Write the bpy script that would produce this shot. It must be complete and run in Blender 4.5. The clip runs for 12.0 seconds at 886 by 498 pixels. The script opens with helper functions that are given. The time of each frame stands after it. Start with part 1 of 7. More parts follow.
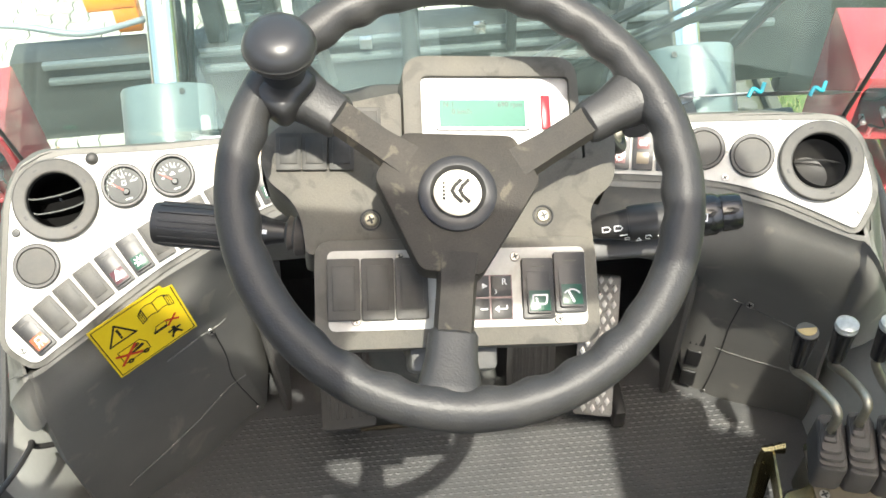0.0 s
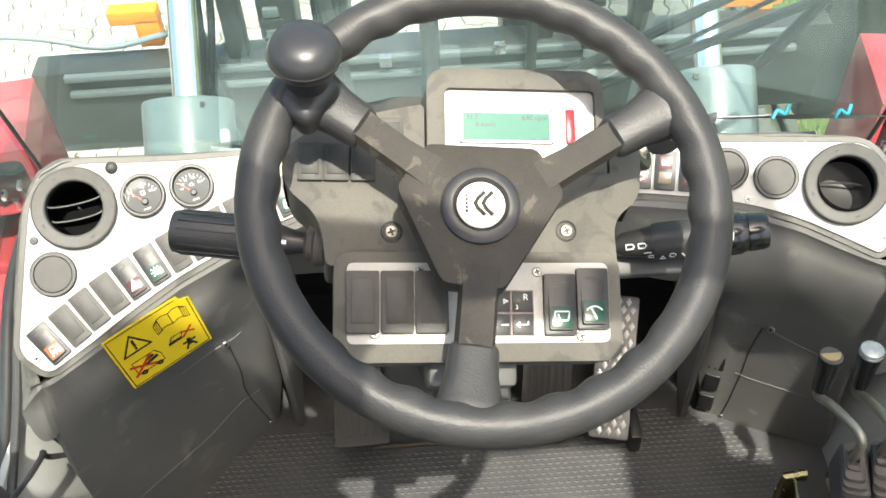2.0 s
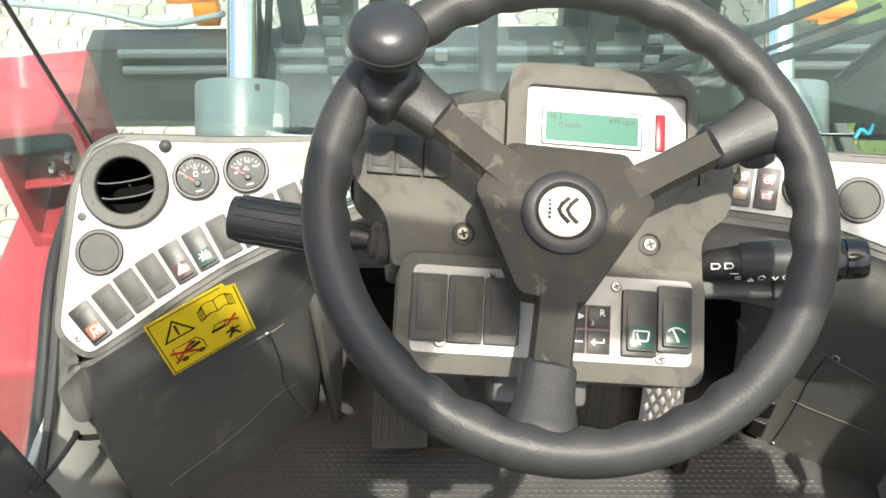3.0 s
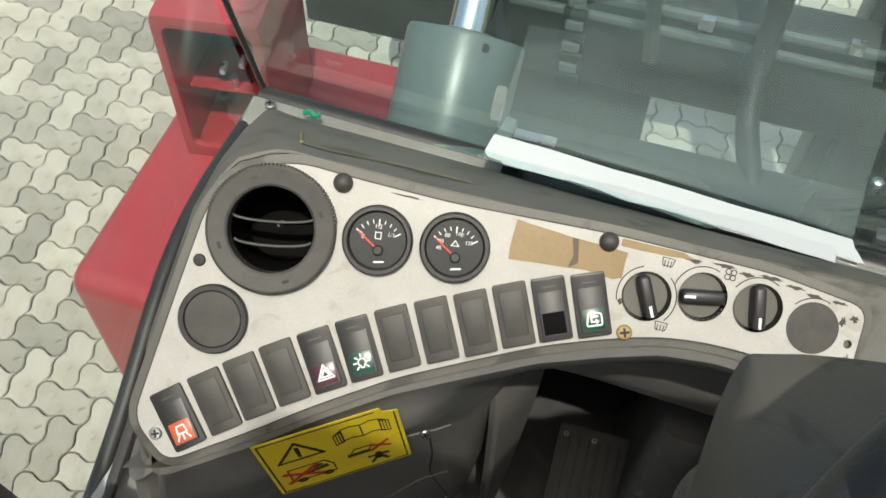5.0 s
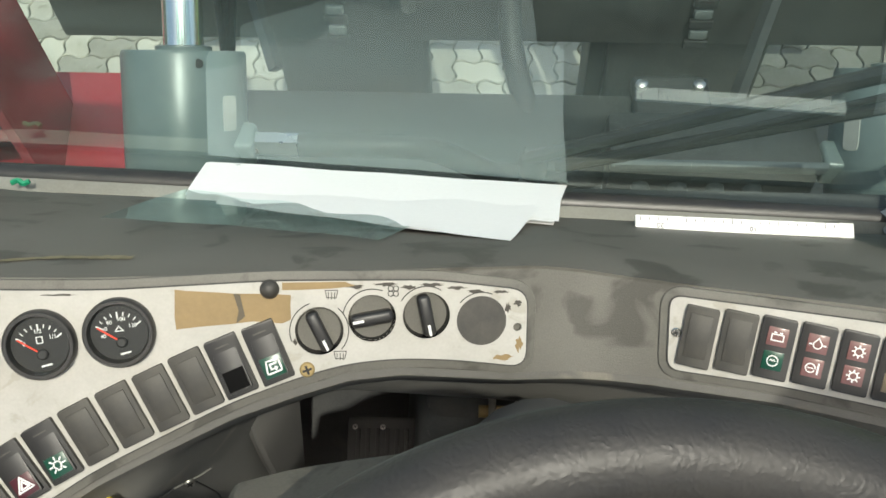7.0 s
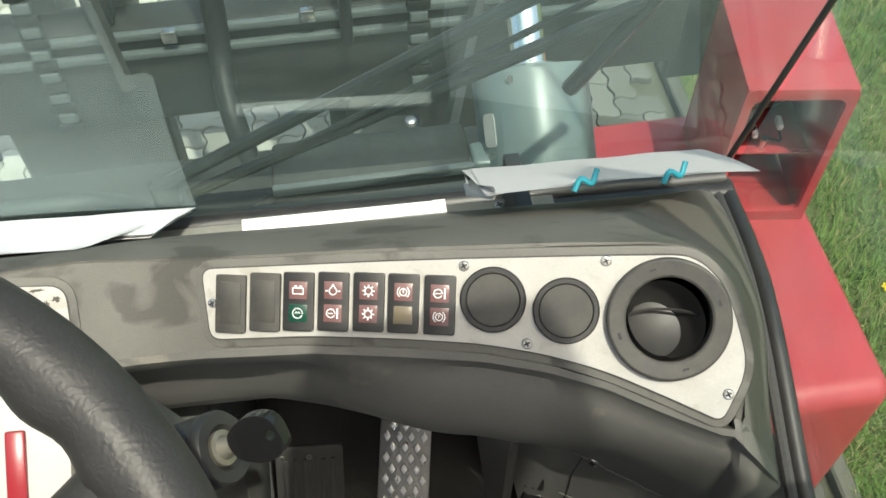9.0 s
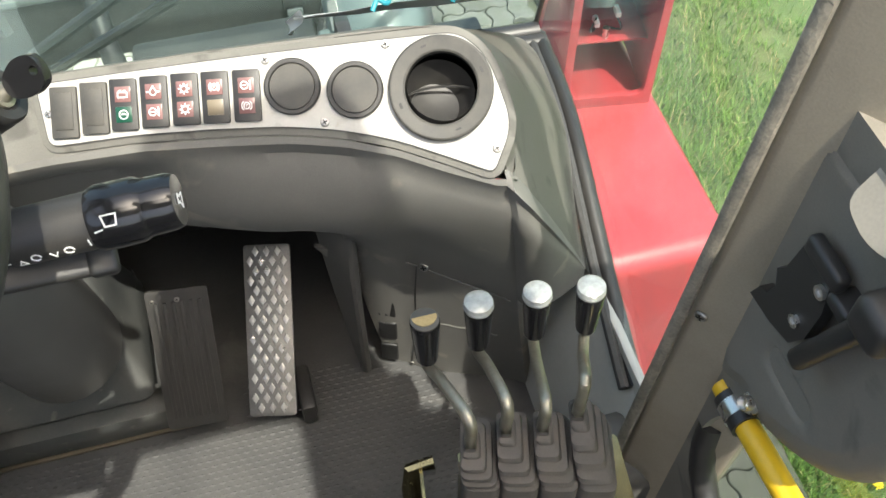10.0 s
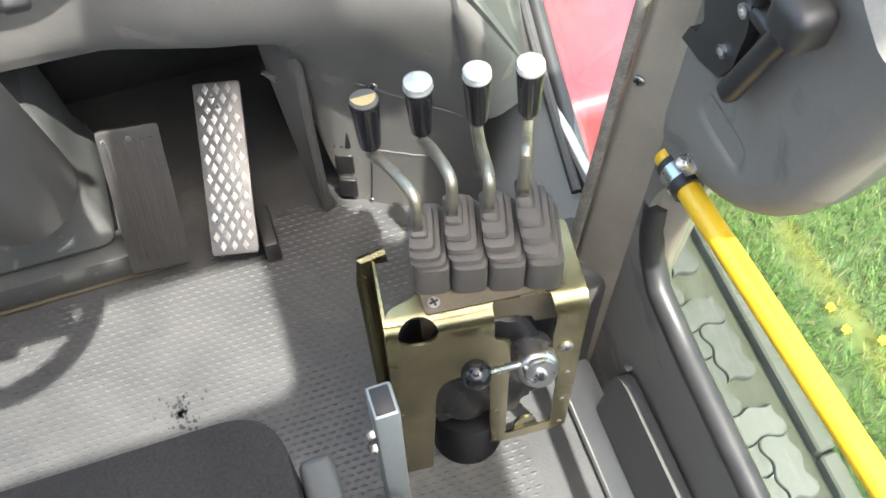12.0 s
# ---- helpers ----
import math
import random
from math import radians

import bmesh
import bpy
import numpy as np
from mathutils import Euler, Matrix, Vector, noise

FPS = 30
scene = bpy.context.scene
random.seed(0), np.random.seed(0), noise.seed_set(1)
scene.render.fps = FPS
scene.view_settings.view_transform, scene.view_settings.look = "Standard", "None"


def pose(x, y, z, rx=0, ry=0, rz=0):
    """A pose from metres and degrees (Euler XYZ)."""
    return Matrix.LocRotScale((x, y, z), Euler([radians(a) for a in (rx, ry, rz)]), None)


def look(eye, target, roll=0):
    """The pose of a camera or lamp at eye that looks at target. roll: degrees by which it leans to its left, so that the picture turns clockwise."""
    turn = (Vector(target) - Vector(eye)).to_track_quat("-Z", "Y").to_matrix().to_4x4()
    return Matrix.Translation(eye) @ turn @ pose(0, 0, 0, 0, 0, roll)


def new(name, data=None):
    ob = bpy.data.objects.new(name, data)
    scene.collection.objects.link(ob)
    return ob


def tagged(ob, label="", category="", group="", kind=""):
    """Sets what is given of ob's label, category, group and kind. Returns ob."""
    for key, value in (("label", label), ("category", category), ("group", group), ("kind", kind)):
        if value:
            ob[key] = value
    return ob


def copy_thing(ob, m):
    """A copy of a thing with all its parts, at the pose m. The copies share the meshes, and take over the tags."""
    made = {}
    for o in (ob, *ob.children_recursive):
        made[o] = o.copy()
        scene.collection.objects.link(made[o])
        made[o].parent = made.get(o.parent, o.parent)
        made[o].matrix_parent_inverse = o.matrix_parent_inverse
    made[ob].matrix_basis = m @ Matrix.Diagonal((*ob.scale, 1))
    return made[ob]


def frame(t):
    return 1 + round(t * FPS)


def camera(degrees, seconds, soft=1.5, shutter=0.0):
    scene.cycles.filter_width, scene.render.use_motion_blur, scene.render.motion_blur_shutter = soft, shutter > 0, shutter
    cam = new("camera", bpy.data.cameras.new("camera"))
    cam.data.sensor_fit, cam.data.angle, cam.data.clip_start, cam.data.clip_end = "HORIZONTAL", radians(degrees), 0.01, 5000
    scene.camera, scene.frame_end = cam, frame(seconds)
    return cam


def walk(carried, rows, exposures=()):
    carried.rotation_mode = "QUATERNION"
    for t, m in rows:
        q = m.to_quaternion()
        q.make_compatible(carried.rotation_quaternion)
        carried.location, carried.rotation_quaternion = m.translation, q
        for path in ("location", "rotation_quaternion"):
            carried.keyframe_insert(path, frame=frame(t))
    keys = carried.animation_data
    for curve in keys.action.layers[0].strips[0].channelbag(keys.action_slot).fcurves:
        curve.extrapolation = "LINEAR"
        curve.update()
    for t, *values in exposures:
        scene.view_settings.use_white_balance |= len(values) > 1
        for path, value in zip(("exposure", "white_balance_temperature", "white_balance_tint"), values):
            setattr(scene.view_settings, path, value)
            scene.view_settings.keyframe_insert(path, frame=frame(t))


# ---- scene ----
cam = camera(49.0, 12.0, soft=1.6)
PATH = [
    (0, (-0.0356, -0.5073, 1.5266), (0.0100, 0.7756, -0.0071), -3.51),
    (0.5, (-0.0388, -0.5027, 1.5184), (-0.0208, 0.7861, -0.0108), -5.01),
    (1, (-0.0423, -0.5048, 1.5170), (-0.0212, 0.7909, -0.0064), -3.69),
    (1.5, (-0.0419, -0.5065, 1.5181), (-0.0143, 0.8014, 0.0053), -3.46),
    (2, (-0.0417, -0.5045, 1.5138), (-0.0214, 0.8140, 0.0101), -3.24),
    (2.5, (-0.0460, -0.5004, 1.5101), (-0.0378, 0.8132, 0.0020), -3.05),
    (3, (-0.0720, -0.4660, 1.4795), (-0.1203, 0.8497, -0.0260), -1.71),
    (3.5, (-0.1406, -0.3689, 1.4156), (-0.2961, 0.9007, -0.1219), -0.35),
    (3.7, (-0.1726, -0.3142, 1.3721), (-0.4179, 0.9209, -0.1818), -0.61),
    (5.3, (-0.2223, -0.0027, 1.2712), (-0.5542, 1.0847, -0.3742), 0.84),
    (5.5, (-0.2174, 0.0142, 1.2712), (-0.5367, 1.0887, -0.3852), 1.31),
    (6, (-0.2049, 0.0193, 1.2629), (-0.4956, 1.0607, -0.4197), 0.53),
    (6.5, (-0.1498, 0.0396, 1.2905), (-0.3784, 1.0651, -0.4113), -3.78),
    (7, (-0.0552, 0.0550, 1.3322), (-0.1450, 1.0878, -0.3781), -2.92),
    (7.5, (0.0637, 0.0408, 1.3340), (0.0539, 1.1175, -0.3514), -3.95),
    (7.7, (0.1044, 0.0307, 1.3232), (0.1371, 1.1292, -0.3478), -3.98),
    (9.3, (0.2523, -0.1435, 1.3186), (0.4766, 1.0209, -0.2919), 0.24),
    (9.5, (0.2757, -0.2078, 1.3188), (0.5291, 0.9466, -0.2946), 0.02),
    (10, (0.2938, -0.3234, 1.3143), (0.6119, 0.7937, -0.3138), 0.57),
    (10.5, (0.2965, -0.3725, 1.2818), (0.6215, 0.6727, -0.3921), 0.77),
    (11, (0.3131, -0.4080, 1.2510), (0.6205, 0.5970, -0.4506), -0.54),
    (11.5, (0.3041, -0.4207, 1.2495), (0.6204, 0.5656, -0.4614), 0.25),
    (12, (0.2981, -0.4252, 1.2545), (0.6076, 0.5285, -0.4760), -0.84),
]
walk(cam, [(t, look(eye, target, roll)) for t, eye, target, roll in PATH],
     exposures=[(0.0, 1.98, 6600, 5), (2.0, 1.84, 6600, 5), (2.8, 1.72, 6600, 5), (3.5, 1.27, 6600, 5), (5.3, 0.45, 6600, 5), (6.0, 0.39, 6600, 5), (7.5, 0.70, 6600, 2), (9.4, 1.11, 6700, 2), (10.2, 2.02, 6600, 6), (11.0, 2.64, 6450, 7), (12.0, 2.86, 6300, 8)])

# ---- light ----
SUN_FROM = Vector((0.14, -0.42, 0.987)).normalized()
world = bpy.data.worlds.new("sky")
scene.world = world
world.use_nodes = True
wt = world.node_tree
sky = wt.nodes.new("ShaderNodeTexSky")
sky.sky_type, sky.sun_disc = "NISHITA", False
sky.sun_elevation = math.asin(SUN_FROM.z)
sky.sun_rotation = math.atan2(SUN_FROM.x, SUN_FROM.y)
sky.air_density, sky.dust_density, sky.ozone_density = 0.9, 5.0, 0.3
wt.links.new(sky.outputs[0], wt.nodes["Background"].inputs[0])
wt.nodes["Background"].inputs[1].default_value = 0.15
sun = new("sun", bpy.data.lights.new("sun", "SUN"))
sun.data.energy, sun.data.angle, sun.data.color = 2.3, radians(0.6), (1.0, 0.95, 0.87)
sun.matrix_world = look(SUN_FROM * 8, (0, 0, 0))


# ---- materials ----
def mat(name, color, rough=0.6, metal=0.0, var=0.15, scale=6.0, fine=220.0, bump=0.1, second=None, amount=0.0, spec=0.5, island=False, coat=0.0, blot=None, blot_scale=20.0, blot_at=0.58):
    """Base colour with broad stains (second colour), fine grain, a little bump and rougher dust."""
    m = bpy.data.materials.new(name)
    m.use_nodes = True
    nt = m.node_tree
    N, L = nt.nodes, nt.links
    b = N["Principled BSDF"]
    co = N.new("ShaderNodeTexCoord")
    n1 = N.new("ShaderNodeTexNoise")
    n1.inputs["Scale"].default_value, n1.inputs["Detail"].default_value, n1.inputs["Roughness"].default_value = scale, 6.0, 0.62
    n2 = N.new("ShaderNodeTexNoise")
    n2.inputs["Scale"].default_value, n2.inputs["Detail"].default_value = fine, 3.0
    for n in (n1, n2):
        L.new(co.outputs["Object"], n.inputs["Vector"])
    mix = N.new("ShaderNodeMix")
    mix.data_type = "RGBA"
    ramp = N.new("ShaderNodeMapRange")
    ramp.inputs["From Min"].default_value, ramp.inputs["From Max"].default_value = 0.5 - 0.22, 0.5 + 0.22
    ramp.inputs["To Max"].default_value = amount if second else 0.0
    L.new(n1.outputs["Fac"], ramp.inputs["Value"])
    L.new(ramp.outputs[0], mix.inputs["Factor"])
    mix.inputs[6].default_value = (*color, 1)
    mix.inputs[7].default_value = (*(second or color), 1)
    stained = mix.outputs[2]
    if blot:
        n3 = N.new("ShaderNodeTexNoise")
        n3.inputs["Scale"].default_value, n3.inputs["Detail"].default_value, n3.inputs["Distortion"].default_value = blot_scale, 4.0, 0.6
        L.new(co.outputs["Object"], n3.inputs["Vector"])
        edge = N.new("ShaderNodeMapRange")
        edge.inputs["From Min"].default_value, edge.inputs["From Max"].default_value, edge.inputs["To Max"].default_value = blot_at, blot_at + 0.07, 0.75
        L.new(n3.outputs["Fac"], edge.inputs["Value"])
        over = N.new("ShaderNodeMix")
        over.data_type = "RGBA"
        L.new(edge.outputs[0], over.inputs["Factor"])
        L.new(mix.outputs[2], over.inputs[6])
        over.inputs[7].default_value = (*blot, 1)
        stained = over.outputs[2]
    hsv = N.new("ShaderNodeHueSaturation")
    val = N.new("ShaderNodeMath")
    val.operation = "MULTIPLY_ADD"
    val.inputs[1].default_value, val.inputs[2].default_value = 2 * var, 1 - var
    L.new(n2.outputs["Fac"], val.inputs[0])
    if island:
        info = N.new("ShaderNodeObjectInfo")
        geo = N.new("ShaderNodeNewGeometry")
        add = N.new("ShaderNodeMath")
        add.operation = "ADD"
        L.new(info.outputs["Random"], add.inputs[0])
        L.new(geo.outputs["Random Per Island"], add.inputs[1])
        fr = N.new("ShaderNodeMath")
        fr.operation = "FRACT"
        L.new(add.outputs[0], fr.inputs[0])
        v2 = N.new("ShaderNodeMath")
        v2.operation = "MULTIPLY_ADD"
        v2.inputs[1].default_value, v2.inputs[2].default_value = 0.55, 0.72
        L.new(fr.outputs[0], v2.inputs[0])
        v3 = N.new("ShaderNodeMath")
        v3.operation = "MULTIPLY"
        L.new(val.outputs[0], v3.inputs[0])
        L.new(v2.outputs[0], v3.inputs[1])
        val = v3
    L.new(val.outputs[0], hsv.inputs["Value"])
    L.new(stained, hsv.inputs["Color"])
    L.new(hsv.outputs[0], b.inputs["Base Color"])
    b.inputs["Metallic"].default_value = metal
    b.inputs["Specular IOR Level"].default_value = spec
    b.inputs["Coat Weight"].default_value = coat
    r = N.new("ShaderNodeMapRange")
    r.inputs["To Min"].default_value, r.inputs["To Max"].default_value = max(0.03, rough - 0.12), min(1, rough + 0.12)
    L.new(n1.outputs["Fac"], r.inputs["Value"])
    L.new(r.outputs[0], b.inputs["Roughness"])
    if bump:
        bp = N.new("ShaderNodeBump")
        bp.inputs["Strength"].default_value, bp.inputs["Distance"].default_value = bump, 0.001
        L.new(n2.outputs["Fac"], bp.inputs["Height"])
        L.new(bp.outputs[0], b.inputs["Normal"])
    return m


def glass_mat(name, tint, haze=0.0, gloss=1.0):
    m = bpy.data.materials.new(name)
    m.use_nodes = True
    nt = m.node_tree
    N, L = nt.nodes, nt.links
    N.remove(N["Principled BSDF"])
    tr, gl, df = N.new("ShaderNodeBsdfTransparent"), N.new("ShaderNodeBsdfGlossy"), N.new("ShaderNodeBsdfDiffuse")
    tr.inputs[0].default_value = (*tint, 1)
    gl.inputs["Roughness"].default_value = 0.02
    gl.inputs["Color"].default_value = (0.86, 1.0, 0.97, 1)
    df.inputs[0].default_value = (0.52, 0.72, 0.68, 1)
    m1, m2 = N.new("ShaderNodeMixShader"), N.new("ShaderNodeMixShader")
    co, no = N.new("ShaderNodeTexCoord"), N.new("ShaderNodeTexNoise")
    no.inputs["Scale"].default_value, no.inputs["Detail"].default_value, no.inputs["Distortion"].default_value = 3.0, 7.0, 0.8
    sweep_marks = N.new("ShaderNodeMapping")
    sweep_marks.inputs["Scale"].default_value, sweep_marks.inputs["Rotation"].default_value = (1.0, 1.6, 3.2), (0.0, 0.5, 0.0)
    L.new(co.outputs["Object"], sweep_marks.inputs["Vector"])
    L.new(sweep_marks.outputs[0], no.inputs["Vector"])
    mr = N.new("ShaderNodeMapRange")
    mr.inputs["From Min"].default_value, mr.inputs["From Max"].default_value, mr.inputs["To Max"].default_value = 0.25, 0.75, haze
    L.new(no.outputs["Fac"], mr.inputs["Value"])
    L.new(mr.outputs[0], m1.inputs[0])
    L.new(tr.outputs[0], m1.inputs[1])
    L.new(df.outputs[0], m1.inputs[2])
    facing, power, gain = N.new("ShaderNodeLayerWeight"), N.new("ShaderNodeMath"), N.new("ShaderNodeMath")
    facing.inputs["Blend"].default_value = 0.5
    power.operation, power.inputs[1].default_value = "POWER", 5.0
    gain.operation, gain.use_clamp = "MULTIPLY_ADD", True
    gain.inputs[1].default_value, gain.inputs[2].default_value = 1.4 * gloss, 0.053 * gloss
    L.new(facing.outputs["Facing"], power.inputs[0])
    L.new(power.outputs[0], gain.inputs[0])
    L.new(gain.outputs[0], m2.inputs[0])
    L.new(m1.outputs[0], m2.inputs[1])
    L.new(gl.outputs[0], m2.inputs[2])
    L.new(m2.outputs[0], N["Material Output"].inputs[0])
    return m


M = dict(
    dash=mat("dash_plastic", (0.102, 0.098, 0.086), 0.55, spec=0.35, var=0.2, scale=7, fine=900, bump=0.25, second=(0.152, 0.147, 0.130), amount=0.85, blot=(0.060, 0.058, 0.050), blot_scale=17, blot_at=0.57),
    console=mat("console_plastic", (0.085, 0.083, 0.078), 0.5, var=0.1, scale=6, fine=900, bump=0.2, second=(0.10, 0.096, 0.085), amount=0.6),
    # same plastic as the dirtier dash top, lightened to add light on dim walls
    face=mat("face_plastic_lifted", (0.128, 0.125, 0.115), 0.55, spec=0.3, var=0.22, scale=6, fine=900, bump=0.25, second=(0.185, 0.180, 0.163), amount=0.8, blot=(0.24, 0.225, 0.19), blot_scale=12, blot_at=0.60),
    column=mat("column_plastic", (0.076, 0.072, 0.062), 0.6, spec=0.35, var=0.16, scale=11, fine=700, bump=0.25, second=(0.128, 0.116, 0.092), amount=0.8, blot=(0.060, 0.055, 0.046), blot_scale=34, blot_at=0.56),
    plate=mat("grey_plate", (0.45, 0.44, 0.41), 0.42, var=0.08, scale=22, fine=400, bump=0.08, second=(0.31, 0.30, 0.265), amount=0.6, blot=(0.33, 0.315, 0.27), blot_scale=45, blot_at=0.60),
    black=mat("black_plastic", (0.018, 0.018, 0.019), 0.42, var=0.2, scale=20, fine=1200, bump=0.12, second=(0.045, 0.042, 0.036), amount=0.6),
    blackgloss=mat("gloss_black", (0.012, 0.012, 0.013), 0.16, var=0.1, scale=20, fine=800, bump=0.0),
    blank=mat("dusty_black", (0.03, 0.029, 0.027), 0.55, var=0.15, scale=45, fine=1000, bump=0.12, second=(0.075, 0.07, 0.058), amount=0.8),
    wheelskin=mat("wheel_rubber", (0.024, 0.024, 0.024), 0.46, spec=0.38, var=0.2, scale=30, fine=800, bump=0.0, second=(0.048, 0.045, 0.040), amount=0.6),
    spoke=mat("spoke_paint", (0.024, 0.0225, 0.020), 0.55, spec=0.16, var=0.25, scale=22, fine=700, bump=0.25, second=(0.055, 0.048, 0.038), amount=0.8, blot=(0.095, 0.082, 0.062), blot_scale=48, blot_at=0.60),
    rubber=mat("boot_rubber", (0.056, 0.053, 0.049), 0.7, var=0.2, scale=28, fine=500, bump=0.3, second=(0.085, 0.072, 0.060), amount=0.8),
    floor=mat("floor_mat", (0.050, 0.051, 0.052), 0.55, var=0.2, scale=9, fine=300, bump=0.3, second=(0.092, 0.091, 0.088), amount=0.85, blot=(0.125, 0.121, 0.113), blot_scale=7, blot_at=0.62),
    red=mat("red_paint", (0.33, 0.030, 0.038), 0.35, var=0.04, scale=5, fine=90, bump=0.03, second=(0.34, 0.062, 0.068), amount=0.8, coat=0.3),
    darkred=mat("red_dull", (0.30, 0.02, 0.03), 0.5, var=0.1, scale=9, fine=90, bump=0.05),
    steel=mat("bright_steel", (0.62, 0.61, 0.58), 0.28, 0.95, var=0.12, scale=20, fine=300, bump=0.08),
    chrome=mat("chrome", (0.80, 0.80, 0.79), 0.08, 1.0, var=0.03, scale=20, fine=300, bump=0.0),
    zinc=mat("yellow_zinc", (0.30, 0.27, 0.15), 0.24, 0.92, var=0.2, scale=16, fine=260, bump=0.15, second=(0.11, 0.092, 0.042), amount=0.85, blot=(0.07, 0.05, 0.025), blot_scale=38, blot_at=0.63),
    brass=mat("dull_brass", (0.36, 0.27, 0.12), 0.5, 0.3, var=0.3, scale=60, fine=400, second=(0.25, 0.18, 0.08), amount=0.6),
    stud=mat("worn_stud", (0.50, 0.49, 0.46), 0.3, 0.85, var=0.1, scale=40, fine=350, bump=0.1),
    alu=mat("alu_pedal", (0.24, 0.235, 0.22), 0.42, 0.6, var=0.2, scale=18, fine=350, bump=0.2, second=(0.10, 0.098, 0.09), amount=0.6),
    greybox=mat("grey_blue_paint", (0.058, 0.064, 0.063), 0.55, spec=0.3, var=0.15, scale=14, fine=300, bump=0.1, second=(0.12, 0.117, 0.105), amount=0.6, blot=(0.17, 0.165, 0.15), blot_scale=40, blot_at=0.66),
    tubegrey=mat("grey_tube", (0.22, 0.25, 0.255), 0.4, 0.2, var=0.1, scale=20, fine=300, bump=0.05),
    cylinder=mat("cylinder_paint", (0.115, 0.148, 0.145), 0.32, var=0.06, scale=8, fine=120, bump=0.03, second=(0.19, 0.215, 0.208), amount=0.6),
    mast=mat("mast_paint", (0.022, 0.024, 0.024), 0.45, var=0.2, scale=7, fine=120, bump=0.1, second=(0.06, 0.06, 0.055), amount=0.6),
    mastlight=mat("mast_edge", (0.105, 0.12, 0.12), 0.4, var=0.15, scale=9, fine=120, bump=0.05),
    hose=mat("hose_rubber", (0.022, 0.023, 0.023), 0.5, spec=0.3, var=0.15, scale=20, fine=300, bump=0.1),
    orange=mat("orange_paint", (0.85, 0.26, 0.02), 0.4, var=0.05, scale=9, fine=90, bump=0.0),
    yellow=mat("yellow_rail", (0.80, 0.50, 0.02), 0.35, var=0.06, scale=14, fine=200, bump=0.05, second=(0.62, 0.38, 0.03), amount=0.5, coat=0.2),
    sticker=mat("yellow_sticker", (0.72, 0.54, 0.02), 0.35, var=0.05, scale=20, fine=300, bump=0.02),
    # print and dials; also black fill for the shade in slots, holes and recesses
    ink=mat("ink_and_hollow_black", (0.012, 0.012, 0.012), 0.5, var=0.05, bump=0.0),
    inkred=mat("ink_red", (0.45, 0.03, 0.02), 0.5, var=0.05, bump=0.0),
    silver=mat("silver_bezel", (0.38, 0.375, 0.36), 0.4, 0.2, var=0.05, scale=20, fine=300, bump=0.02),
    white=mat("white_print", (0.78, 0.78, 0.76), 0.5, var=0.03, bump=0.0),
    paper=mat("paper", (0.84, 0.84, 0.83), 0.75, var=0.03, scale=6, fine=200, bump=0.05),
    greypaper=mat("grey_paper", (0.48, 0.48, 0.48), 0.7, var=0.05, scale=6, fine=200, bump=0.05),
    tape=mat("brown_tape", (0.27, 0.19, 0.09), 0.4, var=0.1, scale=30, fine=250, bump=0.15, second=(0.20, 0.14, 0.06), amount=0.8),
    grime_and_hollow=mat("grime_and_hollow", (0.085, 0.07, 0.045), 0.6, var=0.2, scale=30, fine=250, bump=0.1),
    green=mat("green_lens", (0.005, 0.055, 0.032), 0.3, var=0.05, bump=0.0),
    redlens=mat("red_lens", (0.30, 0.02, 0.03), 0.3, var=0.05, bump=0.0),
    orangelens=mat("orange_lens", (0.50, 0.10, 0.045), 0.3, var=0.05, bump=0.0),
    brownlens=mat("dark_red_lens", (0.065, 0.014, 0.020), 0.3, var=0.05, bump=0.0, coat=0.1),
    lcd=mat("lcd_green", (0.045, 0.15, 0.11), 0.4, spec=0.2, var=0.05, scale=20, fine=200, bump=0.0),
    lcdink=mat("lcd_ink", (0.006, 0.022, 0.020), 0.4, var=0.03, bump=0.0),
    needle=mat("needle_red", (0.75, 0.06, 0.03), 0.4, var=0.03, bump=0.0),
    seat=mat("seat_cloth", (0.020, 0.0195, 0.019), 0.95, spec=0.08, var=0.5, scale=8, fine=330, bump=1.0, second=(0.036, 0.035, 0.034), amount=0.6),
    leather=mat("black_gaiter", (0.006, 0.006, 0.007), 0.32, spec=0.35, var=0.2, scale=40, fine=300, bump=0.4),
    wornfoam=mat("worn_foam", (0.30, 0.27, 0.21), 0.9, var=0.4, scale=40, fine=350, bump=0.9, second=(0.12, 0.11, 0.09), amount=0.8),
    foam=mat("grey_seal", (0.045, 0.045, 0.043), 0.7, var=0.25, scale=20, fine=200, bump=0.3),
    knobskin=mat("knob_plastic", (0.024, 0.024, 0.025), 0.34, var=0.1, scale=20, fine=800, bump=0.05),
    lining=mat("door_lining", (0.172, 0.157, 0.132), 0.62, spec=0.25, var=0.12, scale=9, fine=700, bump=0.2, second=(0.235, 0.215, 0.180), amount=0.7, blot=(0.128, 0.117, 0.100), blot_scale=13, blot_at=0.60),
    pale=mat("sunlit_ledge", (0.23, 0.215, 0.185), 0.8, var=0.12, scale=12, fine=400, bump=0.15, second=(0.24, 0.225, 0.19), amount=0.7),
    pillar=mat("pillar_trim", (0.33, 0.285, 0.215), 0.6, var=0.15, scale=9, fine=500, bump=0.25, second=(0.22, 0.19, 0.145), amount=0.6),
    wallpaint=mat("cab_paint", (0.42, 0.43, 0.40), 0.45, var=0.06, scale=6, fine=120, bump=0.04, second=(0.3, 0.3, 0.27), amount=0.5),
    paver=mat("concrete_paver", (0.40, 0.385, 0.33), 0.85, var=0.25, scale=7, fine=160, bump=0.5, second=(0.27, 0.255, 0.20), amount=0.8, island=True, blot=(0.20, 0.19, 0.14), blot_scale=22, blot_at=0.62),
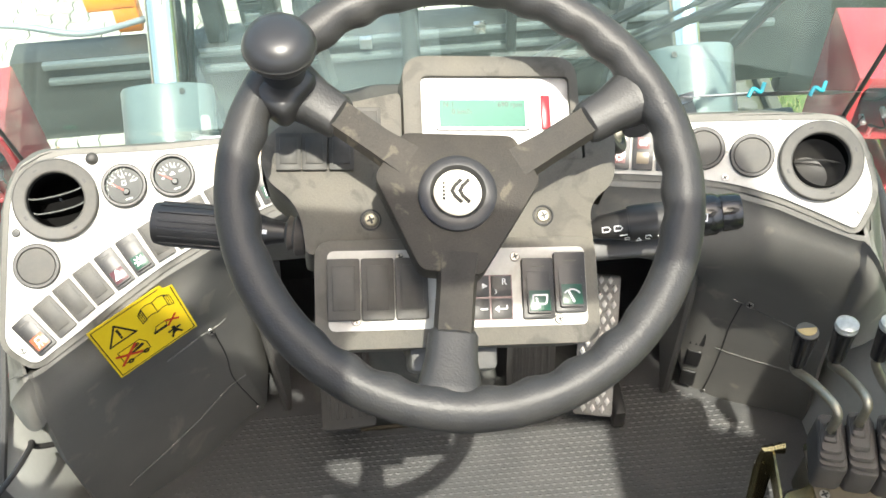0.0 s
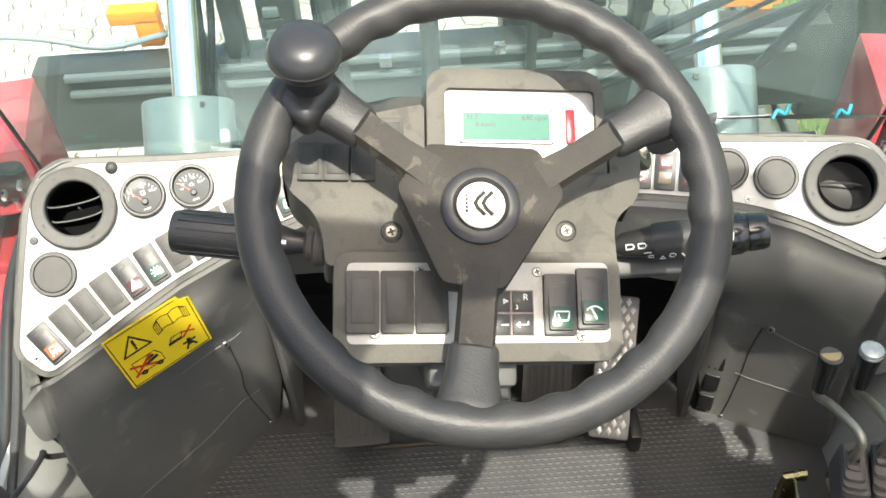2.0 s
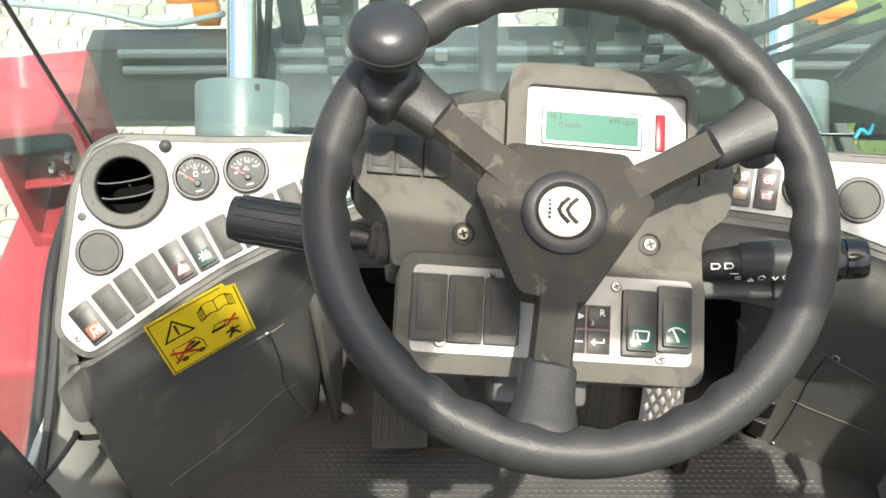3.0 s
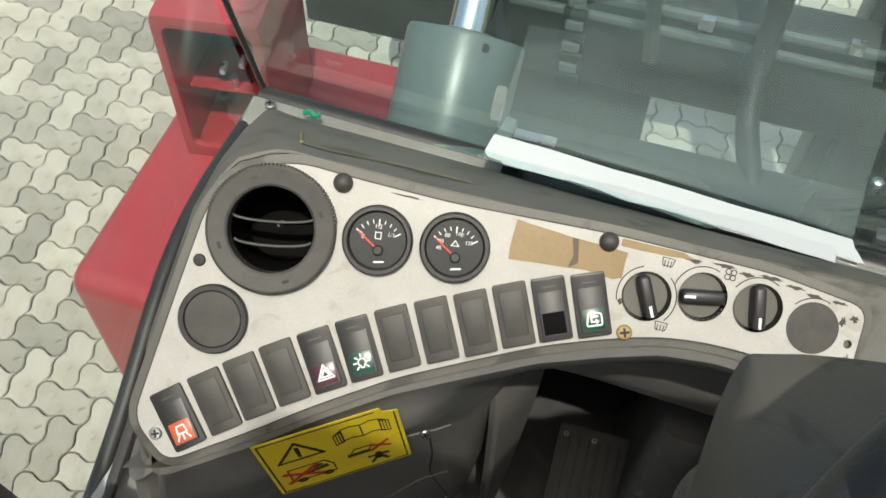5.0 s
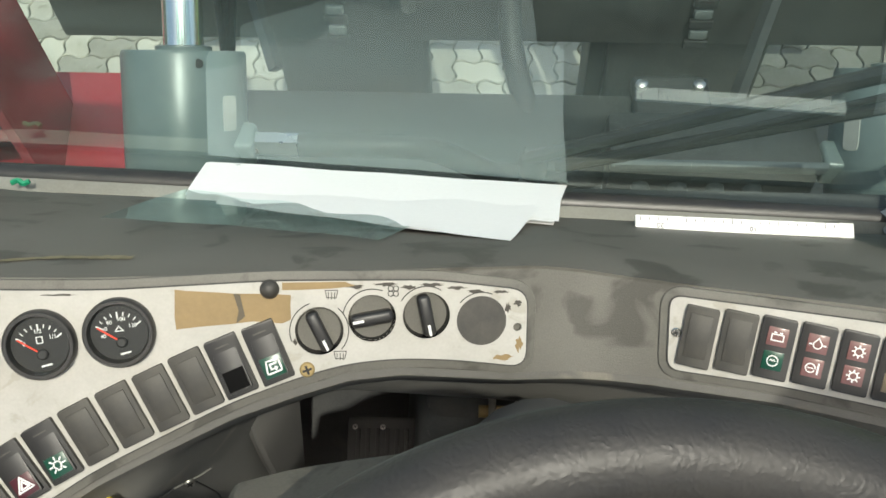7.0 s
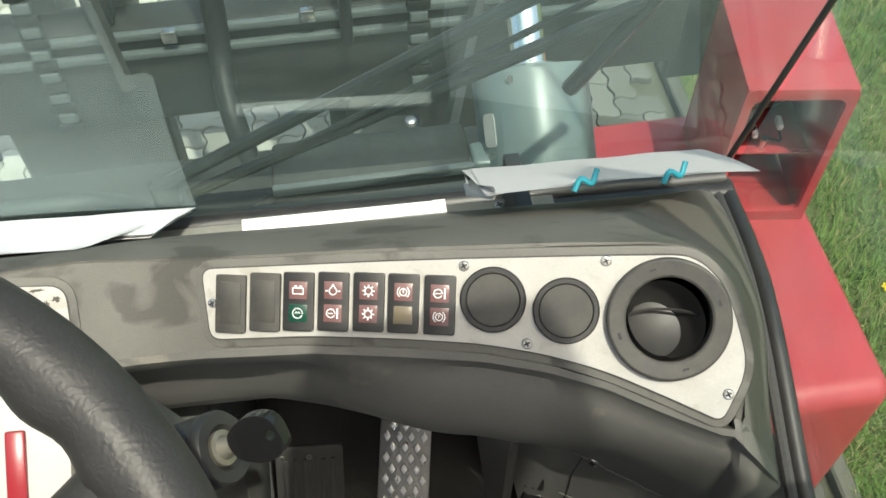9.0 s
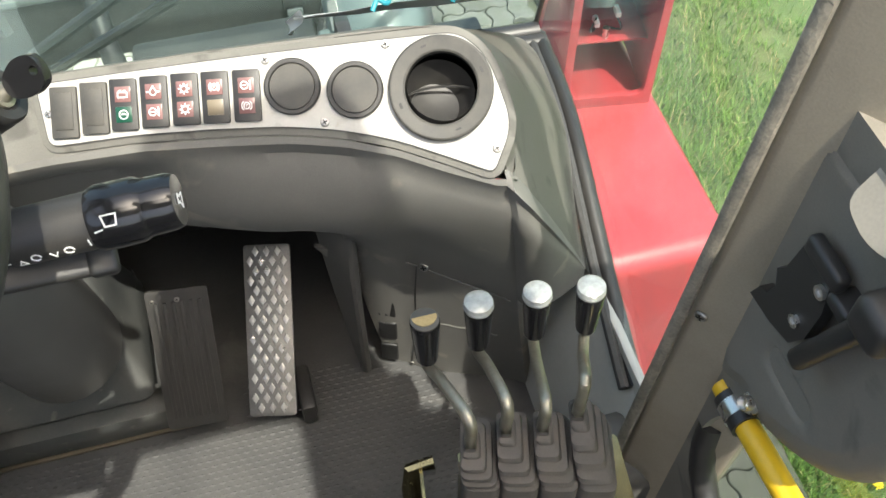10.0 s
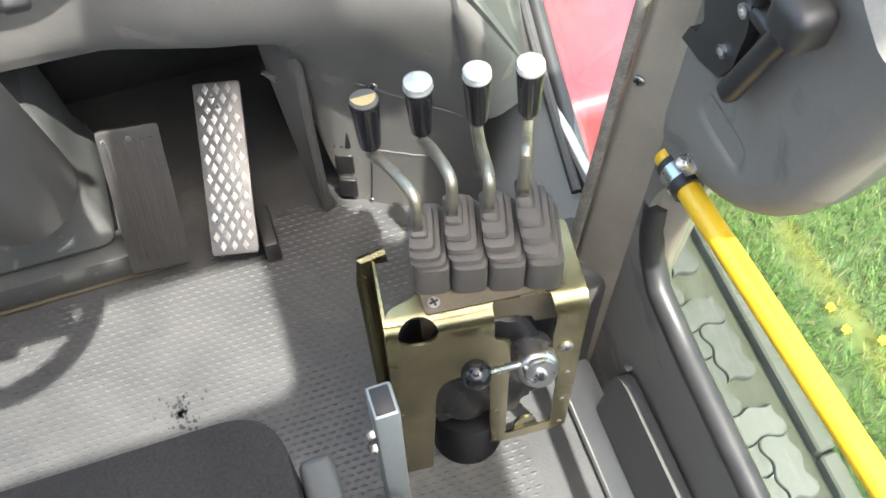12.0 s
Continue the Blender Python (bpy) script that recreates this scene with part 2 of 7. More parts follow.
    joint=mat("joint_sand", (0.068, 0.070, 0.046), 0.95, var=0.3, scale=8, fine=120, bump=0.4),
    kerb=mat("kerb_stone", (0.105, 0.100, 0.084), 0.85, var=0.25, scale=9, fine=160, bump=0.35, second=(0.085, 0.095, 0.065), amount=0.7, island=True),
    soil=mat("soil", (0.065, 0.11, 0.025), 0.95, var=0.35, scale=3, fine=60, bump=0.5, second=(0.115, 0.115, 0.055), amount=0.7),
    grass=mat("grass_blades", (0.072, 0.182, 0.020), 0.6, var=0.4, scale=1.2, fine=40, bump=0.0, second=(0.150, 0.205, 0.055), amount=0.8, island=True),
    straw=mat("dry_blades", (0.30, 0.26, 0.12), 0.7, var=0.25, scale=3, fine=40, bump=0.0, island=True),
    darkpaver=mat("dark_paver", (0.120, 0.117, 0.106), 0.9, var=0.35, scale=14, fine=150, bump=0.5, second=(0.085, 0.092, 0.068), amount=0.8, island=True),
    oldglue=mat("old_glue", (0.22, 0.19, 0.11), 0.5, var=0.25, scale=60, fine=400, bump=0.3, second=(0.12, 0.10, 0.055), amount=0.8),
    greenscrap=mat("green_plastic", (0.01, 0.20, 0.10), 0.5, var=0.1, bump=0.0),
    ledgepaint=mat("ledge_paint", (0.20, 0.205, 0.185), 0.6, var=0.15, scale=10, fine=300, bump=0.1, second=(0.13, 0.125, 0.105), amount=0.8),
    # near-black that puts the shade inside vents and the empty switch into the colour
    void=mat("shade_black", (0.006, 0.006, 0.006), 0.8, spec=0.05, var=0.1, bump=0.0),
    flake=mat("bared_metal", (0.045, 0.040, 0.032), 0.55, var=0.2, scale=90, fine=500, bump=0.1),
    flower=mat("flower_yellow", (0.8, 0.6, 0.03), 0.7, var=0.1, bump=0.0),
    cableblue=mat("blue_string", (0.01, 0.22, 0.28), 0.5, var=0.1, bump=0.0),
    glass=glass_mat("windscreen_glass", (0.80, 0.94, 0.91), 0.165, 1.25),
    sideglass=glass_mat("side_glass", (0.72, 0.76, 0.73), 0.05, 0.4),
    dustyglass=glass_mat("dusty_side_glass", (0.90, 0.94, 0.91), 0.18, 0.7),
    sleeve=glass_mat("plastic_film", (0.86, 0.88, 0.88), 0.16, 0.6),
    clear=glass_mat("clear_plastic", (0.95, 0.97, 0.97), 0.004, 0.4),
)
# leather-like grain of the wheel rim
_n, _l = M["wheelskin"].node_tree.nodes, M["wheelskin"].node_tree.links
_cells, _co, _wrap, _bump = _n.new("ShaderNodeTexVoronoi"), _n.new("ShaderNodeTexCoord"), _n.new("ShaderNodeTexNoise"), _n.new("ShaderNodeBump")
_cells.inputs["Scale"].default_value, _cells.feature = 560.0, "SMOOTH_F1"
_wrap.inputs["Scale"].default_value, _wrap.inputs["Detail"].default_value = 120.0, 2.0
_mix = _n.new("ShaderNodeMix")
_mix.data_type, _mix.inputs["Factor"].default_value = "VECTOR", 0.006
_l.new(_co.outputs["Object"], _mix.inputs[4])
_l.new(_wrap.outputs["Color"], _mix.inputs[5])
_l.new(_co.outputs["Object"], _wrap.inputs["Vector"])
_l.new(_mix.outputs[1], _cells.inputs["Vector"])
_bump.inputs["Strength"].default_value, _bump.inputs["Distance"].default_value, _bump.invert = 0.34, 0.0005, True
_l.new(_cells.outputs["Distance"], _bump.inputs["Height"])
_l.new(_bump.outputs[0], _n["Principled BSDF"].inputs["Normal"])
M["screwsteel"] = mat("screw_steel", (0.36, 0.35, 0.32), 0.35, 0.9, var=0.15, scale=60, fine=400, bump=0.05)
M["pedalrubber"] = mat("pedal_rubber", (0.026, 0.026, 0.025), 0.6, var=0.2, scale=25, fine=500, bump=0.2, second=(0.055, 0.052, 0.046), amount=0.7)
M["cream"] = mat("cream_cap", (0.70, 0.665, 0.52), 0.4, var=0.05, scale=30, fine=300, bump=0.02)
M["lamplens"] = mat("lamp_lens", (0.155, 0.072, 0.070), 0.2, var=0.1, scale=60, fine=700, bump=0.1, second=(0.21, 0.13, 0.12), amount=0.7)
M["tanlens"] = mat("unlit_lens", (0.17, 0.14, 0.095), 0.3, var=0.1, scale=60, fine=700, bump=0.1)
M["leverrod"] = mat("lever_rod", (0.34, 0.32, 0.26), 0.42, 0.75, var=0.15, scale=40, fine=300, bump=0.1, second=(0.22, 0.20, 0.15), amount=0.6)
M["clearcap"] = mat("clear_cap", (0.25, 0.255, 0.245), 0.16, 0.25, var=0.2, scale=120, fine=300, bump=0.3, second=(0.42, 0.44, 0.41), amount=0.8, coat=0.6)


# ---- mesh tools ----
def part(name, bm, material, parent=None, label="", smooth=40):
    me = bpy.data.meshes.new(name)
    bmesh.ops.recalc_face_normals(bm, faces=bm.faces)
    bm.to_mesh(me)
    bm.free()
    me.materials.append(material)
    if smooth:
        me.polygons.foreach_set("use_smooth", [True] * len(me.polygons))
        me.set_sharp_from_angle(angle=radians(smooth))
    ob = new(name, me)
    if parent:
        ob.parent = parent
    if label:
        tagged(ob, label)
    return ob


def thing(name, m=None, label="", category="", group="", kind=""):
    ob = new(name)
    ob.empty_display_size = 0.02
    if m is not None:
        ob.matrix_world = m
    return tagged(ob, label, category, group, kind)


def basis(o, x, y, z):
    return Matrix(((x[0], y[0], z[0], o[0]), (x[1], y[1], z[1], o[1]), (x[2], y[2], z[2], o[2]), (0, 0, 0, 1)))


def axes(o, x, z):
    """A pose at o whose x runs along x and whose z is as near to z as can be."""
    x = Vector(x).normalized()
    z = Vector(z)
    z = (z - x * z.dot(x)).normalized()
    return basis(o, x, z.cross(x), z)


def bevelled(bm, edges, w, seg=2):
    if w > 0:
        bmesh.ops.bevel(bm, geom=edges, offset=w, segments=seg, affect="EDGES", profile=0.5, clamp_overlap=True)


def box(size, at=(0, 0, 0), bevel=0.002, seg=2, m=None, bm=None, taper=None):
    """taper: scale of the top face in x and y."""
    b = bmesh.new()
    bmesh.ops.create_cube(b, size=1.0)
    for v in b.verts:
        k = taper if taper and v.co.z > 0 else (1, 1)
        v.co = Vector((v.co.x * size[0] * k[0], v.co.y * size[1] * k[1], v.co.z * size[2]))
    bevelled(b, b.edges[:], bevel, seg)
    bmesh.ops.translate(b, verts=b.verts, vec=at)
    if m is not None:
        bmesh.ops.transform(b, matrix=m, verts=b.verts)
    return join(bm, b)


def join(bm, b):
    if bm is None:
        return b
    me = bpy.data.meshes.new("tmp")
    b.to_mesh(me)
    b.free()
    bm.from_mesh(me)
    bpy.data.meshes.remove(me)
    return bm


def lathe(profile, seg=32, m=None, bm=None, cap=True):
    """A turned shape round z from (radius, height) pairs."""
    b = bmesh.new()
    rings = []
    for r, z in profile:
        if r < 1e-6:
            rings.append([b.verts.new((0, 0, z))])
        else:
            rings.append([b.verts.new((r * math.cos(2 * math.pi * k / seg), r * math.sin(2 * math.pi * k / seg), z)) for k in range(seg)])
    for p, q in zip(rings, rings[1:]):
        for k in range(seg):
            j = (k + 1) % seg
            if len(p) == 1 and len(q) == 1:
                continue
            if len(p) == 1:
                b.faces.new((p[0], q[k], q[j]))
            elif len(q) == 1:
                b.faces.new((p[k], p[j], q[0]))
            else:
                b.faces.new((p[k], p[j], q[j], q[k]))
    if cap:
        for r in (rings[0], rings[-1]):
            if len(r) > 2:
                b.faces.new(r)
    if m is not None:
        bmesh.ops.transform(b, matrix=m, verts=b.verts)
    return join(bm, b)


def spline(pts, n=8, closed=False):
    """Points on a smooth curve through pts."""
    P = [Vector(p) for p in pts]
    out = []
    last = len(P) if closed else len(P) - 1
    for i in range(last):
        p1, p2 = P[i], P[(i + 1) % len(P)]
        p0 = P[i - 1] if closed or i > 0 else p1 * 2 - p2
        p3 = P[(i + 2) % len(P)] if closed or i + 2 < len(P) else p2 * 2 - p1
        for k in range(n):
            t = k / n
            out.append(0.5 * ((2 * p1) + (p2 - p0) * t + (2 * p0 - 5 * p1 + 4 * p2 - p3) * t * t + (3 * p1 - p0 - 3 * p2 + p3) * t ** 3))
    if not closed:
        out.append(P[-1])
    return out


def sweep(pts, radius, seg=12, bm=None, closed=False, flat=1.0, cap=True, m=None):
    """A tube along pts; radius a number or a function of the fraction along it."""
    b = bmesh.new()
    P = [Vector(p) for p in pts]
    n = len(P)
    rings, up = [], None
    for i, p in enumerate(P):
        d = (P[(i + 1) % n] - P[i - 1]) if closed else (P[min(i + 1, n - 1)] - P[max(i - 1, 0)])
        d.normalize()
        if up is None:
            up = Vector((0, 0, 1)) if abs(d.z) < 0.9 else Vector((1, 0, 0))
        up = (up - d * up.dot(d)).normalized()
        side = d.cross(up)
        r = radius(i / max(1, n - 1)) if callable(radius) else radius
        rings.append([b.verts.new(p + (side * math.cos(2 * math.pi * k / seg) + up * flat * math.sin(2 * math.pi * k / seg)) * r) for k in range(seg)])
    pairs = list(zip(rings, rings[1:])) + ([(rings[-1], rings[0])] if closed else [])
    for p, q in pairs:
        for k in range(seg):
            j = (k + 1) % seg
            b.faces.new((p[k], p[j], q[j], q[k]))
    if cap and not closed:
        b.faces.new(rings[0])
        b.faces.new(rings[-1])
    if m is not None:
        bmesh.ops.transform(b, matrix=m, verts=b.verts)
    return join(bm, b)


def slab(outline, thick, holes=(), bevel=0.0, m=None, bm=None):
    """A flat piece: outline in x, y with round holes (x, y, r), its top at z = 0."""
    b = bmesh.new()
    loops = [list(outline)]
    for h in holes:
        loops.append(list(h) if isinstance(h[0], tuple) else arc(h[0], h[1], h[2], 0, 360 - 360 / 28, 27))
    edges = []
    for loop in loops:
        vs = [b.verts.new((x, y, 0)) for x, y in loop]
        edges += [b.edges.new((vs[i - 1], vs[i])) for i in range(len(vs))]
    bmesh.ops.triangle_fill(b, edges=edges, use_beauty=True)
    res = bmesh.ops.extrude_face_region(b, geom=b.faces[:])
    bmesh.ops.translate(b, verts=[v for v in res["geom"] if isinstance(v, bmesh.types.BMVert)], vec=(0, 0, -thick))
    if bevel:
        top = [e for e in b.edges if all(abs(v.co.z) < 1e-7 for v in e.verts) and len(e.link_faces) == 2 and any(abs(f.normal.z) < 0.5 or f.calc_area() > 0 and abs(sum(v.co.z for v in f.verts)) > 1e-7 for f in e.link_faces)]
        bevelled(b, top, bevel, 2)
    if m is not None:
        bmesh.ops.transform(b, matrix=m, verts=b.verts)
    return join(bm, b)


def rounded(pts, r, n=5):
    """The polygon with its corners rounded; r a number or one per corner."""
    out = []
    for i, p in enumerate(pts):
        p = Vector(p).to_2d()
        a, c = Vector(pts[i - 1]).to_2d() - p, Vector(pts[(i + 1) % len(pts)]).to_2d() - p
        k = r[i] if isinstance(r, (list, tuple)) else r
        k = min(k, a.length * 0.49, c.length * 0.49)
        if k <= 0:
            out.append(tuple(p))
            continue
        s, e = p + a.normalized() * k, p + c.normalized() * k
        for j in range(n + 1):
            t = j / n
            out.append(tuple((1 - t) ** 2 * s + 2 * t * (1 - t) * p + t * t * e))
    return out


def loft(rows, bm=None, closed=False):
    b = bmesh.new()
    grid = [[b.verts.new(p) for p in row] for row in rows]
    for p, q in zip(grid, grid[1:]):
        n = len(p)
        for k in range(n if closed else n - 1):
            j = (k + 1) % n
            b.faces.new((p[k], p[j], q[j], q[k]))
    return join(bm, b)


def stroke(pts, w, z=0.0, bm=None, closed=False, thick=0.0004, m=None):
    """A thin printed line of width w along pts (x, y)."""
    b = bm or bmesh.new()
    P = [Vector(p).to_2d() for p in pts]
    if closed:
        P.append(P[0])
    for a, c in zip(P, P[1:]):
        d = c - a
        if d.length < 1e-7:
            continue
        q = box((d.length + w * 0.8, w, thick), (0, 0, z + thick / 2), 0)
        mm = Matrix.Translation(((a.x + c.x) / 2, (a.y + c.y) / 2, 0)) @ Matrix.Rotation(math.atan2(d.y, d.x), 4, "Z")
        bmesh.ops.transform(q, matrix=(m @ mm if m is not None else mm), verts=q.verts)
        b = join(b, q)
    return b


def arc(cx, cy, r, a0, a1, n=12):
    return [(cx + r * math.cos(radians(a0 + (a1 - a0) * k / n)), cy + r * math.sin(radians(a0 + (a1 - a0) * k / n))) for k in range(n + 1)]


def lettering(text, size, m, bm=None, thick=0.0003):
    cu = bpy.data.curves.new("tmp", "FONT")
    cu.body, cu.size, cu.align_x, cu.align_y, cu.extrude = text, size, "CENTER", "CENTER", thick
    ob = new("tmp", cu)
    me = bpy.data.meshes.new_from_object(ob)
    bpy.data.objects.remove(ob)
    bpy.data.curves.remove(cu)
    b = bmesh.new()
    b.from_mesh(me)
    bpy.data.meshes.remove(me)
    bmesh.ops.transform(b, matrix=m @ Matrix.Translation((0, 0, thick)), verts=b.verts)
    return join(bm, b)


def table(x, pairs):
    return float(np.interp(x, [p[0] for p in pairs], [p[1] for p in pairs]))


def smooth(a, b, x):
    t = min(1, max(0, (x - a) / (b - a)))
    return t * t * (3 - 2 * t)


def turn(a, axis="Z"):
    return Matrix.Rotation(radians(a), 4, axis)


def screw(m, r=0.0045, name="screw", parent=None, material=None):
    """A cross-head screw as a part."""
    b = lathe([(r, 0), (r, r * 0.22), (r * 0.8, r * 0.42), (0, r * 0.48)], 16, cap=False, m=m)
    head = part(name, b, material or M["screwsteel"], parent)
    b = bmesh.new()
    for a in (20, 110):
        b = box((r * 1.25, r * 0.30, r * 0.06), (0, 0, r * 0.48), 0, m=m @ turn(a), bm=b)
    part("recess", b, M["ink"], head)
    return head


# ---- the large structure ----
PLATE_L = basis((-0.3647, 0.3225, 0.6107), (0.9842, 0.1121, -0.1373), (0.0, 0.7746, 0.6325), (0.1772, -0.6225, 0.7623))
PLATE_R = basis((0.3703, 0.3414, 0.6277), (0.9772, -0.1314, 0.1670), (0.0, 0.7861, 0.6181), (-0.2125, -0.6040, 0.7681))
GROUND = -1.6
KERB = 1.50

soil = bmesh.new()
bmesh.ops.create_grid(soil, x_segments=2, y_segments=2, size=400)
bmesh.ops.translate(soil, verts=soil.verts, vec=(0, 0, GROUND - 0.035))
ground = tagged(part("ground", soil, M["joint"]), "dark sand and soil under paving and grass", "ground", kind="structure")
lawn = box((60, 90, 0.1), (KERB + 0.205 + 30, 10, GROUND - 0.06), 0)
tagged(part("lawn", lawn, M["soil"]), "mossy soil under the grass strip beside the paving", "ground", kind="structure")

# cab floor, sills and closing walls
floor = tagged(part("floor", box((1.36, 2.2, 0.04), (0, -0.25, -0.02), 0.003), M["floor"]), "worn dark rubber floor mat with dust and footprints", "floor", kind="structure")
tagged(part("wall_front", box((1.3, 0.03, 0.42), (0, 0.74, 0.12), 0.004), M["mast"]), "black bulkhead of the footwell below the windscreen", "wall", kind="structure")
rear = tagged(part("wall_rear", box((1.44, 0.05, 1.0), (0, -1.30, 0.48), 0.01), M["console"]), "dark lower rear wall of the cab", "wall", kind="structure")
# added out of view to hold back sky light from the left
tagged(part("wall_left", box((0.04, 1.22, 1.20), (-0.70, -0.64, 0.60), 0.01), M["console"]), "dark unseen side wall added to block light from the left", "wall", kind="structure")
# roof out of view; its openings are outlined to place sun and shade inside
roof = slab([(-0.72, -1.32), (0.755, -1.32), (0.755, -0.58), (0.87, -0.56), (0.87, 0.46), (-0.72, 0.46)], 0.06, [rounded([(0.03, -0.69), (0.53, -0.69), (0.53, -0.44), (0.03, -0.44)], 0.04, 5), rounded([(-0.66, -0.385), (-0.53, -0.39), (-0.51, -0.51), (-0.36, -0.51), (-0.33, -0.39), (-0.30, -0.385), (-0.26, -0.315), (-0.08, -0.315), (-0.04, -0.36), (0.05, -0.37), (0.22, -0.415), (0.335, -0.415), (0.365, -0.17), (0.55, -0.17), (0.60, -0.27), (0.64, -0.33), (0.67, -0.40), (0.71, -0.50), (0.84, -0.53), (0.84, 0.37), (-0.66, 0.37)], 0.02, 4)], m=Matrix.Translation((0, 0, 1.89)))
tagged(part("ceiling", roof, M["pillar"]), "dark unseen cab roof frame, its openings cut to shape the sunlight", "ceiling", kind="structure")
for sx in (-1, 1):
    tagged(part("trim_sill", box((0.05, 1.5, 0.02), (sx * 0.628, -0.70, 0.010), 0.006), M["wallpaint"]), "pale painted door sill beside the floor mat", "sill", kind="structure")
    rearpost = box((0.07, 0.07, 1.9), (sx * 0.69, -1.27, 0.9), 0.01)
    tagged(part("trim_rear_post", rearpost, M["pillar"]), "grey rear corner post of the cab", "post", kind="structure")

# windscreen: leans back, with a rubber seal along its foot
GLASS_A, GLASS_B = Vector((-0.715, 0.765, 0.335)), Vector((0.735, 0.728, 0.310))
LEAN_BACK = Vector((0, -0.245, 1.0)).normalized()
windscreen = thing("window_front", None, "large tinted windscreen, dusty, with wiper marks", "windscreen", kind="structure")
row0 = [GLASS_A.lerp(GLASS_B, k / 12) for k in range(13)]
pane = loft([row0, [p + LEAN_BACK * 1.52 for p in row0]])
glass = part("pane", pane, M["glass"], windscreen)
glass.visible_shadow = False
seal = sweep([p + Vector((0, -0.012, 0.002)) for p in row0], 0.016, 10)
part("rubber_seal", seal, M["black"], windscreen)
lip = sweep([p + Vector((0, -0.040, 0.012)) for p in row0], 0.012, 10, flat=0.6)
part("seal_lip", lip, M["black"], windscreen)
ledge_rows = [[p + Vector((0, dy, dz)) for p in row0[:11]] for dy, dz in ((-0.080, 0.006), (-0.066, 0.020), (-0.030, 0.024), (-0.026, 0.010))]
part("painted_ledge", loft(ledge_rows), M["ledgepaint"], windscreen, "pale dusty metal ledge along the glass")
for x, y in ((-0.683, 0.718), (0.42, 0.690)):
    screw(Matrix.Translation((x, y, 0.3695 if x < 0 else 0.346)), 0.007, parent=windscreen)
for sx, foot in ((-1, GLASS_A), (1, GLASS_B)):
    joint = sweep([foot, foot + LEAN_BACK * 1.52], 0.004, 8)
    part("glass_joint", joint, M["black"], windscreen)
    rail = [foot + Vector((0, -0.02, 0.0)), Vector((sx * 0.702, 0.50, 0.362)), Vector((sx * 0.678, 0.28, 0.312)), Vector((sx * 0.662, 0.13, 0.285))]
    side = thing("window_side", None, "curved side window with a black rubber seal", "side window", kind="structure")
    low = spline(rail, 8)
    top = [Vector((sx * (0.72 - 0.05 * i / (len(low) - 1)), p.y - 0.33, 1.82)) for i, p in enumerate(low)]
    g = part("pane", loft([low, top]), M["dustyglass"], side)
    g.visible_shadow = False
    part("rubber_seal", sweep(low, 0.011, 10), M["black"], side)
    part("seal_inner", sweep([p + Vector((-sx * 0.016, 0, 0.004)) for p in low], 0.007, 8), M["foam"], side)

# A-pillars behind the side glass
for sx in (-1, 1):
    foot = Vector((0.640, 0.048, 0.0)) if sx > 0 else Vector((-0.626, 0.124, 0.0))
    head = Vector((0.672, -0.02, 1.86)) if sx > 0 else Vector((-0.70, 0.014, 1.86))
    pillar = thing("pillar", None, "broad brown-grey padded door pillar with a worn edge" if sx > 0 else "broad padded door pillar with a round boss, charcoal for painted-in shade", "pillar")
    m0 = basis(foot, Vector((sx * 0.6, -0.8, 0)), Vector((0.8, sx * 0.6, 0)) if sx > 0 else Vector((0.8, -0.6, 0)), (head - foot).normalized())
    length = (head - foot).length
    shaft = box((0.106, 0.05, length), (0.016, 0.018, length / 2), 0.010, 3, m=m0) if sx > 0 else box((0.078, 0.05, length), (0.004, -0.018, length / 2), 0.014, 3, m=m0)
    # left post takes the dark console colour to paint its shade
    part("post", shaft, M["pillar" if sx > 0 else "console"], pillar)
    if sx < 0:
        part("boss", lathe([(0.034, 0.0), (0.034, 0.012), (0.030, 0.018), (0.012, 0.020), (0, 0.020)], 32, m=axes((-0.628, 0.076, 0.585), (0, 0, 1), (0.8, -0.6, 0))), M["black"], pillar, "round black boss")
        continue
    edge = box((0.012, 0.010, length), (-0.040, -0.009, length / 2), 0.004, m=m0)
    part("edge_strip", edge, M["wornfoam"], pillar, "crumbling grey foam edge strip")
    screw(m0 @ Matrix.Translation((-0.024, -0.008, 0.60)) @ turn(90, "X"), 0.006, parent=pillar)
    base = box((0.12, 0.10, 0.26), (0.625, 0.075, 0.13), 0.025, 3)
    part("foot_cover", base, M["console"], pillar)

# dashboard
V_TOP_L = [(-0.30, -0.30), (-0.196, -0.115), (-0.186, -0.02), (-0.177, 0.062), (-0.155, 0.098), (-0.125, 0.114), (0.0, 0.113), (0.36, 0.122)]
V_BOT_L = [(-0.20, -0.165), (-0.157, -0.155), (-0.10, -0.118), (-0.055, -0.085), (0.003, -0.047), (0.058, -0.019), (0.109, 0.006), (0.161, 0.024), (0.202, 0.036), (0.245, 0.040), (0.335, 0.034), (0.36, 0.034)]
V_TOP_R = [(-0.29, 0.087), (-0.13, 0.076), (0.03, 0.062), (0.10, 0.055), (0.135, 0.048), (0.155, 0.022), (0.168, -0.010), (0.174, -0.055), (0.26, -0.26)]
V_BOT_R = [(-0.29, 0.008), (-0.194, 0.002), (-0.118, -0.009), (-0.048, -0.021), (0.005, -0.036), (0.052, -0.055), (0.098, -0.081), (0.140, -0.103), (0.18, -0.112)]


def on_plate(x, top):
    """The point of the dashboard at x beside the plates' upper or lower edge."""
    l = PLATE_L @ Vector(((x + 0.3647) / 0.9842, table((x + 0.3647) / 0.9842, V_TOP_L if top else V_BOT_L), 0))
    r = PLATE_R @ Vector(((x - 0.3703) / 0.9772, table((x - 0.3703) / 0.9772, V_TOP_R if top else V_BOT_R), 0))
    return l.lerp(r, smooth(-0.03, 0.10, x))


def plate_normal(x):
